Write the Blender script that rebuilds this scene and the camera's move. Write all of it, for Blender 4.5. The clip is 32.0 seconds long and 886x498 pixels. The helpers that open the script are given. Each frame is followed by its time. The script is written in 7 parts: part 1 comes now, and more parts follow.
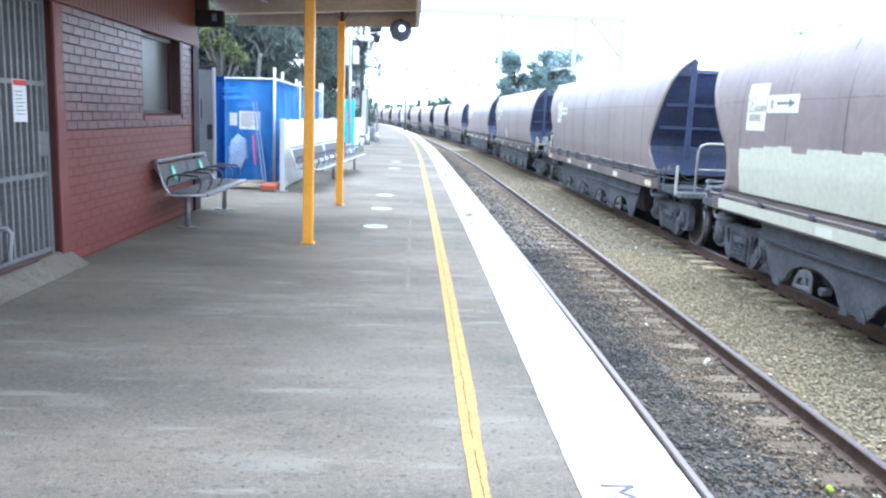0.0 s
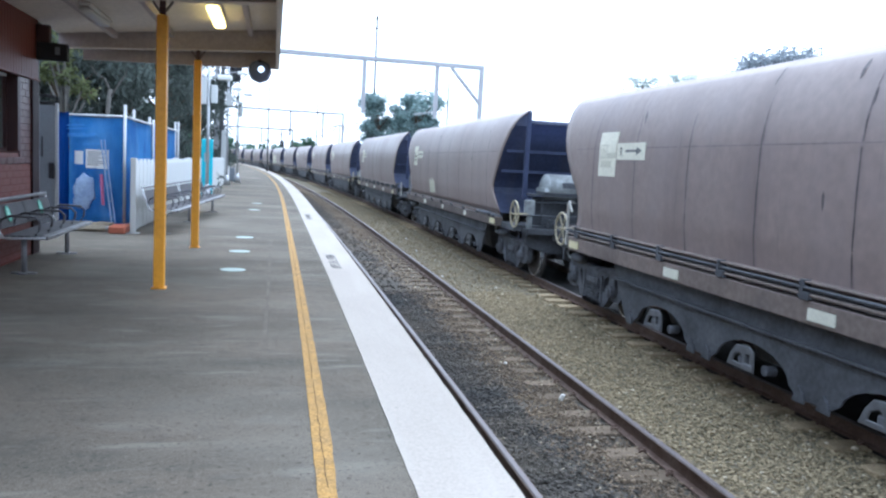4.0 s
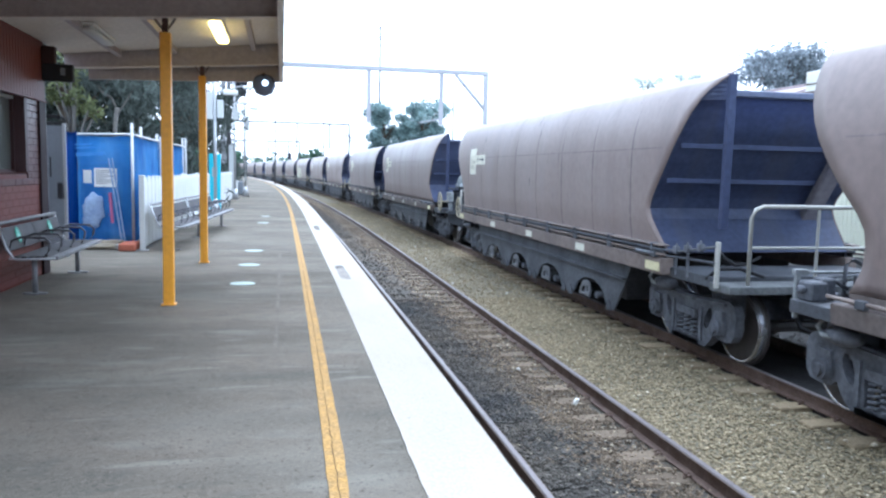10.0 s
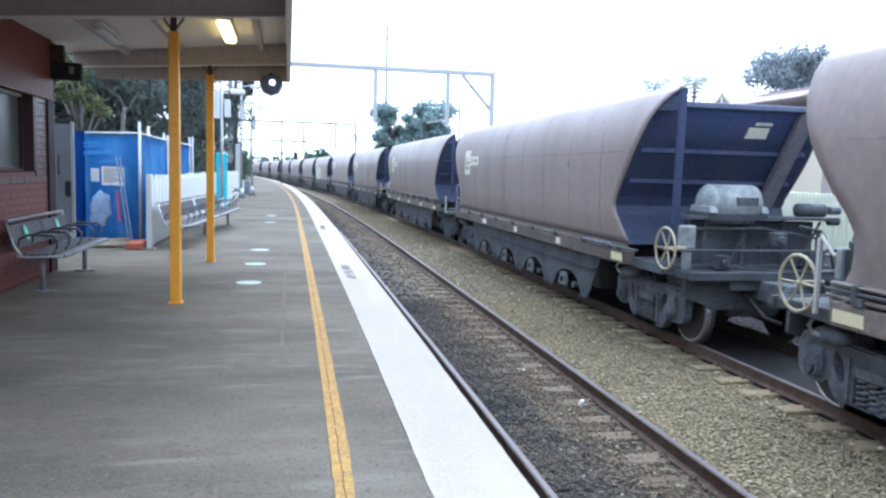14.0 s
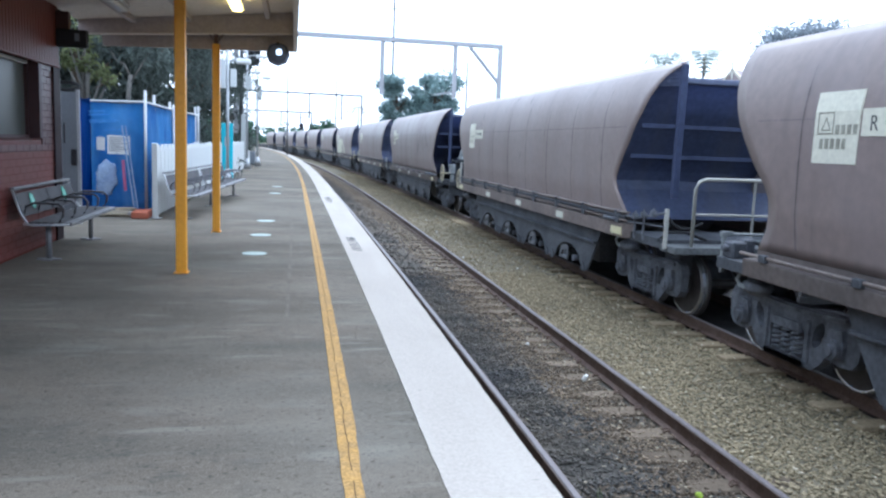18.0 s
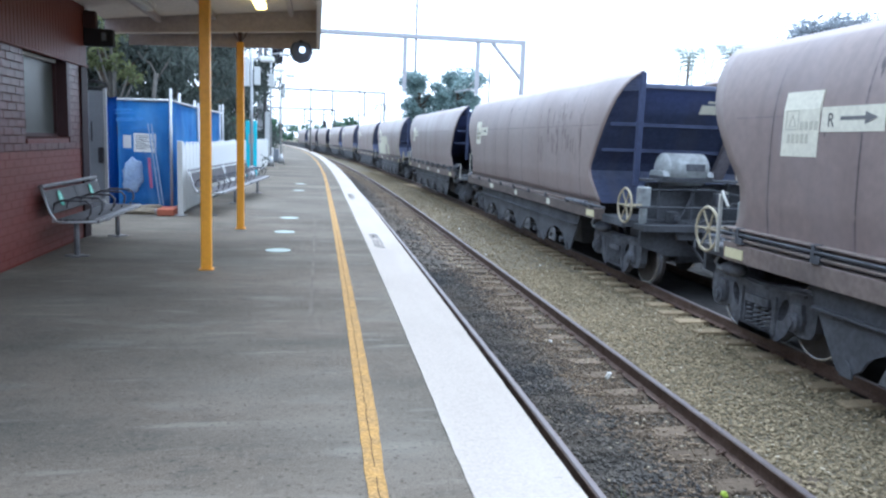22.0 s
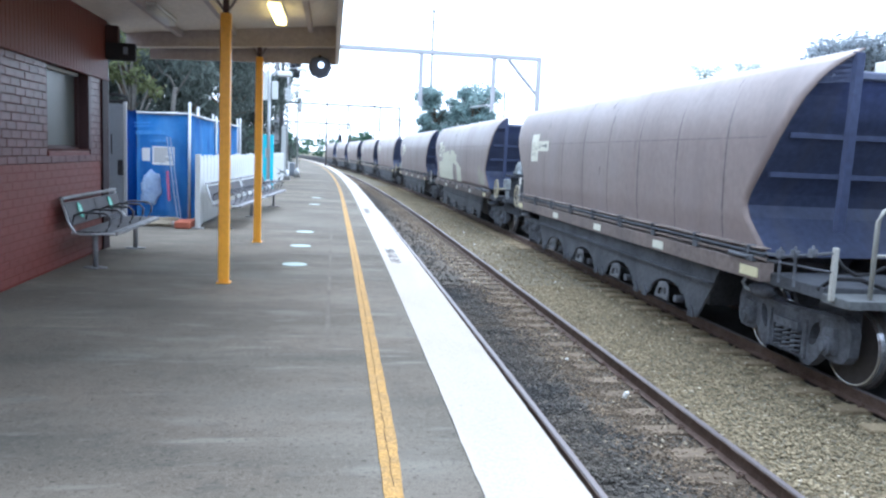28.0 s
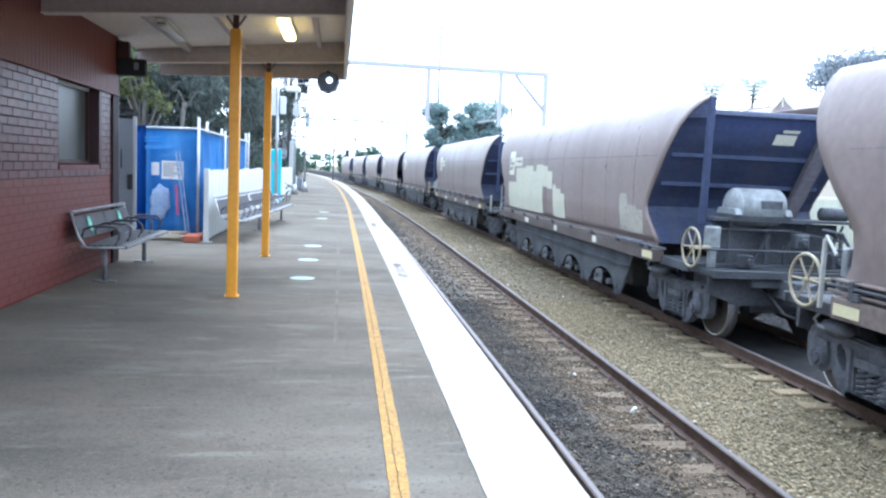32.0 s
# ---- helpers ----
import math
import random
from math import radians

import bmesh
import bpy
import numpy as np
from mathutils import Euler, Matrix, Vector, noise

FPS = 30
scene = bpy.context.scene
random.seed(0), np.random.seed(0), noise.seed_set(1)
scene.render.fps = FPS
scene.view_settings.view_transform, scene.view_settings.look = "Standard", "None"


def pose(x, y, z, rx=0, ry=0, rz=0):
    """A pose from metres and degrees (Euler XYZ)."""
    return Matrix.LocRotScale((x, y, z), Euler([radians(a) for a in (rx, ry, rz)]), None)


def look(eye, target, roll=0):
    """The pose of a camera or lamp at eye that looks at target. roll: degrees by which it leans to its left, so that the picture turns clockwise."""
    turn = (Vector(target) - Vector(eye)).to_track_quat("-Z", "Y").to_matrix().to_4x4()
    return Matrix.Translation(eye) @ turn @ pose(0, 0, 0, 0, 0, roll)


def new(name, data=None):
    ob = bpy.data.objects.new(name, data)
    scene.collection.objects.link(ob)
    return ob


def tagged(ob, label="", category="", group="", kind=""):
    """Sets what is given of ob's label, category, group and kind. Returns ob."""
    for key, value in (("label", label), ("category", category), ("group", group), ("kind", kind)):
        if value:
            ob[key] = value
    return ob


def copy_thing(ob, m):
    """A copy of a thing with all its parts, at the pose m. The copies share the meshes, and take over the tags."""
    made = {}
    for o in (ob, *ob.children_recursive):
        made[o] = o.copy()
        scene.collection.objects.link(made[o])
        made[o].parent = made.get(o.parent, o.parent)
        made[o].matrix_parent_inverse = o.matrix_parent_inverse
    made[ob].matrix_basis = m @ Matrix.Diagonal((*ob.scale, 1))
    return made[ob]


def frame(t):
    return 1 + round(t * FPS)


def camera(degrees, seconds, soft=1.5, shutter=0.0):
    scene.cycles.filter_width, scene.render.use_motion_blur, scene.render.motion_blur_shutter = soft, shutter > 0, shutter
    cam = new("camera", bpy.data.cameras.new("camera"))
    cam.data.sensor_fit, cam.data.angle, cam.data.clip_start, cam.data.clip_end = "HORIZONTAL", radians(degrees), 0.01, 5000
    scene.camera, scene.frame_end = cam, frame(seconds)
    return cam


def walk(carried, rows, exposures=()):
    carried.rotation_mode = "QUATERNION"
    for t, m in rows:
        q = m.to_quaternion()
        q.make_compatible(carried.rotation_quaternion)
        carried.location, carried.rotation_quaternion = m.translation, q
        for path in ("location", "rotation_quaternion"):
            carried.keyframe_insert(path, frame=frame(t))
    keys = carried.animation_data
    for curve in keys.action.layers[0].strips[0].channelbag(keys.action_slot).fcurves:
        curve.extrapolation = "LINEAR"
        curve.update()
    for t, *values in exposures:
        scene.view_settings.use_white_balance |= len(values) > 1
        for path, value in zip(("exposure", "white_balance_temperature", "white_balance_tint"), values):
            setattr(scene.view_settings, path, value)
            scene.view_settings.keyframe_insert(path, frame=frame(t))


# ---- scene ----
cam = camera(60.0, 32.0, soft=2.4)
PATH = [
    (0.0, pose(0.003, -0.014, 1.471, 80.27, -2.26, -2.37)),
    (0.5, pose(0.001, -0.015, 1.472, 79.30, -3.28, -5.24)),
    (1.0, pose(0.007, -0.018, 1.470, 79.27, -2.68, -4.90)),
    (1.5, pose(0.010, -0.024, 1.470, 79.14, -3.18, -5.54)),
    (2.0, pose(0.004, -0.017, 1.470, 79.53, -2.78, -6.58)),
    (2.5, pose(0.004, -0.027, 1.472, 80.48, -3.01, -5.69)),
    (3.0, pose(0.008, -0.037, 1.475, 83.23, -2.38, -5.66)),
    (3.5, pose(0.019, -0.039, 1.476, 83.02, -2.69, -8.43)),
    (4.0, pose(0.054, -0.033, 1.484, 83.82, -3.09, -12.37)),
    (4.5, pose(0.067, -0.011, 1.471, 84.57, -2.89, -16.03)),
    (6.5, pose(0.125, -0.007, 1.489, 84.65, -1.28, -16.64)),
    (7.0, pose(0.166, -0.006, 1.489, 85.28, -1.06, -15.75)),
    (7.5, pose(0.159, -0.007, 1.484, 85.32, -0.70, -14.21)),
    (8.0, pose(0.122, -0.002, 1.482, 84.94, -0.67, -14.02)),
    (8.5, pose(0.074, -0.008, 1.492, 85.29, -0.23, -11.65)),
    (9.0, pose(0.080, -0.028, 1.492, 85.59, -0.93, -11.11)),
    (9.5, pose(0.076, -0.021, 1.493, 85.28, -1.52, -11.75)),
    (10.0, pose(0.076, -0.015, 1.489, 84.31, -1.20, -11.81)),
    (10.5, pose(0.075, -0.013, 1.488, 84.43, -0.94, -11.56)),
    (11.0, pose(0.075, -0.024, 1.488, 84.37, -1.01, -11.45)),
    (11.5, pose(0.069, -0.015, 1.489, 84.43, -1.16, -11.52)),
    (12.0, pose(0.072, -0.019, 1.490, 84.59, -1.18, -11.21)),
    (12.5, pose(0.074, -0.019, 1.489, 84.32, -1.00, -11.13)),
    (13.0, pose(0.075, -0.025, 1.491, 84.62, -1.15, -10.78)),
    (13.5, pose(0.071, -0.020, 1.489, 83.94, -1.97, -11.61)),
    (14.0, pose(0.068, -0.017, 1.489, 84.33, -1.53, -11.37)),
    (14.5, pose(0.065, -0.007, 1.488, 83.90, -1.29, -10.32)),
    (16.5, pose(0.061, -0.005, 1.490, 83.43, -1.85, -10.70)),
    (17.0, pose(0.064, -0.000, 1.485, 83.06, -1.90, -11.18)),
    (17.5, pose(0.063, -0.002, 1.490, 83.34, -2.07, -11.36)),
    (18.0, pose(0.058, 0.005, 1.486, 82.33, -2.24, -10.93)),
    (18.5, pose(0.062, 0.000, 1.486, 82.51, -2.06, -10.01)),
    (19.0, pose(0.063, 0.004, 1.487, 82.32, -2.14, -10.52)),
    (19.5, pose(0.061, 0.009, 1.488, 82.23, -2.25, -10.74)),
    (20.0, pose(0.058, 0.002, 1.491, 82.69, -2.30, -11.51)),
    (20.5, pose(0.057, 0.008, 1.485, 82.42, -1.82, -10.79)),
    (21.0, pose(0.059, 0.010, 1.487, 82.18, -1.66, -10.15)),
    (21.5, pose(0.057, 0.016, 1.483, 82.03, -1.69, -9.62)),
    (22.0, pose(0.058, 0.008, 1.486, 82.03, -2.02, -9.26)),
    (22.5, pose(0.059, -0.001, 1.489, 82.33, -2.42, -10.02)),
    (23.0, pose(0.062, 0.004, 1.484, 82.51, -1.75, -10.09)),
    (23.5, pose(0.054, 0.005, 1.486, 82.27, -1.43, -10.38)),
    (24.0, pose(0.056, 0.002, 1.490, 82.12, -1.62, -10.15)),
    (24.5, pose(0.057, 0.003, 1.480, 82.71, -1.69, -9.90)),
    (25.0, pose(0.056, 0.007, 1.488, 82.72, -1.66, -10.16)),
    (25.5, pose(0.055, 0.012, 1.483, 82.33, -1.84, -10.06)),
    (26.0, pose(0.055, 0.011, 1.487, 82.80, -2.06, -9.68)),
    (26.5, pose(0.040, 0.030, 1.481, 83.00, -1.33, -7.62)),
    (28.5, pose(0.017, 0.047, 1.494, 83.10, -2.88, -8.14)),
    (29.0, pose(0.010, 0.052, 1.488, 82.87, -2.56, -7.12)),
    (29.5, pose(0.012, 0.059, 1.500, 83.38, -3.00, -7.32)),
    (30.0, pose(0.009, 0.057, 1.505, 83.67, -2.94, -7.38)),
    (30.5, pose(0.009, 0.049, 1.499, 83.82, -2.96, -7.08)),
    (31.0, pose(0.008, 0.044, 1.502, 83.71, -2.82, -7.01)),
    (31.5, pose(0.012, 0.035, 1.503, 83.89, -2.54, -6.84)),
    (32.0, pose(0.012, 0.035, 1.490, 84.16, -2.58, -7.68)),
]
EXPOSURES = [(0.0, 2.15, 5180, 8), (1.0, 2.0, 5180, 8), (2.0, 1.92, 5180, 8), (3.0, 2.00, 5180, 8), (4.0, 1.15, 5180, 8), (4.5, 0.85, 5180, 8), (6.5, 0.50, 5180, 8), (7.0, 0.62, 5180, 8), (8.0, 1.20, 5180, 8), (9.0, 1.69, 5180, 8), (10.0, 1.48, 5180, 8), (13.0, 1.52, 5180, 8), (14.0, 1.34, 5180, 8), (17.0, 1.12, 5180, 8), (19.0, 1.08, 5180, 8), (21.0, 1.1, 5180, 8), (22.0, 1.24, 5180, 8), (23.0, 1.16, 5180, 8), (26.0, 1.1, 5180, 8), (29.0, 1.71, 5180, 8), (30.0, 1.82, 5180, 8), (31.0, 1.85, 5180, 8), (32.0, 1.72, 5180, 8)]
walk(cam, PATH, EXPOSURES)

# ---- light: a bright overcast sky with a wide, weak sun behind the train ----
SUN_UP, SUN_TURN = radians(62), radians(35)
world = bpy.data.worlds.new("sky")
scene.world = world
world.use_nodes = True
wn, wl = world.node_tree.nodes, world.node_tree.links
wn.clear()
sky = wn.new("ShaderNodeTexSky")
sky.sky_type = "NISHITA"
sky.sun_disc = False
sky.sun_elevation, sky.sun_rotation = SUN_UP, SUN_TURN
sky.air_density, sky.dust_density, sky.ozone_density = 1.0, 4.0, 1.0
soften = wn.new("ShaderNodeHueSaturation")
soften.inputs["Saturation"].default_value = 0.35
back = wn.new("ShaderNodeBackground")
back.inputs["Strength"].default_value = 0.08
wout = wn.new("ShaderNodeOutputWorld")
wl.new(sky.outputs["Color"], soften.inputs["Color"])
wl.new(soften.outputs["Color"], back.inputs["Color"])
cloud = wn.new("ShaderNodeBackground")
cloud.inputs["Color"].default_value, cloud.inputs["Strength"].default_value = (0.94, 0.97, 1.0, 1), 0.9
veil = wn.new("ShaderNodeAddShader")
wl.new(back.outputs["Background"], veil.inputs[0])
wl.new(cloud.outputs["Background"], veil.inputs[1])
wl.new(veil.outputs["Shader"], wout.inputs["Surface"])
sun_data = bpy.data.lights.new("sun", "SUN")
sun_data.energy, sun_data.angle, sun_data.color = 0.8, radians(40), (1.0, 0.96, 0.9)
sun = new("sun", sun_data)
sun.matrix_world = look((0, 0, 60), (-math.sin(SUN_TURN) * 60 * math.cos(SUN_UP), -math.cos(SUN_TURN) * 60 * math.cos(SUN_UP), 60 - 60 * math.sin(SUN_UP)))


# ---- materials ----
def mat(name, base, rough=0.7, metal=0.0, second=None, fine=40.0, broad=1.5, amount=0.35, bump=0.15, island=0.0, per_object=0.0,
        stretch=(1, 1, 1), streak=None, spec=None, grit=0.25, thin=0.0):
    """A worn surface: a base colour, a second one in broad stains, fine grain, relief, and a change from piece to piece."""
    m = bpy.data.materials.new(name)
    m.use_nodes = True
    n, l = m.node_tree.nodes, m.node_tree.links
    p = n["Principled BSDF"]
    p.inputs["Roughness"].default_value, p.inputs["Metallic"].default_value = rough, metal
    p.inputs["Specular IOR Level"].default_value = spec if spec is not None else 0.15 if rough > 0.58 else 0.4
    second = second or tuple(c * 0.6 for c in base)
    co = n.new("ShaderNodeTexCoord")
    mp = n.new("ShaderNodeMapping")
    mp.inputs["Scale"].default_value = stretch
    l.new(co.outputs["Object"], mp.inputs["Vector"])
    big, small = n.new("ShaderNodeTexNoise"), n.new("ShaderNodeTexNoise")
    big.inputs["Scale"].default_value, big.inputs["Detail"].default_value = broad, 6
    small.inputs["Scale"].default_value, small.inputs["Detail"].default_value = fine, 4
    l.new(mp.outputs["Vector"], big.inputs["Vector"])
    l.new(co.outputs["Object"], small.inputs["Vector"])
    ramp = n.new("ShaderNodeMapRange")
    ramp.inputs["From Min"].default_value, ramp.inputs["From Max"].default_value = 0.35, 0.68
    ramp.inputs["To Max"].default_value = min(1.0, amount * 2)
    l.new(big.outputs["Fac"], ramp.inputs["Value"])
    mix = n.new("ShaderNodeMix")
    mix.data_type = "RGBA"
    mix.inputs["A"].default_value, mix.inputs["B"].default_value = (*base, 1), (*second, 1)
    l.new(ramp.outputs["Result"], mix.inputs["Factor"])
    out = mix.outputs["Result"]
    grain = n.new("ShaderNodeMapRange")
    grain.inputs["To Min"].default_value, grain.inputs["To Max"].default_value = 1 - amount * 0.7, 1 + amount * 0.7
    grain.inputs["From Min"].default_value, grain.inputs["From Max"].default_value = 0.5 - grit, 0.5 + grit
    l.new(small.outputs["Fac"], grain.inputs["Value"])
    value = grain.outputs["Result"]
    for source, size in (("island", island), ("object", per_object)):
        if size:
            if source == "island":
                info = n.new("ShaderNodeNewGeometry").outputs["Random Per Island"]
            else:
                info = n.new("ShaderNodeObjectInfo").outputs["Random"]
            r = n.new("ShaderNodeMapRange")
            r.inputs["To Min"].default_value, r.inputs["To Max"].default_value = 1 - size, 1 + size
            l.new(info, r.inputs["Value"])
            times = n.new("ShaderNodeMath")
            times.operation = "MULTIPLY"
            l.new(value, times.inputs[0])
            l.new(r.outputs["Result"], times.inputs[1])
            value = times.outputs["Value"]
    scale = n.new("ShaderNodeVectorMath")
    scale.operation = "SCALE"
    l.new(out, scale.inputs[0])
    l.new(value, scale.inputs["Scale"])
    out = scale.outputs["Vector"]
    for colour, amount_s, st, low, *soft in streak or ():
        ms = n.new("ShaderNodeMapping")
        ms.inputs["Scale"].default_value = st
        ns = n.new("ShaderNodeTexNoise")
        ns.inputs["Scale"].default_value, ns.inputs["Detail"].default_value = 1.0, 5
        rs = n.new("ShaderNodeMapRange")
        rs.inputs["From Min"].default_value, rs.inputs["From Max"].default_value, rs.inputs["To Max"].default_value = low, low + (soft[0] if soft else 0.2), amount_s
        m2 = n.new("ShaderNodeMix")
        m2.data_type = "RGBA"
        m2.inputs["B"].default_value = (*colour, 1)
        l.new(co.outputs["Object"], ms.inputs["Vector"])
        l.new(ms.outputs["Vector"], ns.inputs["Vector"])
        l.new(ns.outputs["Fac"], rs.inputs["Value"])
        l.new(rs.outputs["Result"], m2.inputs["Factor"])
        l.new(out, m2.inputs["A"])
        out = m2.outputs["Result"]
    l.new(out, p.inputs["Base Color"])
    rr = n.new("ShaderNodeMapRange")
    rr.inputs["To Min"].default_value, rr.inputs["To Max"].default_value = max(0.02, rough - 0.12), min(1, rough + 0.12)
    l.new(big.outputs["Fac"], rr.inputs["Value"])
    l.new(rr.outputs["Result"], p.inputs["Roughness"])
    if bump:
        b = n.new("ShaderNodeBump")
        b.inputs["Strength"].default_value, b.inputs["Distance"].default_value = bump, 0.01
        l.new(small.outputs["Fac"], b.inputs["Height"])
        l.new(b.outputs["Normal"], p.inputs["Normal"])
    if thin:
        # leaves and cloth let part of the light through
        through_light, both = n.new("ShaderNodeBsdfTranslucent"), n.new("ShaderNodeMixShader")
        both.inputs["Fac"].default_value = thin
        l.new(out, through_light.inputs["Color"])
        l.new(p.outputs["BSDF"], both.inputs[1])
        l.new(through_light.outputs["BSDF"], both.inputs[2])
        l.new(both.outputs["Shader"], n["Material Output"].inputs["Surface"])
    return m


def glow(name, colour, strength):
    m = bpy.data.materials.new(name)
    m.use_nodes = True
    p = m.node_tree.nodes["Principled BSDF"]
    p.inputs["Base Color"].default_value = (*colour, 1)
    p.inputs["Emission Color"].default_value = (*colour, 1)
    p.inputs["Emission Strength"].default_value = strength
    return m


ASPHALT = mat("asphalt", (0.123, 0.103, 0.08), 0.9, second=(0.08, 0.073, 0.058), fine=150, broad=0.7, amount=0.5, bump=0.4, stretch=(0.6, 1.0, 1), grit=0.1,
              streak=(((0.165, 0.146, 0.116), 0.45, (0.55, 1.2, 1), 0.5), ((0.06, 0.06, 0.05), 0.52, (0.2, 1.7, 1), 0.5), ((0.07, 0.066, 0.055), 0.5, (5, 9, 1), 0.52, 0.14), ((0.2, 0.182, 0.15), 0.45, (1.2, 8, 1), 0.61, 0.08), ((0.175, 0.16, 0.133), 0.5, (0.32, 0.4, 1), 0.5, 0.16), ((0.2, 0.186, 0.157), 0.38, (0.9, 2.2, 1), 0.6, 0.1),
                      ((0.19, 0.163, 0.13), 0.4, (34, 46, 1), 0.54, 0.14), ((0.035, 0.032, 0.026), 0.75, (30, 44, 1), 0.6, 0.06), ((0.03, 0.028, 0.024), 0.8, (70, 95, 1), 0.64, 0.05)))
GHOST_LINE = mat("worn_line_ghost", (0.13, 0.112, 0.09), 0.9, second=(0.095, 0.083, 0.067), fine=130, broad=3, amount=0.5, bump=0.3, grit=0.12)
COPING = mat("white_edge_paint", (0.32, 0.287, 0.25), 0.7, second=(0.257, 0.23, 0.2), fine=70, broad=1.1, amount=0.2, bump=0.12, stretch=(1, 0.5, 1),
             streak=(((0.362, 0.332, 0.292), 0.6, (3.2, 0.35, 1), 0.52), ((0.15, 0.138, 0.127), 0.7, (16, 34, 1), 0.68, 0.06)))
YELLOW_LINE = mat("yellow_line_paint", (0.335, 0.2, 0.058), 0.8, second=(0.24, 0.155, 0.065), fine=70, broad=9, amount=0.45, grit=0.15)
BLACK_PAINT = mat("black_stencil", (0.05, 0.05, 0.05), 0.8, second=(0.15, 0.15, 0.15), broad=14, amount=0.4)
SEAM_BROWN = mat("dark_brown_crack", (0.09, 0.06, 0.03), 0.9, amount=0.3)
CONCRETE = mat("concrete", (0.3, 0.29, 0.27), 0.9, second=(0.2, 0.19, 0.17), fine=30, broad=1.5)
EARTH = mat("earth", (0.12, 0.1, 0.07), 0.95, second=(0.07, 0.085, 0.035), fine=20, broad=0.3)
BALLAST_BED = mat("ballast_bed", (0.165, 0.142, 0.096), 0.95, second=(0.12, 0.103, 0.072), fine=26, broad=3, amount=0.5, bump=1.0)
OILY_BED = mat("oily_bed", (0.1, 0.085, 0.066), 0.95, second=(0.06, 0.056, 0.05), fine=26, broad=0.55, amount=0.45, bump=1.0)
# near-black bed and stone colours stand for the shade beneath the train
SHADE_BED = mat("shade_dark_bed", (0.03, 0.029, 0.029), 0.95, second=(0.02, 0.02, 0.02), fine=26, broad=3, amount=0.4, bump=1.0)
SHADE_STONES = mat("shade_dark_stone", (0.05, 0.047, 0.045), 0.9, second=(0.03, 0.029, 0.029), fine=30, broad=1.0, amount=0.3, bump=0.1, island=0.4)
STONES = mat("ballast_stone", (0.25, 0.207, 0.13), 0.9, second=(0.185, 0.154, 0.1), fine=30, broad=0.7, amount=0.3, bump=0.1, island=0.36)
PALE_STONES = mat("pale_ballast_stone", (0.45, 0.4, 0.3), 0.9, second=(0.36, 0.31, 0.22), fine=30, broad=0.7, amount=0.3, bump=0.1, island=0.3)
DARK_STONES = mat("dark_ballast_stone", (0.108, 0.096, 0.08), 0.9, second=(0.052, 0.054, 0.058), fine=30, broad=0.8, amount=0.45, bump=0.1, island=0.35)
BROWN_STONES = mat("brown_ballast_stone", (0.19, 0.148, 0.104), 0.9, second=(0.12, 0.095, 0.07), fine=30, broad=1.0, amount=0.4, bump=0.1, island=0.45)
RAIL = mat("rail_steel", (0.12, 0.084, 0.066), 0.6, 0.3, second=(0.075, 0.047, 0.036), fine=30, broad=5)
RAIL_TOP = mat("worn_rail_head", (0.12, 0.104, 0.104), 0.45, 0.4, second=(0.155, 0.138, 0.134), fine=60, broad=4, amount=0.15, bump=0.02)
SLEEPER_TAN = mat("dusty_timber_sleeper", (0.27, 0.215, 0.135), 0.9, second=(0.19, 0.15, 0.095), fine=30, broad=5, stretch=(1, 12, 12), bump=0.4, per_object=0.25)
SLEEPER = mat("timber_sleeper", (0.14, 0.11, 0.078), 0.9, second=(0.09, 0.07, 0.052), fine=30, broad=5, stretch=(1, 12, 12), bump=0.4, per_object=0.25)
BRICK = mat("painted_brick", (0.098, 0.038, 0.039), 0.36, second=(0.076, 0.03, 0.03), fine=35, broad=4, amount=0.25, bump=0.25, per_object=0.15, spec=0.5)
BRICK_LOW = mat("red_painted_brick", (0.132, 0.031, 0.024), 0.5, second=(0.102, 0.025, 0.02), fine=35, broad=2, amount=0.2, bump=0.2, per_object=0.05)
DADO_JOINT = mat("red_painted_joint", (0.118, 0.028, 0.021), 0.6, second=(0.09, 0.022, 0.018), fine=35, broad=2, amount=0.2, bump=0.2)
MORTAR = mat("painted_mortar", (0.062, 0.022, 0.02), 0.8, amount=0.2)
RED_TRIM = mat("red_trim_paint", (0.15, 0.042, 0.034), 0.5, second=(0.115, 0.033, 0.028), broad=2, amount=0.2)
CORNER_BROWN = mat("dark_corner_paint", (0.022, 0.011, 0.013), 0.6, second=(0.015, 0.008, 0.01), amount=0.15)
BROWN_TRIM = mat("brown_trim_paint", (0.055, 0.025, 0.026), 0.5, second=(0.04, 0.02, 0.02), amount=0.15)
DARK_ROOM = mat("shade_dark_interior", (0.03, 0.03, 0.03), 0.9)
CREAM_SOFFIT = mat("soffit_paint", (0.68, 0.63, 0.57), 0.6, second=(0.55, 0.51, 0.46), fine=20, broad=1.2, amount=0.2, bump=0.05)
BRACKET_PAINT = mat("grey_bracket_paint", (0.2, 0.17, 0.17), 0.6, second=(0.15, 0.13, 0.13), amount=0.15)
BEAM_PAINT = mat("beam_paint", (0.43, 0.385, 0.375), 0.6, second=(0.35, 0.31, 0.3), fine=20, broad=1.2, amount=0.18, bump=0.05)
ROOF_METAL = mat("roof_sheet", (0.4, 0.4, 0.4), 0.45, 0.4, amount=0.15)
POST_YELLOW = mat("yellow_post_paint", (0.72, 0.33, 0.02), 0.4, second=(0.62, 0.27, 0.02), fine=20, broad=3, amount=0.14, bump=0.04)
STEEL = mat("galvanised_steel", (0.42, 0.43, 0.44), 0.42, 0.6, second=(0.34, 0.35, 0.36), fine=40, broad=6, amount=0.15)
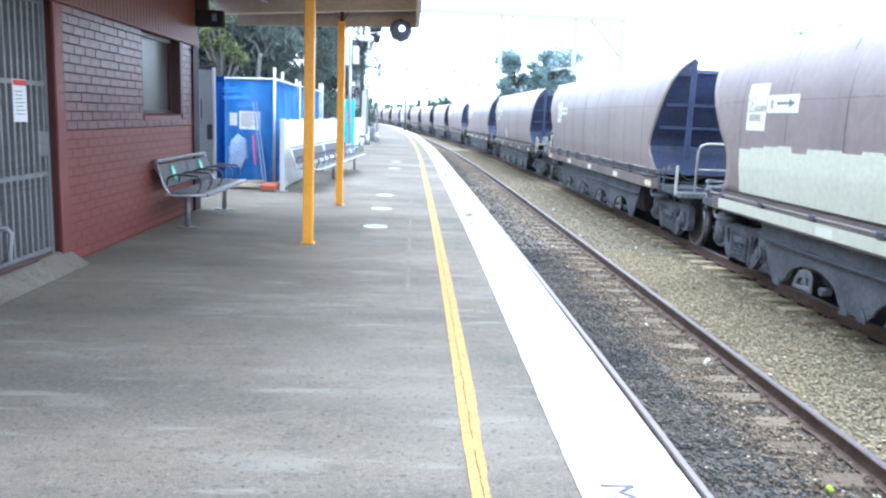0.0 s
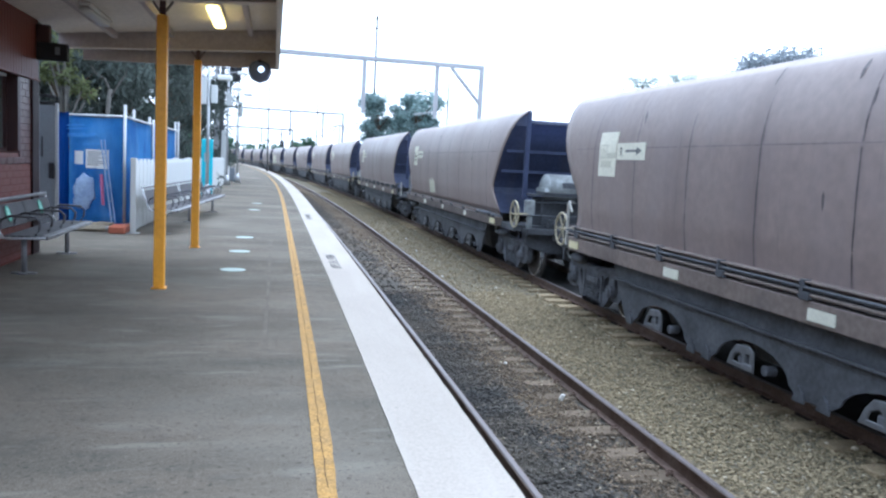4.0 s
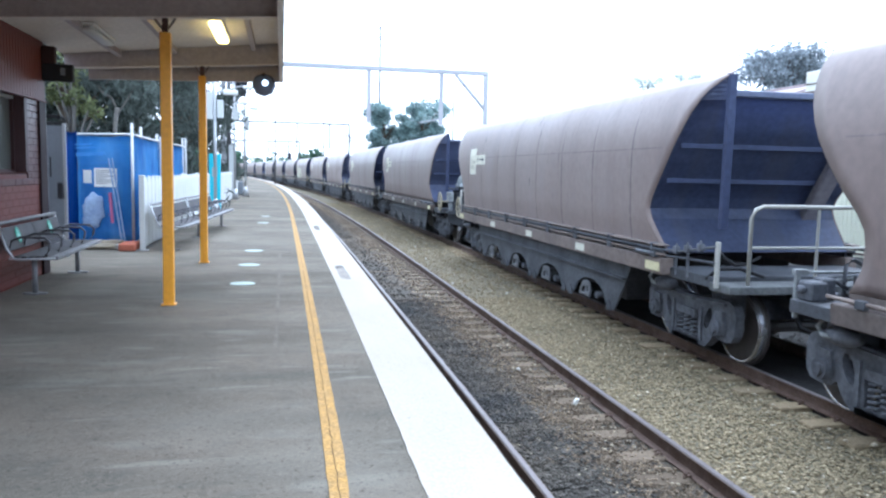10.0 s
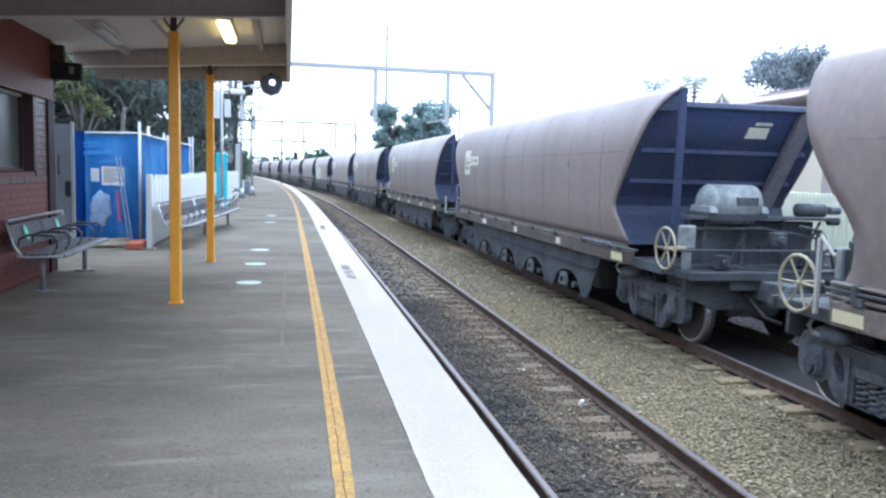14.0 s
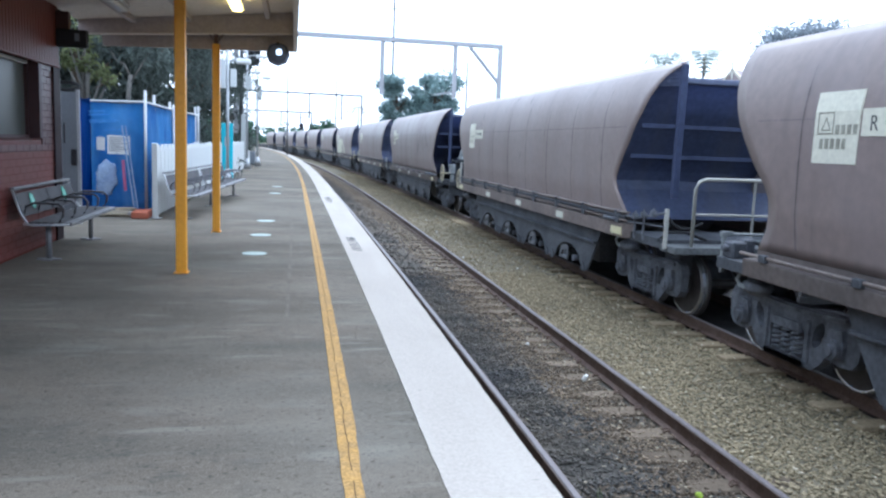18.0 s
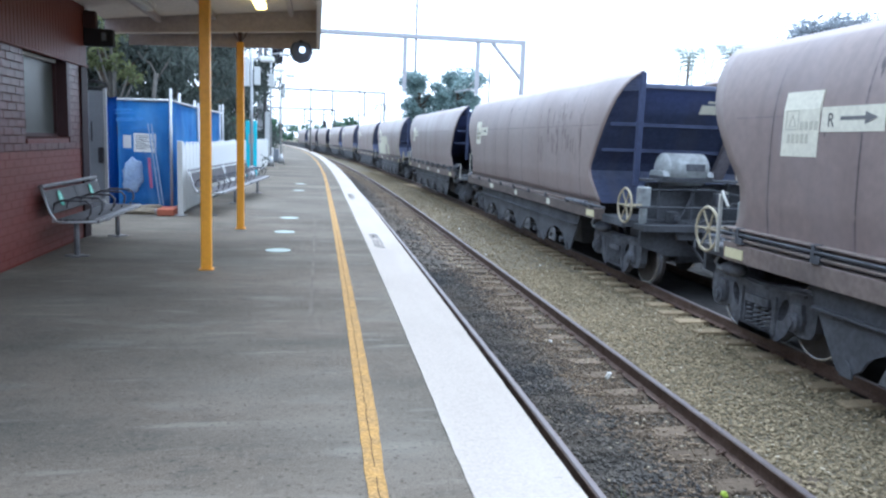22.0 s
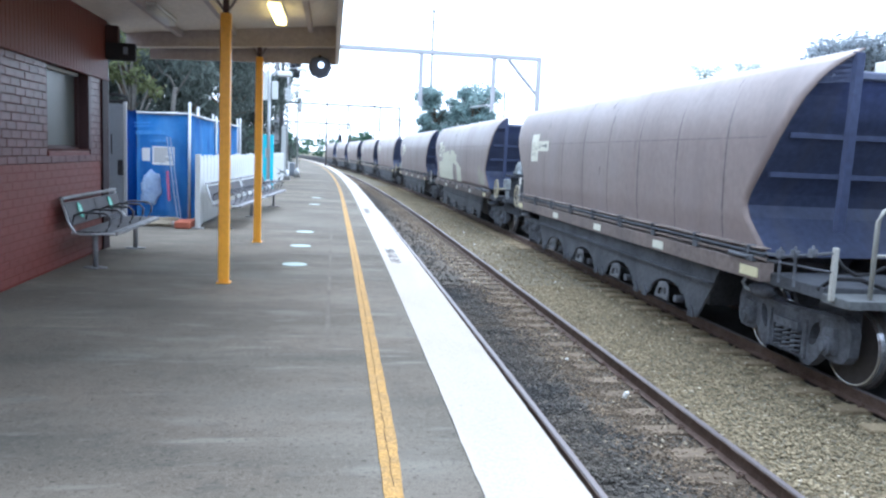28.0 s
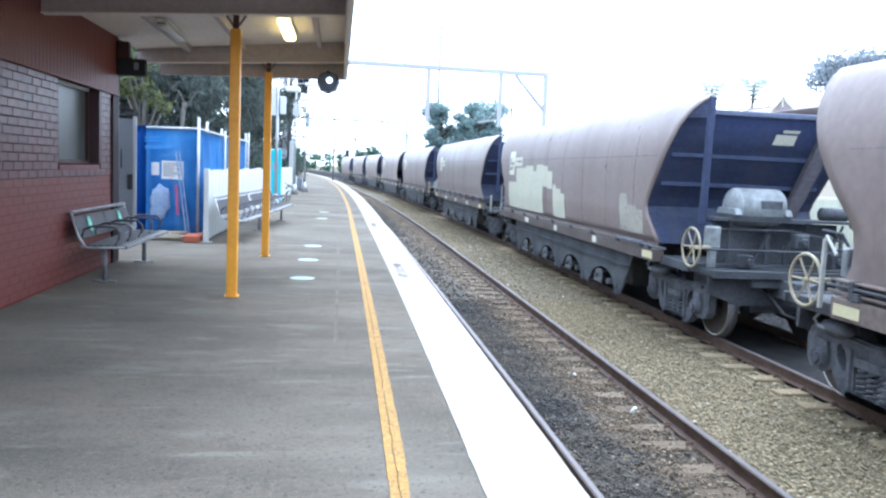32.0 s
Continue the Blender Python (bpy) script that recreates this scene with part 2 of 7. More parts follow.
BENCH_METAL = mat("bench_metal", (0.055, 0.052, 0.055), 0.55, 0.0, second=(0.04, 0.038, 0.04), fine=50, broad=4, amount=0.15, spec=0.12)
LEG_STEEL = mat("dull_leg_steel", (0.2, 0.2, 0.205), 0.55, 0.3, second=(0.12, 0.12, 0.125), fine=40, broad=6, amount=0.3)
ARM_GREY = mat("dark_grey_armrest", (0.09, 0.09, 0.1), 0.4, 0.3, amount=0.15)
BLACK_RUBBER = mat("black_rubber", (0.025, 0.025, 0.027), 0.6, amount=0.15)
STICKER_PRINT = mat("pale_sticker_print", (0.3, 0.62, 0.55), 0.5, amount=0.1)
GREEN_STICKER = mat("green_sticker", (0.07, 0.36, 0.25), 0.5, amount=0.1)
WHITE_PAINT = mat("white_paint", (0.54, 0.555, 0.545), 0.5, second=(0.44, 0.455, 0.445), fine=30, broad=2, amount=0.1)
CREAM_PLASTIC = mat("pale_lamp_housing", (0.72, 0.72, 0.7), 0.45, amount=0.1)
STICKER_WHITE = mat("floor_sticker", (0.33, 0.39, 0.36), 0.7, second=(0.26, 0.31, 0.285), broad=8, amount=0.15)
BLUE_MESH = mat("blue_shade_cloth", (0.085, 0.27, 0.55), 0.7, second=(0.055, 0.17, 0.42), fine=120, broad=1.5, amount=0.45, bump=0.3, thin=0.3,
                streak=(((0.17, 0.35, 0.58), 0.6, (2.5, 2.5, 1.2), 0.5), ((0.045, 0.13, 0.34), 0.55, (3, 3, 1.4), 0.53)))
NAVY_MESH = mat("deep_blue_shade_cloth", (0.018, 0.075, 0.28), 0.75, second=(0.011, 0.045, 0.19), fine=120, broad=1.3, amount=0.3, bump=0.3)
CYAN = mat("turquoise_sign", (0.06, 0.5, 0.62), 0.45, amount=0.08)
ORANGE_BLOCK = mat("orange_block", (0.4, 0.13, 0.08), 0.7, amount=0.2)
CLOTH_STRIPE = mat("faded_cloth_print", (0.14, 0.34, 0.66), 0.8, second=(0.08, 0.26, 0.6), broad=9, amount=0.4)
PINK_TAPE = mat("pink_barrier_tape", (0.4, 0.13, 0.24), 0.7, amount=0.2)
SACK_TAN = mat("dusty_tan_sack", (0.3, 0.26, 0.19), 0.85, second=(0.2, 0.17, 0.13), broad=6, amount=0.3, bump=0.5)
PALE_CLOTH = mat("pale_sack", (0.3, 0.38, 0.52), 0.8, second=(0.2, 0.28, 0.46), broad=6, amount=0.35, bump=0.5)
PAPER = mat("paper_notice", (0.7, 0.7, 0.68), 0.6, amount=0.08)
RED_PRINT = mat("red_print", (0.5, 0.06, 0.05), 0.6, amount=0.1)
FADED_PRINT = mat("faded_print", (0.46, 0.445, 0.36), 0.7, amount=0.15)
WORN_PRINT = mat("worn_print", (0.22, 0.21, 0.17), 0.7, second=(0.34, 0.33, 0.27), broad=9, amount=0.4)
GREY_PRINT = mat("grey_print", (0.15, 0.15, 0.15), 0.7, amount=0.1)
DOOR_GREY = mat("grey_steel_door", (0.2, 0.22, 0.25), 0.5, 0.2, second=(0.15, 0.165, 0.19), amount=0.15)
GATE_GREY = mat("dull_gate_steel", (0.176, 0.179, 0.176), 0.5, 0.3, second=(0.125, 0.127, 0.125), fine=40, broad=6, amount=0.25)
GLASS_GREY = mat("obscured_glass", (0.085, 0.095, 0.092), 0.3, second=(0.065, 0.072, 0.07), fine=60, broad=2, amount=0.15, bump=0.05)
TUBE_LIT = glow("lit_tube", (1.0, 0.72, 0.2), 3.2)
TUBE_OFF = mat("unlit_diffuser", (0.6, 0.6, 0.58), 0.4, amount=0.08)
FLOOD_GREY = mat("blue_grey_lamp_housing", (0.12, 0.135, 0.18), 0.6, amount=0.15)
LENS = glow("lamp_lens", (0.8, 0.9, 1.0), 1.0)
WAGON_PAINT = mat("weathered_wagon_steel", (0.214, 0.169, 0.153), 0.42, 0.0, second=(0.168, 0.129, 0.112), fine=9, broad=0.5, amount=0.16, bump=0.03,
                  stretch=(1, 1, 0.35), streak=(((0.135, 0.102, 0.094), 0.45, (0.6, 2.4, 0.2), 0.5), ((0.205, 0.172, 0.17), 0.4, (0.6, 1.1, 0.8), 0.5), ((0.08, 0.064, 0.062), 0.7, (0.5, 9.0, 1.3), 0.66)))
SEAM_FAINT = mat("weld_seam", (0.172, 0.137, 0.132), 0.5, second=(0.14, 0.11, 0.108), fine=9, broad=1.6, amount=0.4, bump=0)
SEAM_DIRT = mat("dirty_weld_seam", (0.1, 0.083, 0.084), 0.55, second=(0.065, 0.055, 0.057), fine=9, broad=1.3, amount=0.5, bump=0)
# dark blue end paint, with the bluish veil of sky glare mixed in
WAGON_END = mat("veiled_blue_wagon_end", (0.083, 0.1, 0.178), 0.5, 0.0, second=(0.06, 0.072, 0.128), fine=14, broad=0.8, amount=0.3, bump=0.06,
                streak=(((0.115, 0.117, 0.15), 0.5, (2.2, 0.5, 0.3), 0.52),))
# darker copy of the end-sheet blue, to cancel sky light on the ledges
STIFFENER = mat("darkened_blue_stiffener", (0.05, 0.06, 0.11), 0.6, second=(0.035, 0.043, 0.08), fine=14, broad=1.5, amount=0.3, bump=0.06)
WAGON_RIM = mat("dusty_blue_rim", (0.095, 0.108, 0.17), 0.55, second=(0.07, 0.08, 0.13), fine=14, broad=1.5, amount=0.3, bump=0.06)
# dusty rib colour, lightened to show its face catching light
RIB_LIT_DUST = mat("lit_dusty_rib", (0.17, 0.155, 0.165), 0.7, second=(0.1, 0.096, 0.115), fine=14, broad=1.5, amount=0.3, bump=0.08)
SILL_DARK = mat("sooty_sill_steel", (0.13, 0.108, 0.097), 0.6, 0.0, second=(0.08, 0.07, 0.066), fine=14, broad=1.2, amount=0.3, bump=0.08)
SILL_PAINT = mat("wagon_sill_steel", (0.195, 0.158, 0.138), 0.6, 0.0, second=(0.1, 0.088, 0.083), fine=14, broad=1.2, amount=0.3, bump=0.08)
UNDERFRAME = mat("sooty_underframe", (0.088, 0.092, 0.102), 0.6, 0.0, second=(0.046, 0.048, 0.053), fine=20, broad=2, amount=0.35, bump=0.15)
DECK_DUST = mat("dusty_deck_plate", (0.165, 0.172, 0.172), 0.7, 0.0, second=(0.085, 0.087, 0.09), fine=20, broad=2.5, amount=0.4, bump=0.1)
BOGIE_STEEL = mat("dusty_bogie_steel", (0.125, 0.13, 0.145), 0.65, 0.0, second=(0.055, 0.057, 0.064), fine=20, broad=4, amount=0.4, bump=0.2)
TREAD = mat("bright_wheel_tread", (0.75, 0.75, 0.77), 0.24, 0.9, second=(0.6, 0.6, 0.6), amount=0.08, bump=0)
WHEEL_RUST = mat("wheel_steel", (0.05, 0.044, 0.042), 0.5, 0.0, second=(0.03, 0.026, 0.025), broad=6, amount=0.3)
SILVER = mat("worn_silver_lever", (0.125, 0.128, 0.136), 0.55, 0.2, second=(0.07, 0.07, 0.074), broad=8, amount=0.25)
TANK_GREY = mat("pale_tank_paint", (0.29, 0.31, 0.31), 0.55, 0.0, second=(0.12, 0.12, 0.125), fine=20, broad=5, amount=0.4)
HAND_RAIL = mat("dull_white_rail_paint", (0.4, 0.39, 0.35), 0.5, second=(0.3, 0.29, 0.26), amount=0.25)
HANDWHEEL = mat("cream_handwheel_paint", (0.34, 0.3, 0.2), 0.55, second=(0.22, 0.19, 0.15), amount=0.2)
LABEL_CREAM = mat("cream_stencil_panel", (0.6, 0.58, 0.47), 0.6, second=(0.5, 0.48, 0.4), fine=20, broad=3, amount=0.15)
MARK_YELLOW = mat("faded_yellow_marker", (0.58, 0.53, 0.32), 0.5, second=(0.48, 0.42, 0.24), amount=0.15)
MARK_WHITE = mat("white_marker", (0.58, 0.57, 0.47), 0.5, second=(0.46, 0.45, 0.38), amount=0.15)
PATCH_FAINT = mat("worn_overpaint", (0.36, 0.34, 0.28), 0.65, second=(0.28, 0.255, 0.215), fine=12, broad=1.5, amount=0.3, bump=0.05)
PATCH = mat("pale_overpaint", (0.5, 0.49, 0.38), 0.65, second=(0.42, 0.41, 0.32), fine=12, broad=1.5, amount=0.14, bump=0.05)
COAL = mat("coal", (0.02, 0.02, 0.022), 0.7, amount=0.4, bump=1.0)
BARK_PALE = mat("pale_bark", (0.15, 0.14, 0.125), 0.9, second=(0.1, 0.094, 0.085), fine=20, broad=4, bump=0.4)
BARK = mat("bark", (0.13, 0.1, 0.075), 0.95, fine=20, broad=4, bump=0.6)
LEAF_DARK = mat("dark_needle_foliage", (0.09, 0.107, 0.094), 0.7, second=(0.064, 0.078, 0.072), fine=6, broad=0.8, amount=0.3, bump=0, island=0.5, thin=0.5)
LEAF_MID = mat("green_foliage", (0.09, 0.15, 0.1), 0.6, second=(0.06, 0.115, 0.085), fine=6, broad=0.8, amount=0.3, bump=0, island=0.5, thin=0.5)
LEAF_LIGHT = mat("yellow_green_foliage", (0.13, 0.145, 0.065), 0.6, second=(0.09, 0.105, 0.05), fine=6, broad=0.8, amount=0.3, bump=0, island=0.45, thin=0.5)
# these three far foliage colours carry the distance haze: paler and greyer than leaves
LEAF_FAR_HAZED = mat("hazed_green_foliage", (0.235, 0.315, 0.31), 0.6, second=(0.175, 0.25, 0.25), fine=6, broad=0.8, amount=0.3, bump=0, island=0.5, thin=0.5)
LEAF_HAZE = mat("hazed_grey_green_foliage", (0.28, 0.31, 0.335), 0.6, second=(0.21, 0.24, 0.265), fine=6, broad=0.8, amount=0.3, bump=0, island=0.45, thin=0.5)
LEAF_PALM_HAZED = mat("hazed_palm_foliage", (0.36, 0.4, 0.37), 0.6, second=(0.26, 0.3, 0.27), fine=6, broad=0.8, amount=0.2, bump=0, thin=0.5)
GRASS = mat("weed", (0.09, 0.13, 0.04), 0.8, amount=0.3, bump=0, island=0.4)
# steel grey lifted to carry the wash of the bright sky behind it
GANTRY = mat("glare_paled_gantry_steel", (0.4, 0.4, 0.42), 0.5, 0.1, second=(0.33, 0.33, 0.35), amount=0.12)
POLE_GREY = mat("grey_pole", (0.1, 0.098, 0.1), 0.7, 0.0, second=(0.07, 0.07, 0.072), amount=0.15)
WIRE = mat("dark_wire", (0.12, 0.12, 0.13), 0.5, 0.4, amount=0.1)
FAR_WHITE = mat("corrugated_cream_fence", (0.7, 0.72, 0.58), 0.55, second=(0.6, 0.62, 0.48), amount=0.12)
# tile red paled and greyed to include the haze before the houses
ROOF_TILE = mat("tile_roof", (0.33, 0.275, 0.275), 0.7, second=(0.27, 0.22, 0.22), broad=1, amount=0.25)
CREAM_WALL = mat("cream_rendered_wall", (0.62, 0.56, 0.46), 0.7, second=(0.54, 0.48, 0.4), amount=0.12)
ROOF_PALE = mat("pale_metal_roof", (0.66, 0.65, 0.58), 0.5, 0.1, amount=0.1)
SIGNAL_BLACK = mat("black_signal_housing", (0.03, 0.03, 0.035), 0.6, amount=0.1)
DRY_LEAF = mat("dry_leaf", (0.42, 0.37, 0.27), 0.8, amount=0.3, bump=0, island=0.4)
LEAF_BRIGHT = mat("bright_leaf", (0.3, 0.4, 0.05), 0.6, amount=0.2)
LITTER = mat("litter_paper", (0.7, 0.7, 0.66), 0.7, amount=0.15)


# ---- mesh helpers ----
def box(bm, c, s, turn=None):
    m = Matrix.Translation(c) @ (turn.to_4x4() if turn else Matrix()) @ Matrix.Diagonal((*s, 1))
    return bmesh.ops.create_cube(bm, size=1.0, matrix=m)["verts"]


def span(bm, x0, x1, y0, y1, z0, z1):
    return box(bm, ((x0 + x1) / 2, (y0 + y1) / 2, (z0 + z1) / 2), (abs(x1 - x0), abs(y1 - y0), abs(z1 - z0)))


def rod(bm, a, b, r, seg=8, r2=None):
    a, b = Vector(a), Vector(b)
    d = b - a
    m = Matrix.Translation((a + b) / 2) @ d.to_track_quat("Z", "Y").to_matrix().to_4x4()
    bmesh.ops.create_cone(bm, cap_ends=True, segments=seg, radius1=r, radius2=r if r2 is None else r2, depth=d.length, matrix=m)


def pipe(bm, pts, r, seg=8):
    """One bent tube through the points."""
    pts = [Vector(p) for p in pts]
    rings = []
    up = Vector((0.31, 0.17, 0.93))
    for i, p in enumerate(pts):
        d = (pts[min(i + 1, len(pts) - 1)] - pts[max(i - 1, 0)]).normalized()
        side = d.cross(up)
        if side.length < 0.2:
            side = d.cross(Vector((1, 0, 0)))
        side.normalize()
        other = d.cross(side)
        rings.append([bm.verts.new(p + r * (math.cos(6.28319 * k / seg) * side + math.sin(6.28319 * k / seg) * other)) for k in range(seg)])
    for a, b in zip(rings, rings[1:]):
        for k in range(seg):
            bm.faces.new((a[k], a[(k + 1) % seg], b[(k + 1) % seg], b[k]))
    if (pts[0] - pts[-1]).length > 1e-4:
        bm.faces.new(list(reversed(rings[0])))
        bm.faces.new(rings[-1])


def prism(bm, outline, axis, a, b):
    """An outline of (u, v) swept from a to b along an axis: x takes (y, z), y takes (x, z), z takes (x, y)."""
    def at(u, v, w):
        return {"x": (w, u, v), "y": (u, w, v), "z": (u, v, w)}[axis]
    lo = [bm.verts.new(at(u, v, a)) for u, v in outline]
    hi = [bm.verts.new(at(u, v, b)) for u, v in outline]
    k = len(outline)
    bm.faces.new(lo)
    bm.faces.new(list(reversed(hi)))
    for i in range(k):
        bm.faces.new((lo[i], hi[i], hi[(i + 1) % k], lo[(i + 1) % k]))


def finish(bm, material, bevel=0.0, smooth=False):
    bmesh.ops.recalc_face_normals(bm, faces=bm.faces)
    if bevel:
        sharp = [e for e in bm.edges if len(e.link_faces) == 2 and e.calc_face_angle(0) > 0.6]
        bmesh.ops.bevel(bm, geom=sharp, offset=bevel, segments=1, affect="EDGES", clamp_overlap=True)
    me = bpy.data.meshes.new("mesh")
    bm.to_mesh(me)
    bm.free()
    for f in me.polygons:
        f.use_smooth = smooth
    me.materials.append(material)
    return me


def part(name, bm, material, parent, label="", bevel=0.0, smooth=False, m=None):
    ob = new(name, finish(bm, material, bevel, smooth))
    ob.parent = parent
    if m is not None:
        ob.matrix_basis = m
    if label:
        tagged(ob, label)
    return ob


def thing(name, label, category, group="", kind="", m=None, bm=None, material=None, bevel=0.0, smooth=False):
    ob = new(name, finish(bm, material, bevel, smooth) if bm else None)
    if m is not None:
        ob.matrix_basis = m
    return tagged(ob, label, category, group, kind)


BM = bmesh.new
R_CURVE, CURVE_Y = 1000.0, 23.0


def bend(y):
    """How far the line has swung aside at y: a touch east at first, then curving away to the west."""
    return 0.06 * (1 - math.exp(-max(y - 3.5, 0.0) / 5)) - max(y - CURVE_Y, 0.0) ** 2 / (2 * R_CURVE)


def heading(y):
    """The line's turn to the west at y, in degrees."""
    return math.degrees(math.atan(max(y - CURVE_Y, 0.0) / R_CURVE))


def swept(profile, stations, closed=False):
    """A cross-section of (x, z) carried along the curving line."""
    bm = BM()
    rings = [[bm.verts.new((x + bend(y), y, z)) for x, z in profile] for y in stations]
    k = len(profile)
    for a, b in zip(rings, rings[1:]):
        for i in range(k if closed else k - 1):
            bm.faces.new((a[i], a[(i + 1) % k], b[(i + 1) % k], b[i]))
    if closed:
        bm.faces.new(rings[0])
        bm.faces.new(list(reversed(rings[-1])))
    return bm


def quick_mesh(verts, faces, material, smooth=False):
    """Many alike small pieces in one mesh: verts (n, 3), faces (m, k)."""
    me = bpy.data.meshes.new("mesh")
    k = faces.shape[1]
    me.vertices.add(len(verts))
    me.vertices.foreach_set("co", verts.astype(np.float32).ravel())
    me.loops.add(faces.size)
    me.loops.foreach_set("vertex_index", faces.astype(np.int32).ravel())
    me.polygons.add(len(faces))
    me.polygons.foreach_set("loop_start", np.arange(0, faces.size, k, dtype=np.int32))
    me.polygons.foreach_set("loop_total", np.full(len(faces), k, dtype=np.int32))
    me.update(calc_edges=True)
    me.validate()
    me.materials.append(material)
    return me


RAIL_Z = -0.9
NEAR_RAILS, FAR_RAILS = (2.02, 3.525), (5.92, 7.425)
TRAIN_X = 6.67
STATIONS = list(range(-40, 0, 4)) + list(range(0, 60, 2)) + list(range(60, 321, 6))


# ---- ground, platform, tracks ----
bm = BM()
prism(bm, [(-1500, -1500), (1500, -1500), (1500, 2500), (-1500, 2500)], "z", -1.6, -1.32)
thing("ground", "bare earth and dry grass beside the railway", "ground", kind="structure", bm=bm, material=EARTH)
thing("trackbed", "stony brown trackbed under the ballast", "trackbed", kind="structure", material=BALLAST_BED,
      bm=swept([(3.5, -1.31), (3.5, -1.08), (3.62, -1.05), (4.9, -1.05), (5.2, -1.108), (5.9, -1.108), (5.9, -1.31)], STATIONS, True))
thing("trackbed_near", "oily dark trackbed beside the platform", "trackbed", kind="structure", material=OILY_BED,
      bm=swept([(1.2, -1.31), (1.2, -1.05), (2.7, -1.052), (3.1, -1.075), (3.496, -1.08), (3.496, -1.31)], STATIONS, True))
thing("trackbed_far", "trackbed under the train, coloured near black as shade", "trackbed", kind="structure", material=SHADE_BED,
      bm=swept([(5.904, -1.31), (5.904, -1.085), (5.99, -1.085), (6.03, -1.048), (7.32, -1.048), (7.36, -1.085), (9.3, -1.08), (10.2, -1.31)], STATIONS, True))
thing("platform", "worn grey asphalt railway platform with patched bands", "platform", kind="structure", material=ASPHALT,
      bm=swept([(-9.0, -1.3), (-9.0, 0.0), (0.73, 0.0), (0.73, -1.3)], STATIONS, True))
FINE = [-40, -20, -8, 0] + [1.5 + 0.07 * i for i in range(190)] + [15 + 0.5 * i for i in range(60)] + list(range(46, 60, 2)) + list(range(60, 321, 6))


def strip(x0, x1, z0, z1, stations, wobble, seed):
    """A painted strip along the line, its two sides frayed."""
    bm = BM()
    rings = []
    for y in stations:
        a = x0(y) + wobble * (noise.noise((y * 5.3, seed, 0)) + 0.6 * noise.noise((y * 19, seed, 3)))
        b = x1(y) + wobble * (noise.noise((y * 4.7, seed, 7)) + 0.6 * noise.noise((y * 17, seed, 9)))
        rings.append([bm.verts.new((x + bend(y), y, z)) for x, z in ((a, z0), (a, z1), (b, z1), (b, z0))])
    for a, b in zip(rings, rings[1:]):
        for k in range(4):
            bm.faces.new((a[k], a[(k + 1) % 4], b[(k + 1) % 4], b[k]))
    bm.faces.new(rings[0])
    bm.faces.new(list(reversed(rings[-1])))
    return bm


thing("platform_edge", "white painted platform edge strip, scuffed and cracked", "platform edge", kind="structure", material=COPING,
      bm=strip(lambda y: 0.732, lambda y: 1.218, -0.2, 0.006, FINE, 0.006, 2.0))
thing("platform_wall", "grey concrete platform face above the track", "platform wall", kind="structure", material=CONCRETE,
      bm=swept([(0.735, -1.3), (0.735, -0.202), (1.16, -0.202), (1.16, -1.3)], STATIONS, True))
thing("old_line", "faint pale ghost of an old line on the asphalt", "ground marking", kind="structure", material=GHOST_LINE,
      bm=swept([(-0.02, 0.0), (-0.02, 0.0015), (0.012, 0.0015), (0.012, 0.0)], list(range(6, 16, 2)), True))
line = thing("safety_line", "faded yellow safety line with a dashed dark seam", "safety line", kind="structure", material=YELLOW_LINE,
             bm=strip(lambda y: 0.291, lambda y: 0.393 - 0.026 * max(0.0, min(1.0, 3.9 - y)), 0.0, 0.005, FINE, 0.005, 5.0))
random.seed(5)
bm = BM()
y, last = 2.0, 0.336
while y < 40:
    step = random.uniform(0.03, 0.1)
    x = 0.338 + 0.007 * noise.noise((y * 6.0, 0, 0)) + random.uniform(-0.002, 0.002)
    if random.random() > 0.12:
        prism(bm, [(last + bend(y) - 0.0026, y), (last + bend(y) + 0.0026, y), (x + bend(y) + 0.0024, y + step), (x + bend(y) - 0.0024, y + step)], "z", 0.003, 0.0065)
    y, last = y + step, x
part("seam", bm, SEAM_BROWN, line, "cracked dark seam along the line")


def rail_profile(x):
    z = RAIL_Z
    half = [(0.068, -0.158), (0.068, -0.146), (0.012, -0.128), (0.0085, -0.045), (0.034, -0.034), (0.035, -0.008)]
    right = [(x + a, z + b) for a, b in half]
    left = [(x - a, z + b) for a, b in reversed(half)]
    return right + left


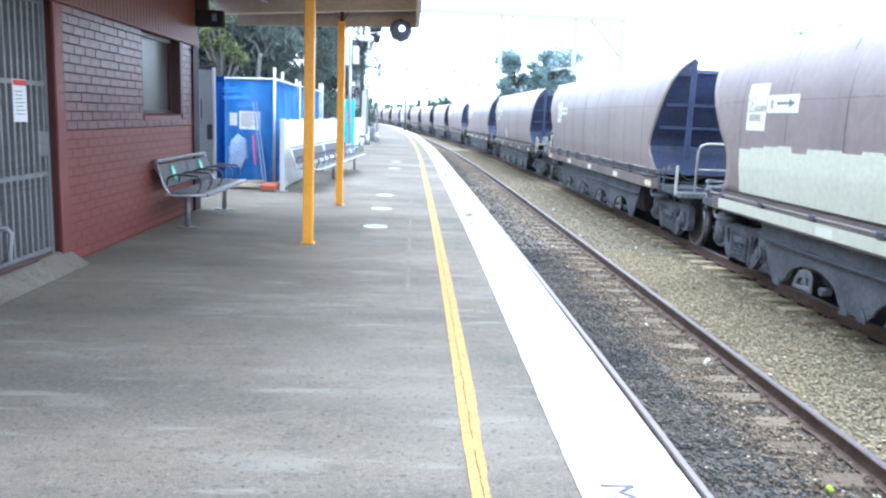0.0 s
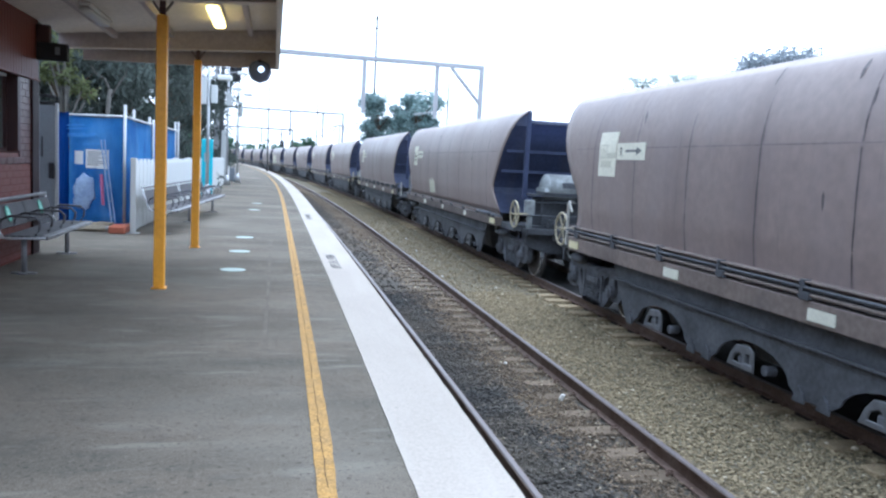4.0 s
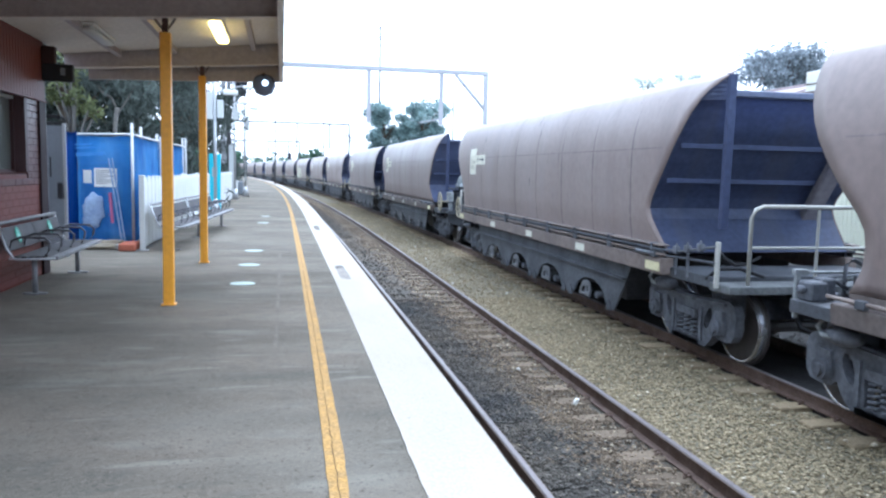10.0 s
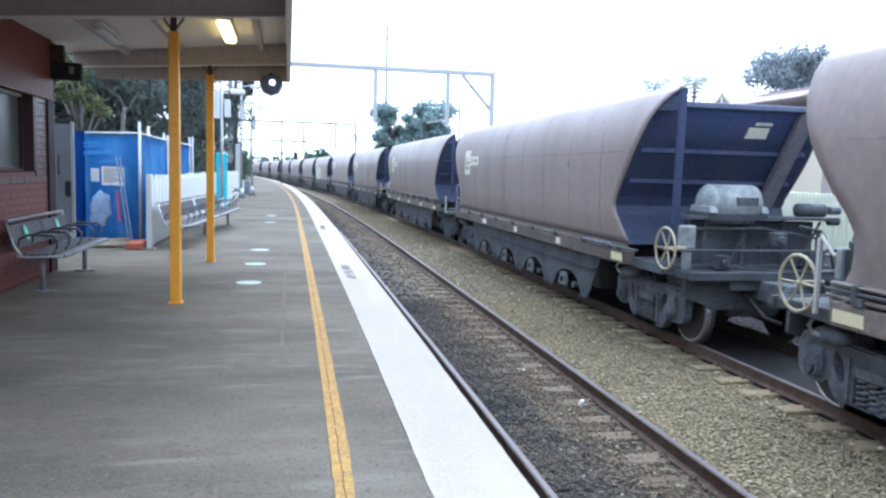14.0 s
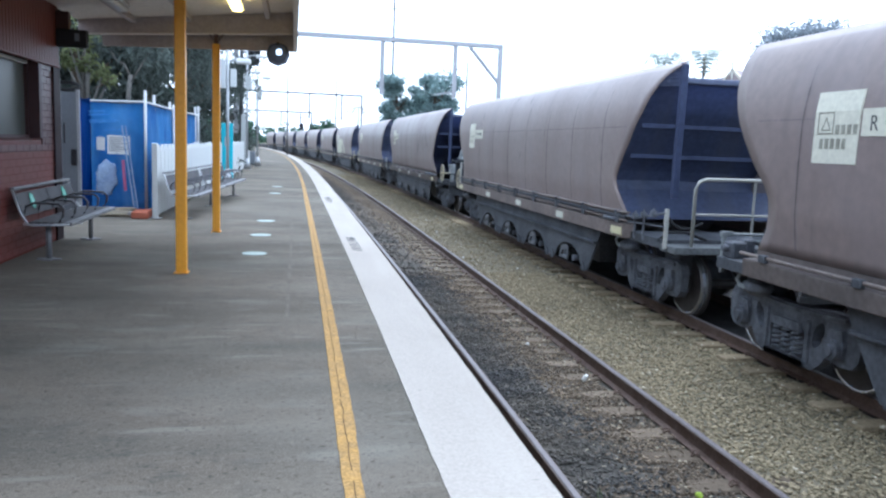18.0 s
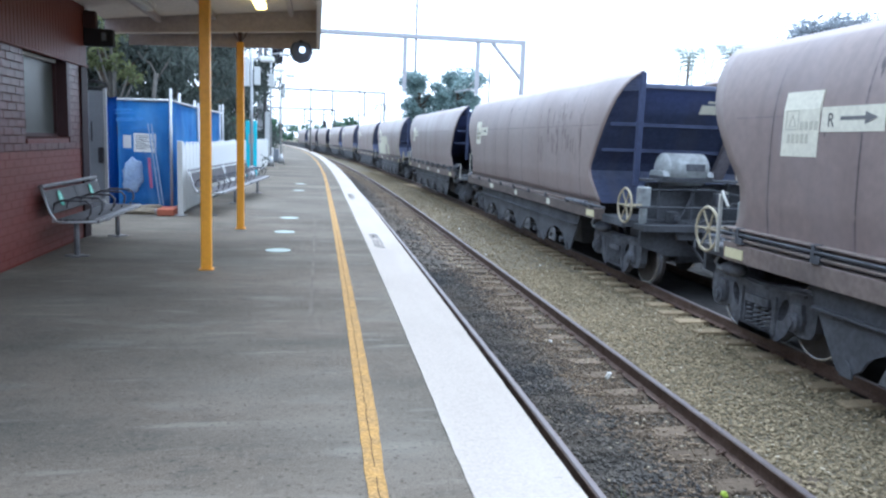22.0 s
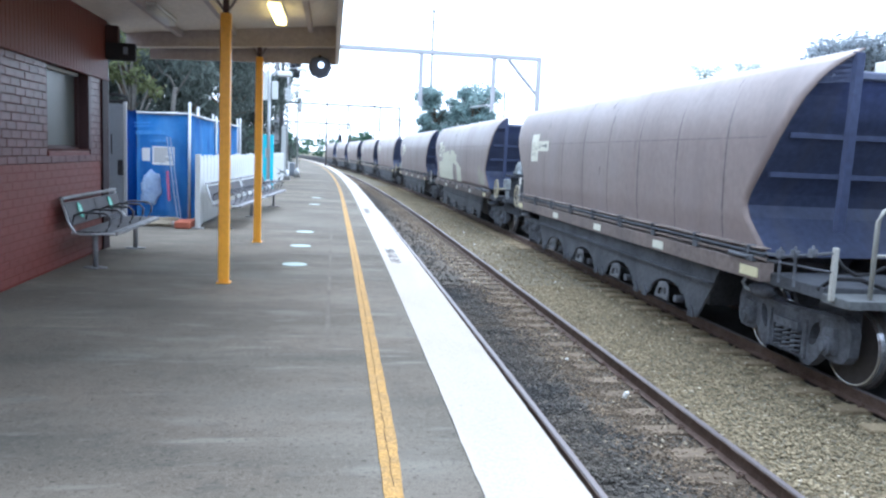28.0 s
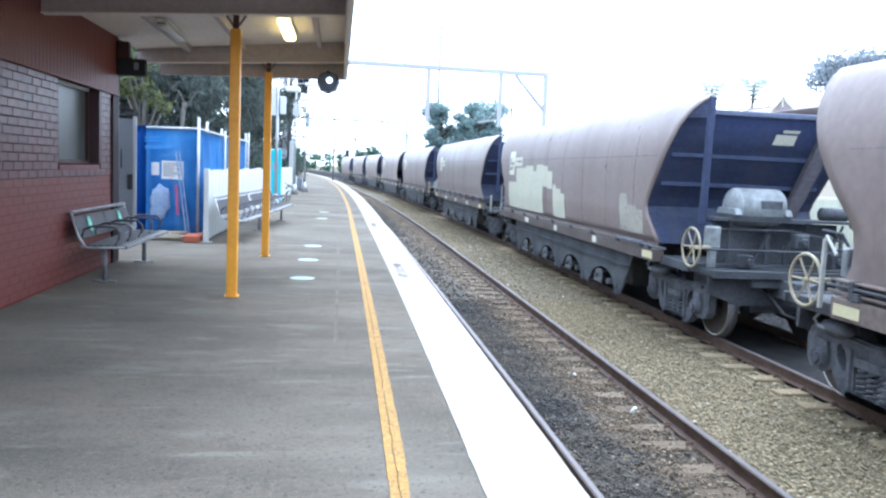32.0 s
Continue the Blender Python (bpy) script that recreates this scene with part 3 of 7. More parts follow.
NEAR_SLEEPERS = []
random.seed(11)
for name, rails, count in (("near_track", NEAR_RAILS, 150), ("far_track", FAR_RAILS, 150)):
    centre = sum(rails) / 2
    track = thing(name, "railway track with worn steel rails on timber sleepers", "railway track", kind="structure")
    for x in rails:
        part("rail", swept(rail_profile(x), STATIONS, True), RAIL, track)
        part("rail_head", swept([(x - 0.03, RAIL_Z - 0.007), (x - 0.022, RAIL_Z + 0.002), (x + 0.022, RAIL_Z + 0.002), (x + 0.03, RAIL_Z - 0.007)], STATIONS, True),
             RAIL_TOP, track, "polished running surface")
    bm = BM()
    span(bm, -1.24, 1.24, -0.115, 0.115, -0.14, 0)
    sleeper = finish(bm, SLEEPER if name == "near_track" else SLEEPER_TAN, 0.012)
    bm = BM()
    ring = [(0.035 * math.cos(a), 0.035 * math.sin(a), 0.012 * math.sin(2 * a)) for a in np.linspace(0, 2 * math.pi, 9)]
    pipe(bm, ring, 0.009, 5)
    clip = finish(bm, RAIL)
    pitch, first = (0.565, -6.14) if name == "near_track" else (0.615, -6.0)
    for i in range(count):
        y = first + pitch * i + random.uniform(-0.03, 0.03)
        if name == "near_track":
            NEAR_SLEEPERS.append(y)
        turn = heading(y)
        ob = new("sleeper", sleeper)
        ob.parent = track
        ob.matrix_basis = pose(centre + bend(y) + random.uniform(-0.05, 0.05), y, RAIL_Z - (0.153 if name == "near_track" else 0.158) + random.uniform(-0.008, 0.006), random.uniform(-1, 1), 0, turn + random.uniform(-1.5, 1.5))
        if 0 < y < 30:
            for x in rails:
                for side in (-1, 1):
                    ob = new("rail_clip", clip)
                    ob.parent = track
                    ob.matrix_basis = pose(x + bend(y) + side * 0.095, y + 0.03 * side, RAIL_Z - 0.128, 12 * side, 20 * side, 30)

rng = np.random.default_rng(7)
ICO = bmesh.new()
bmesh.ops.create_icosphere(ICO, subdivisions=1, radius=1.0)
ICO_V = np.array([v.co[:] for v in ICO.verts])
ICO_F = np.array([[v.index for v in f.verts] for f in ICO.faces])
ICO.free()
OCT_V = np.array([(1, 0, 0), (-1, 0, 0), (0, 1, 0), (0, -1, 0), (0, 0, 1), (0, 0, -1)], float)
OCT_F = np.array([(0, 2, 4), (2, 1, 4), (1, 3, 4), (3, 0, 4), (2, 0, 5), (1, 2, 5), (3, 1, 5), (0, 3, 5)])


def stones(places, sizes, base_v, base_f, material):
    """Broken stones lying at places, each one jittered, flattened and turned its own way."""
    n, k = len(places), len(base_v)
    v = base_v[None] * (1 + rng.uniform(-0.35, 0.25, (n, k, 1))) * rng.uniform(0.6, 1.2, (n, 1, 3))
    q = rng.normal(size=(n, 4))
    q /= np.linalg.norm(q, axis=1)[:, None]
    w, x, y, z = q.T
    r = np.stack([1 - 2 * (y * y + z * z), 2 * (x * y - z * w), 2 * (x * z + y * w), 2 * (x * y + z * w), 1 - 2 * (x * x + z * z), 2 * (y * z - x * w),
                  2 * (x * z - y * w), 2 * (y * z + x * w), 1 - 2 * (x * x + y * y)], 1).reshape(n, 3, 3)
    v = np.einsum("nij,nkj->nki", r, v) * sizes[:, None, None] * np.array((1.12, 1.12, 0.62)) + places[:, None, :]
    f = (base_f[None] + (np.arange(n) * k)[:, None, None]).reshape(-1, 3)
    return quick_mesh(v.reshape(-1, 3), f, material)


def scatter(x0, x1, y0, y1, count, z, soft=0.0):
    """Places on the bed, sinking a little at random; soft blurs the zone's side borders."""
    y = rng.uniform(y0, y1, count)
    x = np.clip(rng.uniform(x0, x1, count) + rng.normal(0, 1, count) * soft * (1 + np.sin(y * 2.3) * np.sin(y * 0.9 + 1)), 1.26, 10)
    p = np.stack([x - np.maximum(y - CURVE_Y, 0) ** 2 / (2 * R_CURVE), y, z + rng.uniform(-0.02, 0.016, count)], 1)
    # sleeper tops beside the near track's right-hand rail are swept bare
    off = np.abs(y[:, None] - np.array(NEAR_SLEEPERS)[None]).min(1)
    p[:, 2] += np.where((off < 0.14) & (x < 3.1), 0.014, 0.0)
    bare = (x > 3.06 + 0.1 * np.sin(y * 5.1)) & (x < 3.45) & (off < 0.1) & (rng.uniform(0, 1, count) < 0.62)
    return p[~bare]


for label, zone, near_n, far_n, material in (
        ("olive brown crushed stone ballast between the tracks", (3.61, 5.1, -1.043, 0.02), 15000, 9500, STONES),
        ("olive brown crushed stone ballast around the sleeper ends", (5.12, 5.85, -1.1, 0.02), 3800, 3500, STONES),
        ("oil-darkened crushed stone ballast beside the platform", (1.3, 2.7, -1.047, 0.2), 18000, 9000, DARK_STONES),
        ("brown crushed stone ballast beside the near rail", (2.72, 3.42, -1.06, 0.12), 7500, 3800, BROWN_STONES),
        ("crushed stone ballast under the train, darkened as shade", (6.0, 10.0, -1.075, 0.0), 4000, 7000, SHADE_STONES)):
    ballast = thing("ballast", label, "ballast", kind="stuff")
    coarse = zone[0] < 3 or zone[0] > 5.5
    for (y0, y1, n, v, f, big) in ((2.2, 15.0, int(near_n * (2.8 if zone[0] < 3 else 2.0)), OCT_V if coarse else ICO_V, OCT_F if coarse else ICO_F, 0.0165 if zone[0] < 3 else 0.0185), (12.0, 60.0, int(far_n * 1.5), OCT_V, OCT_F, 0.028), (-8.0, 2.2, int(near_n * 0.35), OCT_V, OCT_F, 0.032)):
        y0 = 5.0 if zone[0] > 5 and y0 > 0 else y0
        spots = scatter(*zone[:2], y0, y1, n, zone[2], zone[3])
        ob = new("stones", stones(spots, rng.uniform(0.5, 1.35, len(spots)) * big, v, f, material))
        ob.parent = ballast

pale = thing("ballast", "scattered pale stones among the ballast", "ballast", kind="stuff")
spots = np.concatenate([scatter(3.62, 5.7, 4.0, 30.0, 900, -1.035), scatter(2.85, 3.4, 4.0, 26.0, 260, -1.05)])
ob = new("stones", stones(spots, rng.uniform(0.012, 0.028, len(spots)), OCT_V, OCT_F, PALE_STONES))
ob.parent = pale

for x, y, tall, turn in ((3.27, 7.85, 0.075, 20), (3.1, 9.4, 0.03, 60), (4.2, 22.0, 0.05, 10), (4.5, 25.5, 0.05, 80), (3.9, 17.0, 0.04, 35), (4.75, 15.5, 0.04, 70)):
    bm = BM()
    prism(bm, [(-0.024, -0.018), (0.02, -0.02), (0.026, 0.016), (0.0, 0.022), (-0.024, 0.011)], "z", 0.0, tall)
    for v in bm.verts:
        v.co.x += v.co.z * 0.3
    thing("litter", "crumpled white paper litter on the ballast", "litter", group="litter on the ballast", bm=bm, material=LITTER, m=pose(x, y, -1.06, 12, 8, turn), bevel=0.006)

bm = BM()
for i in range(260):
    x, y = random.gauss(1.95, 0.16), random.gauss(4.35, 0.3)
    h, a = random.uniform(0.05, 0.2), random.uniform(0, 6.28)
    dx, dy = 0.5 * h * math.cos(a), 0.5 * h * math.sin(a)
    vs = [bm.verts.new(p) for p in ((x - 0.006, y, -1.09), (x + 0.006, y, -1.09), (x + dx, y + dy, -1.09 + h))]
    bm.faces.new(vs)
thing("weeds", "sparse green weeds in the ballast", "weeds", kind="stuff", bm=bm, material=GRASS)

rng_l = random.Random(44)
bm = BM()
for i in range(520):
    x, y = rng_l.choice((rng_l.uniform(2.5, 3.4), rng_l.uniform(3.65, 5.8), rng_l.uniform(1.4, 2.6))), rng_l.uniform(4.2, 26)
    r, a = rng_l.uniform(0.008, 0.026), rng_l.uniform(0, 6.28)
    z = -1.02 if x < 5.1 else -1.05
    dx, dy = r * math.cos(a), r * math.sin(a)
    x += bend(y)
    bm.faces.new([bm.verts.new(p) for p in ((x - dx, y - dy, z), (x + dy * 0.4, y - dx * 0.4, z + 0.01), (x + dx, y + dy, z + 0.004), (x - dy * 0.4, y + dx * 0.4, z + 0.012))])
thing("leaf_litter", "pale dry leaf litter scattered on the ballast", "leaf litter", kind="stuff", bm=bm, material=DRY_LEAF)
bm = BM()
bmesh.ops.create_icosphere(bm, subdivisions=2, radius=0.03)
for v in bm.verts:
    v.co *= 1 + 0.4 * noise.noise(v.co * 40)
thing("fallen_leaf", "curled yellow-green fallen leaf on a sleeper", "leaf", m=pose(3.08, 4.98, -1.04), bm=bm, material=LEAF_BRIGHT)

# ---- painted words and stickers on the platform ----
LETTERS = {}
for letter in sorted(set("MINDTHEGAPR")):
    text = bpy.data.curves.new("letter", "FONT")
    text.body, text.size, text.extrude = letter, 0.2, 0.001
    text.offset = 0.0
    carrier = bpy.data.objects.new("letter", text)
    scene.collection.objects.link(carrier)
    bpy.context.view_layer.update()
    LETTERS[letter] = (bpy.data.meshes.new_from_object(carrier), carrier.dimensions.x)
    bpy.data.objects.remove(carrier)
    LETTERS[letter][0].materials.append(BLACK_PAINT)
for y in (3.08, 11.98, 20.6):
    stencil = thing("platform_stencil", "black stencilled warning words on the white platform edge", "stencil", "stencils on the edge", m=pose(0.83 + bend(y), y - (0.16 if y < 5 else 0), 0.0075, 0, 0, -90))
    along = 0.0
    for c in "MIND THE GAP":
        if c != " ":
            ob = new("letter", LETTERS[c][0])
            ob.parent = stencil
            ob.matrix_basis = pose(along, 0, 0)
        along += 0.075 if c == " " else LETTERS[c][1] + 0.03
bm = BM()
bmesh.ops.create_cone(bm, cap_ends=True, segments=40, radius1=0.16, radius2=0.16, depth=0.003)
disc = finish(bm, STICKER_WHITE)
for y in (10.16, 12.16, 14.29, 21.7, 24.8):
    ob = new("floor_sticker", disc)
    ob.matrix_basis = pose(-0.42, y, 0.0035)
    tagged(ob, "round pale distancing sticker on the asphalt", "floor sticker", "floor stickers")

# ---- station building ----
WALL_X = -3.1
WALL_END = 11.45
bm = BM()
span(bm, WALL_X - 0.3, WALL_X - 0.012, 6.95, 9.22, 0, 3.3)
span(bm, WALL_X - 0.3, WALL_X - 0.012, 10.62, WALL_END, 0, 3.3)
span(bm, WALL_X - 0.3, WALL_X - 0.012, 9.22, 10.62, 0, 1.38)
span(bm, WALL_X - 0.3, WALL_X - 0.012, 9.22, 10.62, 2.34, 3.3)
span(bm, WALL_X - 0.3, WALL_X - 0.012, -6.0, 5.75, 0, 3.3)
span(bm, WALL_X - 0.3, WALL_X - 0.012, 5.75, 6.95, 2.34, 3.3)
wall = thing("wall_platform", "painted brick station wall, dull maroon above red", "wall", kind="structure", bm=bm, material=MORTAR)
bm = BM()
span(bm, WALL_X - 0.012, WALL_X - 0.0005, 7.12, WALL_END - 0.2, 0.0, 1.2)
thing("dado", "thick red paint filling the lower brick joints", "wall paint", kind="structure", bm=bm, material=DADO_JOINT)
bm = BM()
span(bm, -7.5, WALL_X - 0.3, WALL_END - 0.3, WALL_END, 0, 3.3)
span(bm, -7.8, -7.5, -6.0, WALL_END, 0, 3.3)
span(bm, -7.5, WALL_X - 0.3, -6.3, -6.0, 0, 3.3)
thing("wall_rear", "maroon painted end walls of the station building", "wall", kind="structure", bm=bm, material=BROWN_TRIM)
bm = BM()
span(bm, -7.9, WALL_X - 0.02, -6.3, WALL_END, 3.31, 3.45)
thing("roof_building", "flat sheet roof of the station building", "roof", kind="structure", bm=bm, material=ROOF_METAL)
# room surfaces coloured near black in place of the shade indoors
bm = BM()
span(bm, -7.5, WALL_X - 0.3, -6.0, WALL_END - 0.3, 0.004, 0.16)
thing("floor_inside", "floor inside the station building, coloured near black as shade", "floor", kind="structure", bm=bm, material=DARK_ROOM)
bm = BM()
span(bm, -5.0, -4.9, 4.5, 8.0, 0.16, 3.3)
thing("wall_inside", "added inner wall behind the gate, coloured near black as shade", "wall", kind="structure", bm=bm, material=DARK_ROOM)
bm = BM()
prism(bm, [(WALL_X - 0.3, 0.002), (WALL_X - 0.3, 0.14), (WALL_X - 0.02, 0.14), (WALL_X + 0.17, 0.004)], "y", 5.3, 7.11)
thing("door_step", "low worn ramp below the steel gate", "ramp", kind="structure", bm=bm, material=ASPHALT)
bm = BM()
span(bm, WALL_X - 0.012, WALL_X + 0.012, 6.95, 7.12, 0.0, 2.34)
thing("pier", "smooth red painted pier beside the gate", "pier", kind="structure", bm=bm, material=RED_TRIM, bevel=0.008)
bm = BM()
span(bm, WALL_X - 0.01, WALL_X + 0.03, WALL_END - 0.27, WALL_END + 0.02, 0, 3.05)
thing("corner_board", "dark brown corner board at the end of the wall", "trim", kind="structure", bm=bm, material=CORNER_BROWN, bevel=0.005)
bm = BM()
rod(bm, (WALL_X - 0.02, WALL_END + 0.07, 0), (WALL_X - 0.02, WALL_END + 0.07, 3.0), 0.035, 10)
thing("downpipe", "pale grey downpipe at the wall's corner", "pipe", bm=bm, material=STEEL, smooth=True)
frieze = thing("frieze", "dull red boarded frieze over the brickwork", "frieze", kind="structure")
bm = BM()
span(bm, -0.02, 0.02, 0, 0.1, 2.345, 3.3)
board = finish(bm, RED_TRIM, 0.006)
for i in range(72):
    ob = new("board", board)
    ob.parent = frieze
    ob.matrix_basis = pose(WALL_X + 0.012, 4.05 + i * 0.1025, 0)
bm = BM()
span(bm, WALL_X - 0.01, WALL_X + 0.05, 4.0, WALL_END, 2.32, 2.345)
part("ledge", bm, RED_TRIM, frieze, bevel=0.004)

win = thing("window_1", "obscured grey window set deep in the brick wall", "window", kind="structure")
bm = BM()
span(bm, WALL_X - 0.16, WALL_X - 0.15, 9.22, 10.62, 1.38, 2.34)
part("pane", bm, GLASS_GREY, win)
bm = BM()
span(bm, WALL_X - 0.15, WALL_X - 0.11, 9.22, 9.26, 1.38, 2.34)
span(bm, WALL_X - 0.15, WALL_X - 0.11, 10.58, 10.62, 1.38, 2.34)
span(bm, WALL_X - 0.15, WALL_X - 0.11, 9.26, 10.58, 1.38, 1.42)
part("window_frame", bm, BROWN_TRIM, win)
bm = BM()
span(bm, WALL_X - 0.15, WALL_X - 0.1, 9.26, 10.58, 2.29, 2.33)
part("blind_rail", bm, WHITE_PAINT, win, "pale rail along the top of the pane")
bm = BM()
prism(bm, [(WALL_X - 0.15, 1.3), (WALL_X + 0.006, 1.3), (WALL_X + 0.006, 1.352), (WALL_X - 0.15, 1.385)], "y", 9.2, 10.66)
part("window_sill", bm, BRICK_LOW, win, bevel=0.003)
bm = BM()
span(bm, WALL_X - 0.15, WALL_X + 0.015, 10.617, 10.72, 1.385, 2.34)
part("reveal", bm, BROWN_TRIM, win)

gate = thing("security_gate", "grey steel security gate with upright bars", "gate")
GX = WALL_X - 0.08
for i in range(11):
    bm = BM()
    span(bm, GX - 0.016, GX + 0.016, -0.016, 0.016, 0.17, 2.3)
    part("bar", bm, GATE_GREY, gate, m=pose(0, 5.85 + 0.1 * i, 0))
for z in (0.18, 0.85, 1.62, 2.3):
    bm = BM()
    span(bm, GX - 0.02, GX + 0.02, 5.78, 6.93, z - 0.02, z + 0.02)
    part("rail", bm, GATE_GREY, gate)
for y in (5.78, 6.9):
    bm = BM()
    span(bm, GX - 0.025, GX + 0.025, y - 0.025, y + 0.025, 0.14, 2.33)
    part("stile", bm, GATE_GREY, gate)
bm = BM()
span(bm, GX - 0.03, GX + 0.03, 6.72, 6.88, 1.0, 1.22)
part("lock_box", bm, GATE_GREY, gate, bevel=0.01)
bm = BM()
pipe(bm, [(GX + 0.03, 5.92, 0.5), (GX + 0.13, 5.92, 0.5), (GX + 0.15, 5.94, 0.46), (GX + 0.15, 5.9, 0.26), (GX + 0.03, 5.88, 0.24)], 0.02)
part("handle", bm, GATE_GREY, gate, smooth=True)
notice = thing("notice", "white paper notice with a red heading, fixed to the gate", "notice")
bm = BM()
span(bm, GX + 0.021, GX + 0.026, 6.33, 6.55, 1.3, 1.64)
part("sheet", bm, PAPER, notice)
bm = BM()
span(bm, GX + 0.0262, GX + 0.029, 6.335, 6.545, 1.59, 1.635)
part("heading", bm, RED_PRINT, notice)
for i in range(7):
    bm = BM()
    span(bm, GX + 0.0262, GX + 0.028, 6.36, 6.36 + random.uniform(0.1, 0.16), 1.54 - i * 0.03, 1.547 - i * 0.03)
    part("text_bar", bm, GREY_PRINT, notice)
bm = BM()
span(bm, -0.13, 0.13, -0.55, 0.4, 0.0, 0.03)
thing("doormat", "worn brown doormat before the gate", "doormat", m=pose(WALL_X - 0.12, 6.1, 0.142, 0, 0, 0), bm=bm, material=BROWN_TRIM, bevel=0.004)

# ---- canopy ----
def ceil_z(x):
    return 3.12 + (x + 3.1) * 0.1


def beam_z(x):
    return 2.94 + (x + 2.85) * 0.062


CAN_X, CAN_Y0, CAN_Y1 = 0.06, 4.3, 12.75
bm = BM()
prism(bm, [(WALL_X, ceil_z(WALL_X)), (CAN_X, ceil_z(CAN_X)), (CAN_X, ceil_z(CAN_X) + 0.12), (WALL_X, ceil_z(WALL_X) + 0.12)], "y", CAN_Y0, CAN_Y1)
thing("ceiling_canopy", "sheeted canopy ceiling in dull cream paint", "ceiling", kind="structure", bm=bm, material=CREAM_SOFFIT)
bm = BM()
prism(bm, [(WALL_X, ceil_z(WALL_X) + 0.125), (CAN_X + 0.05, ceil_z(CAN_X) + 0.125), (CAN_X + 0.05, ceil_z(CAN_X) + 0.15), (WALL_X, ceil_z(WALL_X) + 0.15)], "y", CAN_Y0, CAN_Y1 + 0.05)
thing("roof_canopy", "metal sheet roof over the platform canopy", "roof", kind="structure", bm=bm, material=ROOF_METAL)
for y in (4.75, 8.66, 12.52):
    beam = thing("canopy_beam", "deep painted beam under the platform canopy", "beam", "canopy beams", kind="structure")
    bm = BM()
    prism(bm, [(WALL_X + 0.02, beam_z(WALL_X)), (CAN_X - 0.03, beam_z(CAN_X)), (CAN_X - 0.03, ceil_z(CAN_X) - 0.003), (WALL_X + 0.02, ceil_z(WALL_X) - 0.003)], "y", y - 0.05, y + 0.05)
    part("web", bm, BEAM_PAINT, beam)
    bm = BM()
    prism(bm, [(WALL_X + 0.02, beam_z(WALL_X) - 0.012), (CAN_X - 0.03, beam_z(CAN_X) - 0.012), (CAN_X - 0.03, beam_z(CAN_X) - 0.001), (WALL_X + 0.02, beam_z(WALL_X) - 0.001)], "y", y - 0.075, y + 0.075)
    part("flange", bm, CREAM_SOFFIT, beam)
for x in (-2.3, -1.5, -0.35):
    bm = BM()
    span(bm, x - 0.035, x + 0.035, CAN_Y0, CAN_Y1 - 0.05, ceil_z(x) - 0.09, ceil_z(x) - 0.005)
    thing("purlin", "painted timber batten along the canopy ceiling", "batten", "canopy battens", kind="structure", bm=bm, material=BEAM_PAINT)
bm = BM()
prism(bm, [(WALL_X + 0.3, 2.79), (CAN_X + 0.03, 2.87), (CAN_X + 0.03, ceil_z(CAN_X) + 0.1), (WALL_X + 0.3, ceil_z(WALL_X) + 0.1)], "y", CAN_Y1 - 0.03, CAN_Y1 + 0.03)
thing("fascia_end", "deep fascia board across the end of the canopy", "fascia", kind="structure", bm=bm, material=BEAM_PAINT)
bm = BM()
span(bm, CAN_X - 0.02, CAN_X + 0.04, CAN_Y0, CAN_Y1 - 0.032, 2.87, ceil_z(CAN_X) + 0.1)
thing("fascia_side", "pale painted fascia board along the canopy edge", "fascia", kind="structure", bm=bm, material=CREAM_SOFFIT)

for y, top in ((8.66, 2.98), (12.52, 2.98)):
    post = thing("canopy_post", "yellow painted square steel canopy post", "post", "canopy posts", m=pose(-1.12, y, 0))
    bm = BM()
    span(bm, -0.055, 0.055, -0.055, 0.055, 0.012, 2.89)
    part("shaft", bm, POST_YELLOW, post, bevel=0.008)
    bm = BM()
    span(bm, -0.075, 0.075, -0.075, 0.075, 0.0, 0.014)
    part("base_plate", bm, POST_YELLOW, post, bevel=0.003)
    bm = BM()
    span(bm, -0.03, 0.03, -0.03, 0.03, 2.89, beam_z(-1.12) - 0.012)
    part("spigot", bm, BROWN_TRIM, post)
    for side in (-1, 1):
        bm = BM()
        rod(bm, (0.03 * side, 0, 2.93), (0.1 * side, 0, beam_z(-1.12 + 0.1 * side) - 0.014), 0.013, 6)
        part("bracket", bm, BRACKET_PAINT, post)

for x, y0, y1, lit in ((-0.74, 10.1, 11.6, True), (-2.22, 10.1, 11.35, False)):
    lamp = thing("ceiling_light", "long fluorescent light on the canopy ceiling, " + ("lit yellow" if lit else "unlit"), "ceiling light", "canopy lights")
    bm = BM()
    span(bm, x - 0.09, x + 0.09, y0, y1, ceil_z(x) - 0.05, ceil_z(x) - 0.006)
    part("housing", bm, CREAM_PLASTIC, lamp, bevel=0.01)
    bm = BM()
    span(bm, x - 0.08, x + 0.08, y0 + 0.03, y1 - 0.03, ceil_z(x) - 0.11, ceil_z(x) - 0.051)
    part("diffuser", bm, TUBE_LIT if lit else TUBE_OFF, lamp, bevel=0.025, smooth=True)

flood = thing("floodlight", "dark octagonal floodlight hung under the canopy edge", "floodlight", m=pose(-0.2, 12.61, 2.81))
bm = BM()
bmesh.ops.create_cone(bm, cap_ends=True, segments=8, radius1=0.19, radius2=0.16, depth=0.14, matrix=pose(0, 0, 0, 90, 0, 0))
part("housing", bm, FLOOD_GREY, flood, bevel=0.01)
bm = BM()
bmesh.ops.create_uvsphere(bm, u_segments=12, v_segments=8, radius=0.05, matrix=pose(0.02, -0.06, 0.02))
part("lens", bm, LENS, flood, smooth=True)
bm = BM()
span(bm, -0.02, 0.02, -0.13, 0.02, 0.12, 0.16)
span(bm, -0.02, 0.02, -0.02, 0.02, 0.08, 0.13)
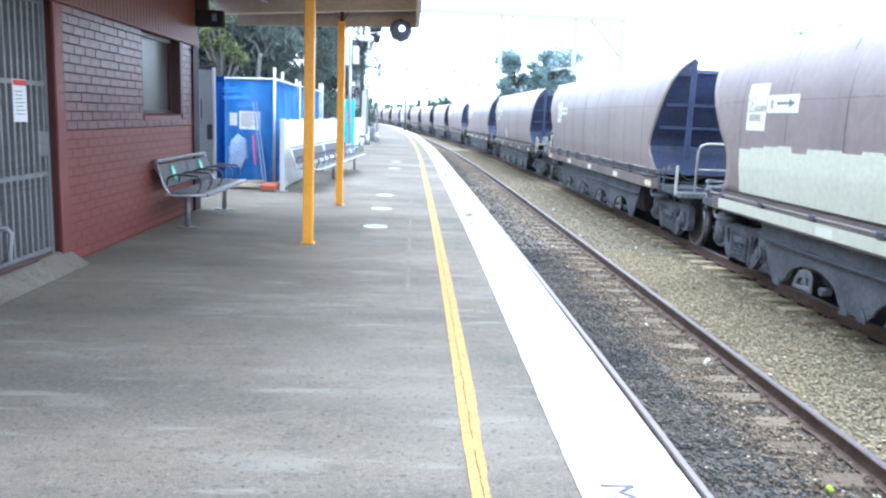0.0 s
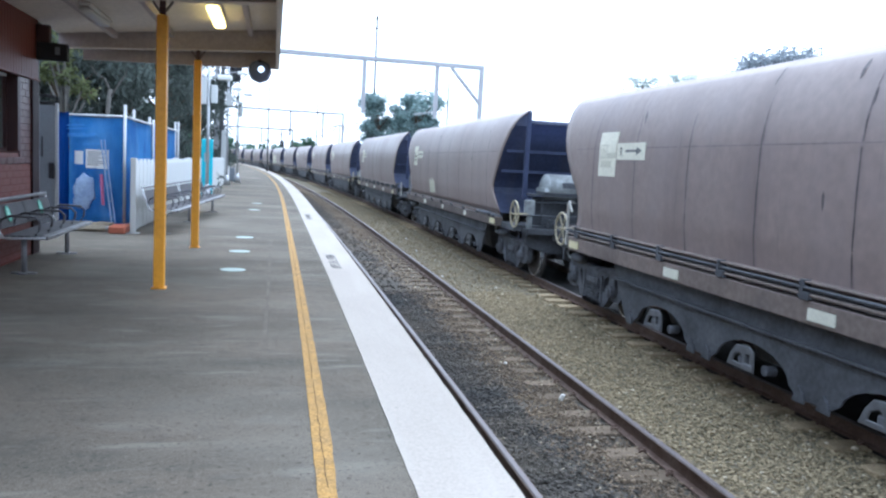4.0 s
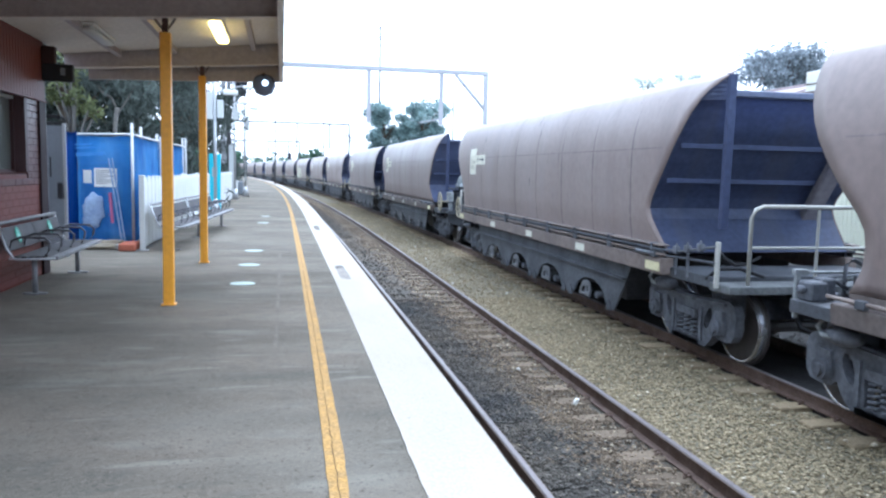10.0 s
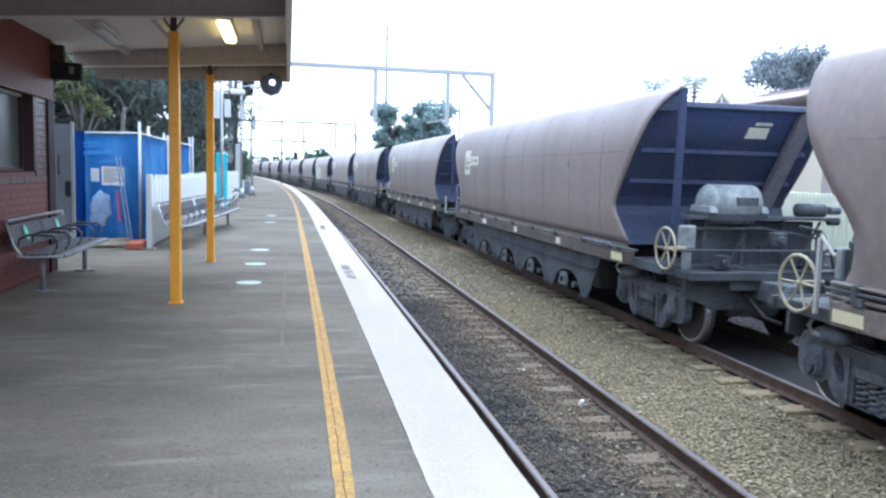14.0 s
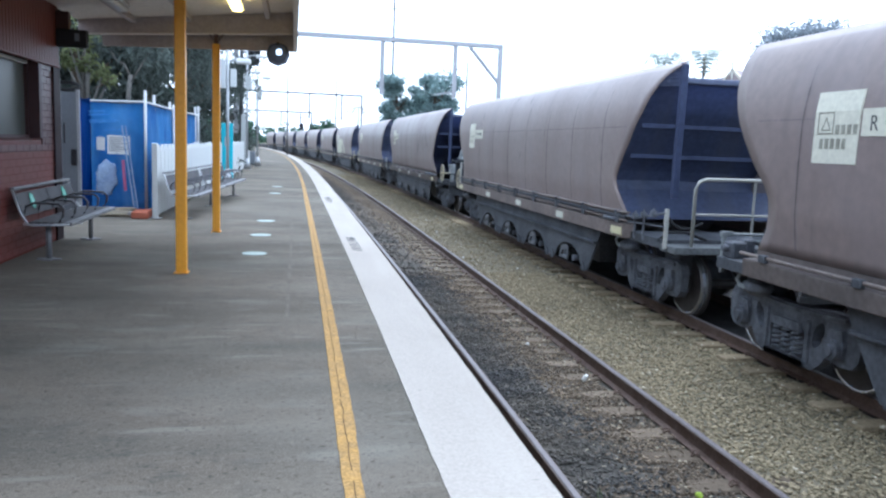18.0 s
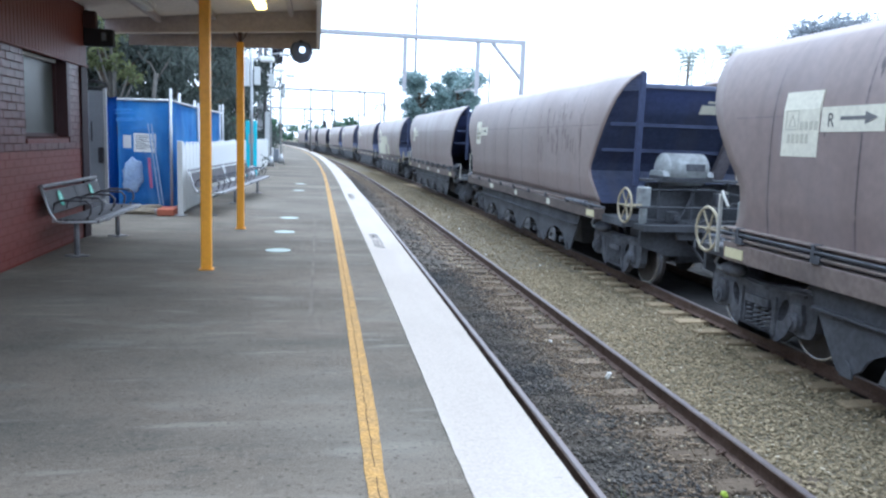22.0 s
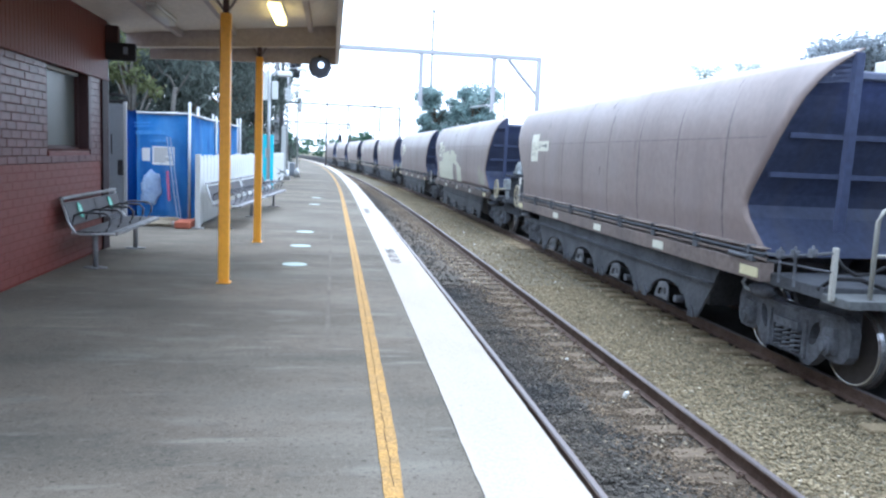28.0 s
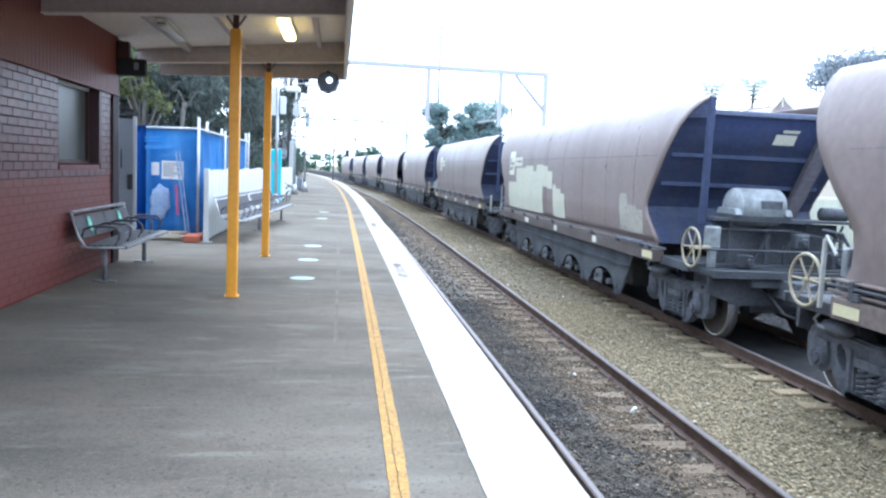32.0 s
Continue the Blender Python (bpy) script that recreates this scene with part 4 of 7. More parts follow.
part("bracket", bm, SIGNAL_BLACK, flood)
bm = BM()
rod(bm, (-0.12, 0, -0.02), (-0.52, 0.3, -0.3), 0.008, 5)
part("stay", bm, WIRE, flood)

sign = thing("corner_sign", "dark projecting sign box at the wall's corner", "sign")
bm = BM()
span(bm, WALL_X + 0.035, WALL_X + 0.42, 11.3, 11.42, 2.6, 2.83)
part("case", bm, SIGNAL_BLACK, sign, bevel=0.01)
bm = BM()
span(bm, WALL_X + 0.035, WALL_X + 0.2, 11.3, 11.42, 2.83, 3.06)
part("mount", bm, BROWN_TRIM, sign, bevel=0.008)
bm = BM()
span(bm, WALL_X + 0.27, WALL_X + 0.33, 11.294, 11.3, 2.68, 2.78)
part("pictogram", bm, DOOR_GREY, sign)

display = thing("ceiling_display", "boxy cream display unit hung from the canopy", "display")
bm = BM()
span(bm, -1.75, -1.3, 6.45, 6.75, 2.9, 3.2)
part("case", bm, CREAM_PLASTIC, display, bevel=0.03)
for x in (-1.65, -1.4):
    bm = BM()
    rod(bm, (x, 6.6, 3.2), (x, 6.6, ceil_z(x)), 0.015, 6)
    part("hanger", bm, STEEL, display)


# ---- platform furniture ----
def bench(m, label, seats, stickers, pitch=0.55):
    """A metal platform bench, its back to local -x, running along local y from 0."""
    length = pitch * seats
    b = thing("bench", label, "bench", "platform benches", m=m)
    for i in range(6):
        bm = BM()
        span(bm, 0.1 + 0.075 * i, 0.1 + 0.075 * i + (0.06 if i < 5 else 0.09), 0, length, 0.425 if i < 5 else 0.405, 0.445)
        part("seat_slat", bm, BENCH_METAL if i < 5 else LEG_STEEL, b, bevel=0.006)
    for i in range(2 if stickers else 1):
        y0 = i * length / 2 if stickers else 0
        y1 = y0 + length / 2 - 0.0 if stickers else length
        bm = BM()
        prism(bm, [(0.04, 0.5), (-0.046, 0.757), (-0.026, 0.767), (0.06, 0.505)], "y", y0 + 0.004, y1 - 0.004)
        part("backrest", bm, BENCH_METAL, b, bevel=0.004)
    bm = BM()
    prism(bm, [(-0.075, 0.79), (-0.085, 0.83), (-0.03, 0.835), (-0.03, 0.795)], "y", 0, length)
    part("top_rail", bm, LEG_STEEL, b, bevel=0.008)
    for y in (0.0, length):
        bm = BM()
        pipe(bm, [(-0.06, y, 0.82), (0.03, y, 0.53), (0.1, y, 0.42), (0.16, y, 0.41), (0.54, y, 0.425)], 0.014)
        part("end_frame", bm, STEEL, b, smooth=True)
    for i in range(seats + 1):
        y = min(max(i * pitch, 0.05), length - 0.05)
        bm = BM()
        pipe(bm, [(0.05, y, 0.53), (0.07, y, 0.62), (0.16, y, 0.66), (0.42, y, 0.655), (0.47, y, 0.6), (0.46, y, 0.52), (0.42, y, 0.45)], 0.014)
        part("armrest", bm, ARM_GREY, b, smooth=True)
    for y in (0.12, length - 0.2):
        leg = BM()
        rod(leg, (0.28, y, 0.02), (0.28, y, 0.42), 0.03, 10)
        leg_ob = part("leg", leg, LEG_STEEL, b, smooth=True)
        bm = BM()
        span(bm, 0.15, 0.41, y - 0.035, y + 0.035, 0.0, 0.016)
        span(bm, 0.235, 0.325, y - 0.1, y + 0.1, 0.0, 0.014)
        part("foot_plate", bm, LEG_STEEL, leg_ob, bevel=0.005)
        bm = BM()
        span(bm, 0.02, 0.52, y - 0.02, y + 0.02, 0.395, 0.425)
        part("bearer", bm, STEEL, b)
    # round stickers lying on the tilted back
    for k in range(stickers):
        y = length * (0.2 + 0.58 * k)
        bm = BM()
        ring = [(0.075 * math.cos(a), 0.095 * math.sin(a)) for a in np.linspace(0, 2 * math.pi, 20, endpoint=False)]
        prism(bm, ring, "z", 0.0, 0.003)
        back = Matrix.Translation((0.022, y, 0.655)) @ Matrix(((0, -0.29, 0.957, 0), (1, 0, 0, 0), (0, 0.957, 0.29, 0), (0, 0, 0, 1)))
        dot = part("sticker", bm, GREEN_STICKER, b, "round green seat sticker", m=back)
        bm = BM()
        for u0, u1, v0, v1 in ((-0.018, 0.018, 0.03, 0.06), (-0.03, 0.03, -0.03, 0.02), (-0.04, 0.02, -0.06, -0.035)):
            span(bm, u0, u1, v0, v1, 0.002, 0.0045)
        part("sticker_print", bm, STICKER_PRINT, dot)
    return b


bench(pose(-2.98, 9.38, 0), "grey metal bench with green stickers against the brick wall", 4, 2)
bench(pose(-2.14, 14.35, 0, 0, 0, -4), "grey slatted metal bench before the white fence", 5, 0, 0.6)
bench(pose(-1.913, 17.6, 0, 0, 0, -4), "grey slatted metal bench farther along the white fence", 5, 0, 0.6)

random.seed(21)
fence = thing("picket_fence", "white painted paling fence along the platform", "fence")
bm = BM()
prism(bm, [(-0.185, 0.06), (0.185, 0.06), (0.185, 1.19), (0.08, 1.31), (-0.08, 1.31), (-0.185, 1.19)], "x", -0.011, 0.011)
paling = finish(bm, WHITE_PAINT, 0.004)
for i in range(78):
    y = 14.6 + 0.405 * i
    ob = new("paling", paling)
    ob.parent = fence
    ob.matrix_basis = pose(-2.375 + bend(y) + 0.0066 * (y - 14.5), y, random.uniform(-0.01, 0.01), 0, 0, heading(y) - 0.3)
for z in (0.25, 1.02):
    bm = BM()
    ys = [14.5 + 2 * i for i in range(17)]
    for a, b in zip(ys, ys[1:]):
        rod(bm, (-2.4 + bend(a) + 0.0062 * (a - 14.5), a, z), (-2.4 + bend(b) + 0.0062 * (b - 14.5), b, z), 0.03, 4)
    part("rail", bm, WHITE_PAINT, fence)
for i in range(12):
    y = 14.36 + 2.9 * i
    bm = BM()
    span(bm, -0.045, 0.045, -0.045, 0.045, 0, 1.33)
    po = part("post", bm, WHITE_PAINT, fence, bevel=0.006, m=pose(-2.42 + bend(y) + 0.0062 * (y - 14.5) + (0.03 if i == 0 else 0), y, 0))
    if i == 0:
        bm = BM()
        span(bm, -0.1, 0.1, -0.08, 0.08, 0, 0.015)
        part("base_plate", bm, STEEL, po)


def cloth_panel(owner, a, b, z0, z1, material, seed, top=True):
    """Shade cloth between two posts, sagging and bulging a little."""
    random.seed(seed)
    bm = BM()
    n, k = 14, 10
    d = Vector((b[0] - a[0], b[1] - a[1], 0))
    side = Vector((d.y, -d.x, 0)).normalized()
    grid = []
    for i in range(n + 1):
        row = []
        for j in range(k + 1):
            u, v = i / n, j / k
            p = Vector((a[0], a[1], 0)) + d * u
            p += side * (0.04 * math.sin(3.1 * u) * math.sin(3.1 * v) + 0.022 * noise.noise((u * 6, v * 5, seed)) + 0.012 * noise.noise((u * 17, v * 3, seed)))
            z = z0 + (z1 - z0) * v + (0.05 * noise.noise((u * 5, 3, seed)) if j == 0 else 0) - (0.03 * math.sin(3.1 * u) if j == k else 0)
            row.append(bm.verts.new((p.x, p.y, z)))
        grid.append(row)
    for i in range(n):
        for j in range(k):
            bm.faces.new((grid[i][j], grid[i + 1][j], grid[i + 1][j + 1], grid[i][j + 1]))
    bmesh.ops.solidify(bm, geom=bm.faces, thickness=0.004)
    part("shade_cloth", bm, material, owner, smooth=True)
    if top:
        bm = BM()
        rod(bm, (a[0], a[1], z1 + 0.01), (b[0], b[1], z1 + 0.01), 0.022, 8)
        part("top_tube", bm, STEEL, owner, smooth=True)


temp = thing("construction_fence", "temporary steel fence hung with bright blue shade cloth", "construction fence")
cloth_panel(temp, (-3.6, 15.25), (-2.56, 14.8), 0.1, 2.04, BLUE_MESH, 3)
cloth_panel(temp, (-3.74, 14.9), (-3.59, 15.2), 0.12, 2.1, NAVY_MESH, 5, False)
cloth_panel(temp, (-2.56, 14.8), (-2.62, 18.2), 0.12, 2.04, BLUE_MESH, 8)
cloth_panel(temp, (-2.62, 18.2), (-2.6, 22.6), 0.12, 2.05, BLUE_MESH, 9)
for x, y, h in ((-2.56, 14.76, 2.26), (-2.6, 15.9, 2.24), (-2.64, 18.1, 2.2), (-2.6, 18.35, 2.16), (-2.6, 22.3, 2.28), (-2.56, 22.65, 2.3)):
    bm = BM()
    rod(bm, (x, y, 0.03), (x, y, h), 0.026, 8)
    part("upright", bm, STEEL, temp, smooth=True)
for x, y in ((-2.6, 14.5), (-2.62, 18.2)):
    bm = BM()
    span(bm, x - 0.12, x + 0.16, y - 0.3, y + 0.25, 0.0, 0.13)
    part("weight_block", bm, ORANGE_BLOCK, temp, "orange fence weight", bevel=0.02)

board = thing("site_notice", "white printed notice fixed on the blue shade cloth", "notice", m=pose(-3.09, 14.99, 0, 0, 0, -22))
bm = BM()
span(bm, -0.2, 0.26, -0.006, 0.006, 1.1, 1.44)
part("sheet", bm, PAPER, board)
for i in range(8):
    bm = BM()
    w = random.uniform(0.08, 0.14)
    span(bm, -0.16, -0.16 + 2.7 * w, -0.009, -0.007, 1.39 - 0.034 * i, 1.403 - 0.034 * i)
    part("text_bar", bm, GREY_PRINT, board)
board = thing("site_notice", "small pale notice fixed on the blue shade cloth", "notice", m=pose(-3.4, 15.12, 0, 0, 0, -22))
bm = BM()
span(bm, -0.09, 0.08, -0.006, 0.006, 1.16, 1.4)
part("sheet", bm, PAPER, board, bevel=0.004)
for name, label, c, s, material, cat in (
        ("rubble_sack", "pale crumpled sack hanging against the shade cloth", (-3.29, 15.02, 0.66), (0.19, 0.05, 0.3), PALE_CLOTH, "sack"),
        ("rubble_sack", "flattened tan sack on the ground by the fence", (-2.95, 14.8, 0.08), (0.26, 0.12, 0.08), SACK_TAN, "sack"),
        ("rubble_sack", "torn pale sheet crumpled on the ground by the fence", (-3.3, 14.85, 0.07), (0.32, 0.16, 0.07), PAPER, "sack"),
        ("rubble_sack", "low split tan sack spilling from under the cloth", (-3.05, 14.58, 0.05), (0.42, 0.14, 0.06), SACK_TAN, "sack")):
    bm = BM()
    bmesh.ops.create_icosphere(bm, subdivisions=3, radius=1.0)
    for v in bm.verts:
        v.co *= 1 + 0.4 * noise.noise(v.co * 1.7 + Vector(c)) + 0.16 * noise.noise(v.co * 4)
        v.co = Vector((v.co.x * s[0], v.co.y * s[1], v.co.z * s[2]))
    thing(name, label, cat, m=pose(*c), bm=bm, material=material, smooth=True)
for z0, y0, long in ((1.84, 0.05, 0.42), (1.78, 0.05, 0.5), (1.68, 0.0, 0.66), (1.645, 0.0, 0.7), (1.5, 0.42, 0.72)):
    bm = BM()
    span(bm, -0.02 + y0, long, -0.06, -0.052, z0, z0 + 0.022)
    part("pale_stripe", bm, CLOTH_STRIPE, temp, "faded pale stripe on the cloth", m=pose(-3.58, 15.2, 0, 0, -3, -23.4))
ladder = thing("leaning_ladder", "pale folding ladder leaning by the shade cloth", "ladder")
for dx in (0.0, 0.2):
    bm = BM()
    rod(bm, (-2.76 + dx * 0.3, 14.78, 0.02), (-2.99 + dx * 0.3, 14.9, 1.62), 0.014, 6)
    part("rail", bm, PALE_CLOTH, ladder)
bm = BM()
rod(bm, (-2.93, 14.83, 0.45), (-2.97, 14.86, 1.0), 0.03, 6)
part("brace", bm, PINK_TAPE, ladder)
for i in range(5):
    z = 0.25 + 0.28 * i
    u = z / 1.62
    bm = BM()
    rod(bm, (-2.76 - 0.23 * u, 14.78 + 0.12 * u, z), (-2.7 - 0.23 * u, 14.78 + 0.12 * u, z), 0.01, 6)
    part("rung", bm, PALE_CLOTH, ladder)
random.seed(31)
for i in range(9):
    bm = BM()
    bmesh.ops.create_icosphere(bm, subdivisions=2, radius=1.0)
    s = (random.uniform(0.07, 0.18), random.uniform(0.06, 0.14), random.uniform(0.03, 0.07))
    for v in bm.verts:
        v.co *= 1 + 0.35 * noise.noise(v.co * 2 + Vector((i, 0, 0)))
        v.co = Vector((v.co.x * s[0], v.co.y * s[1], v.co.z * s[2]))
    thing("rubble", "pale broken rubble at the foot of the fence", "rubble", "rubble by the fence", bm=bm, material=CONCRETE if i % 3 else COAL,
          m=pose(-3.35 + 0.1 * i + random.uniform(-0.05, 0.05), 14.75 + random.uniform(-0.2, 0.15), s[2] * 0.7, 0, 0, random.uniform(0, 180)))

door = thing("steel_gate", "grey steel gate leaf beside the station wall", "gate", m=pose(-3.49, 13.3, 0, 0, 0, 8))
bm = BM()
span(bm, -0.16, 0.16, -0.02, 0.02, 0.05, 2.1)
part("leaf", bm, DOOR_GREY, door, bevel=0.006)
for x in (-0.17, 0.17):
    bm = BM()
    span(bm, x - 0.025, x + 0.025, -0.035, 0.035, 0, 2.14)
    part("frame", bm, STEEL, door, bevel=0.005)
bm = BM()
span(bm, 0.06, 0.14, -0.06, -0.02, 0.95, 1.2)
part("lock_box", bm, SIGNAL_BLACK, door, bevel=0.01)
bm = BM()
pipe(bm, [(-0.03, -0.04, 1.3), (-0.03, -0.06, 1.3), (-0.03, -0.06, 1.6), (-0.03, -0.04, 1.6)], 0.012)
part("handle", bm, SIGNAL_BLACK, door, smooth=True)
for i in range(8):
    bm = BM()
    pipe(bm, [(0.2 * math.cos(t) * (1 + 0.1 * math.sin(i)), 0.04 * math.sin(i), 2.17 + 0.06 * math.sin(t) + 0.006 * i) for t in np.linspace(0, 6.0, 9)], 0.006, 5)
    part("cable_loop", bm, BLACK_RUBBER, door, "black cable looped over the top")


def lamp_post(x, y, h, arms, label, signal=False, boxes=()):
    lp = thing("platform_lamp_post", label, "lamp post", "platform lamp posts", m=pose(x, y, 0))
    bm = BM()
    rod(bm, (0, 0, 0), (0, 0, h), 0.055, 10, 0.045)
    part("pole", bm, STEEL, lp, smooth=True)
    bm = BM()
    rod(bm, (0, 0, 0), (0, 0, 0.5), 0.2, 12, 0.07)
    part("base", bm, STEEL, lp, smooth=True)
    for dx, z in arms:
        bm = BM()
        rod(bm, (0, 0, z), (dx, 0, z + 0.05), 0.025, 8)
        arm = part("arm", bm, STEEL, lp)
        bm = BM()
        span(bm, dx - 0.1 if dx > 0 else dx - 0.35, dx + 0.35 if dx > 0 else dx + 0.1, -0.13, 0.13, z - 0.08, z + 0.08)
        part("lamp_head", bm, CREAM_PLASTIC, arm, bevel=0.03)
    for dx, z, w, t in boxes:
        bm = BM()
        span(bm, dx - w / 2, dx + w / 2, -0.1, 0.1, z, z + t)
        part("cabinet", bm, WHITE_PAINT, lp, bevel=0.01)
    return lp


lamp_post(-1.98, 25.3, 4.25, ((0.35, 3.85),), "grey steel platform lamp post with a boxy lamp", boxes=((-0.16, 3.0, 0.2, 0.85), (0.17, 3.05, 0.18, 0.55)))
lamp_post(-2.14, 38.5, 5.6, ((0.5, 5.35), (0.3, 4.6)), "tall grey platform pole with lamps and speakers", boxes=((0.05, 3.8, 0.25, 0.6), (-0.16, 0.0, 0.22, 2.6)))
lamp_post(-1.85, 43.0, 5.2, ((0.35, 4.7),), "farther grey platform pole with a lamp", boxes=((0.12, 3.5, 0.2, 0.8),))
totem = thing("help_point", "tall turquoise help point panel on the platform", "sign", m=pose(-2.07, 26.3, 0))
bm = BM()
span(bm, -0.18, 0.18, -0.06, 0.06, 0.0, 1.94)
part("panel", bm, CYAN, totem, bevel=0.01)
bm = BM()
span(bm, -0.08, 0.08, -0.066, -0.06, 1.2, 1.5)
part("plate", bm, STEEL, totem)
bm = BM()
span(bm, -0.2, 0.2, -0.2, 0.2, 0, 0.75)
thing("litter_bin", "dark grey platform litter bin", "litter bin", bm=bm, material=DOOR_GREY, bevel=0.03, m=pose(-2.25, 45.0, 0))

mast = thing("railway_signal", "black railway signal on a dark mast behind the platform", "signal", m=pose(-2.75, 44.0, 0))
bm = BM()
rod(bm, (0, 0, 0), (0, 0, 8.2), 0.11, 10)
part("mast", bm, WIRE, mast, smooth=True)
bm = BM()
prism(bm, [(-0.3, 5.4), (0.35, 5.4), (0.45, 6.2), (0.25, 6.8), (-0.2, 6.8)], "y", -0.12, 0.12)
part("backboard", bm, SIGNAL_BLACK, mast, bevel=0.03, m=pose(0.55, 0, 0))
for z in (5.7, 6.05, 6.4):
    bm = BM()
    rod(bm, (0.6, -0.12, z), (0.6, -0.3, z), 0.11, 12)
    part("hood", bm, SIGNAL_BLACK, mast, smooth=True)
bm = BM()
rod(bm, (0, 0, 6.1), (0.4, 0, 6.1), 0.05, 6)
part("bracket", bm, WIRE, mast)


# ---- overhead gantries and wires ----
def gantry(y, x0, x1, z, drops, brace, size, label, steel):
    g = thing("overhead_gantry", label, "gantry", "overhead gantries")
    bm = BM()
    span(bm, x0, x1, y - size, y + size, z - size, z + size)
    part("beam", bm, steel, g, bevel=0.02)
    for x in (x0 + size, x1 - size):
        bm = BM()
        span(bm, x - size, x + size, y - size * 0.9, y + size * 0.9, -1.3, z - size)
        part("upright", bm, steel, g)
    for x, low in drops:
        bm = BM()
        span(bm, x - size * 0.9, x + size * 0.9, y - size * 0.7, y + size * 0.7, low, z - size)
        dr = part("dropper", bm, steel, g)
        bm = BM()
        rod(bm, (x, y, low + 0.4), (x - 1.4, y, low + 0.1), 0.04, 6)
        part("registration_arm", bm, steel, dr)
    if brace:
        bm = BM()
        rod(bm, (x1 - size, y, z - 2.4), (x1 - 2.2, y, z - size), size * 0.85, 6)
        part("brace", bm, steel, g)
    return g


gantry(50.0, -3.6, 13.45, 8.05, ((5.55, 4.6), (10.3, 4.6)), True, 0.145, "steel overhead line gantry across both tracks, paled as by sky glare", GANTRY)
gantry(105.0, -7.0, 9.1, 7.65, ((2.07, 4.3), (6.34, 4.3)), False, 0.11, "farther grey steel overhead line gantry", POLE_GREY)
gantry(170.0, -13.0, 4.0, 7.4, ((-2.6, 4.3), (1.5, 4.3)), False, 0.15, "distant grey steel overhead line gantry", POLE_GREY)
for x, z in ((2.75, 4.5), (6.67, 4.5)):
    wire = thing("contact_wire", "thin overhead contact wire above the track", "overhead wire", "overhead wires")
    for zz, r in ((z, 0.008), (z + 1.1, 0.009)):
        bm = BM()
        ys = [50, 75, 105, 140, 170]
        for a, b in zip(ys, ys[1:]):
            rod(bm, (x + bend(a), a, zz), (x + bend(b), b, zz), r, 4)
        part("wire", bm, WIRE, wire)
for x, y, h, arms in ((10.2, 82.0, 18.0, True), (4.9, 92.0, 11.5, False), (-0.55, 78.0, 9.6, False), (-9.0, 125.0, 12.0, False), (-6.0, 130.0, 13.0, False), (13.35, 60.0, 9.35, False)):
    pole = thing("power_pole", "slender grey power pole against the sky", "power pole", "power poles", m=pose(x, y, -1.3))
    bm = BM()
    rod(bm, (0, 0, 0), (0, 0, h), 0.14 if arms else 0.085, 8, 0.1 if arms else 0.06)
    part("pole", bm, POLE_GREY, pole, smooth=True)
    if arms:
        for z in (h - 0.3, h - 1.3):
            bm = BM()
            span(bm, -0.8, 0.8, -0.05, 0.05, z - 0.05, z + 0.05)
            part("cross_arm", bm, GANTRY, pole)

lattice = thing("power_pylon", "hazy steel pylon with drooping cross arms", "pylon", m=pose(9.8, 120.0, -1.3))
bm = BM()
rod(bm, (0, 0, 0), (0, 0, 8.4), 0.22, 6, 0.12)
part("mast", bm, GANTRY, lattice)
for a in range(6):
    bm = BM()
    c, d = math.cos(1.05 * a), math.sin(1.05 * a)
    pipe(bm, [(0, 0, 8.2), (0.9 * c, 0.9 * d, 7.95), (1.9 * c, 1.9 * d, 7.2)], 0.1, 5)
    part("arm", bm, GANTRY, lattice)
sig = thing("far_signal", "small black railway signal beside the far track", "railway signal", m=pose(1.31, 130.0, -1.3))
bm = BM()
rod(bm, (0, 0, 0), (0, 0, 4.6), 0.09, 8)
part("post", bm, GANTRY, sig)
bm = BM()
span(bm, -0.32, 0.32, -0.15, 0.15, 4.4, 5.5)
part("head", bm, SIGNAL_BLACK, sig, bevel=0.1)

# ---- trees ----
def leaf_cloud(centres, radii, count, size, material, long=1.6, seed=0, droop=0.0):
    """Many small leaves in uneven clumps."""
    r = np.random.default_rng(seed)
    pick = r.integers(0, len(centres), count)
    d = r.normal(size=(count, 3))
    d /= np.linalg.norm(d, axis=1)[:, None]
    rad = r.uniform(0.2, 1.0, count) ** 0.6 * r.choice([1.0, 1.0, 1.35, 1.7], count)
    c = np.array(centres)[pick] + d * rad[:, None] * np.array(radii)[pick]
    a = r.normal(size=(count, 3))
    a[:, 2] -= droop
    a /= np.linalg.norm(a, axis=1)[:, None]
    b = np.cross(a, r.normal(size=(count, 3)))
    b /= np.linalg.norm(b, axis=1)[:, None] + 1e-9
    s = (size * r.uniform(0.5, 1.4, count))[:, None]
    v = np.stack([c - a * s * long, c + b * s * 0.5, c + a * s * long, c - b * s * 0.5], 1)
    f = np.arange(count * 4).reshape(-1, 4)
    return quick_mesh(v.reshape(-1, 3), f, material)


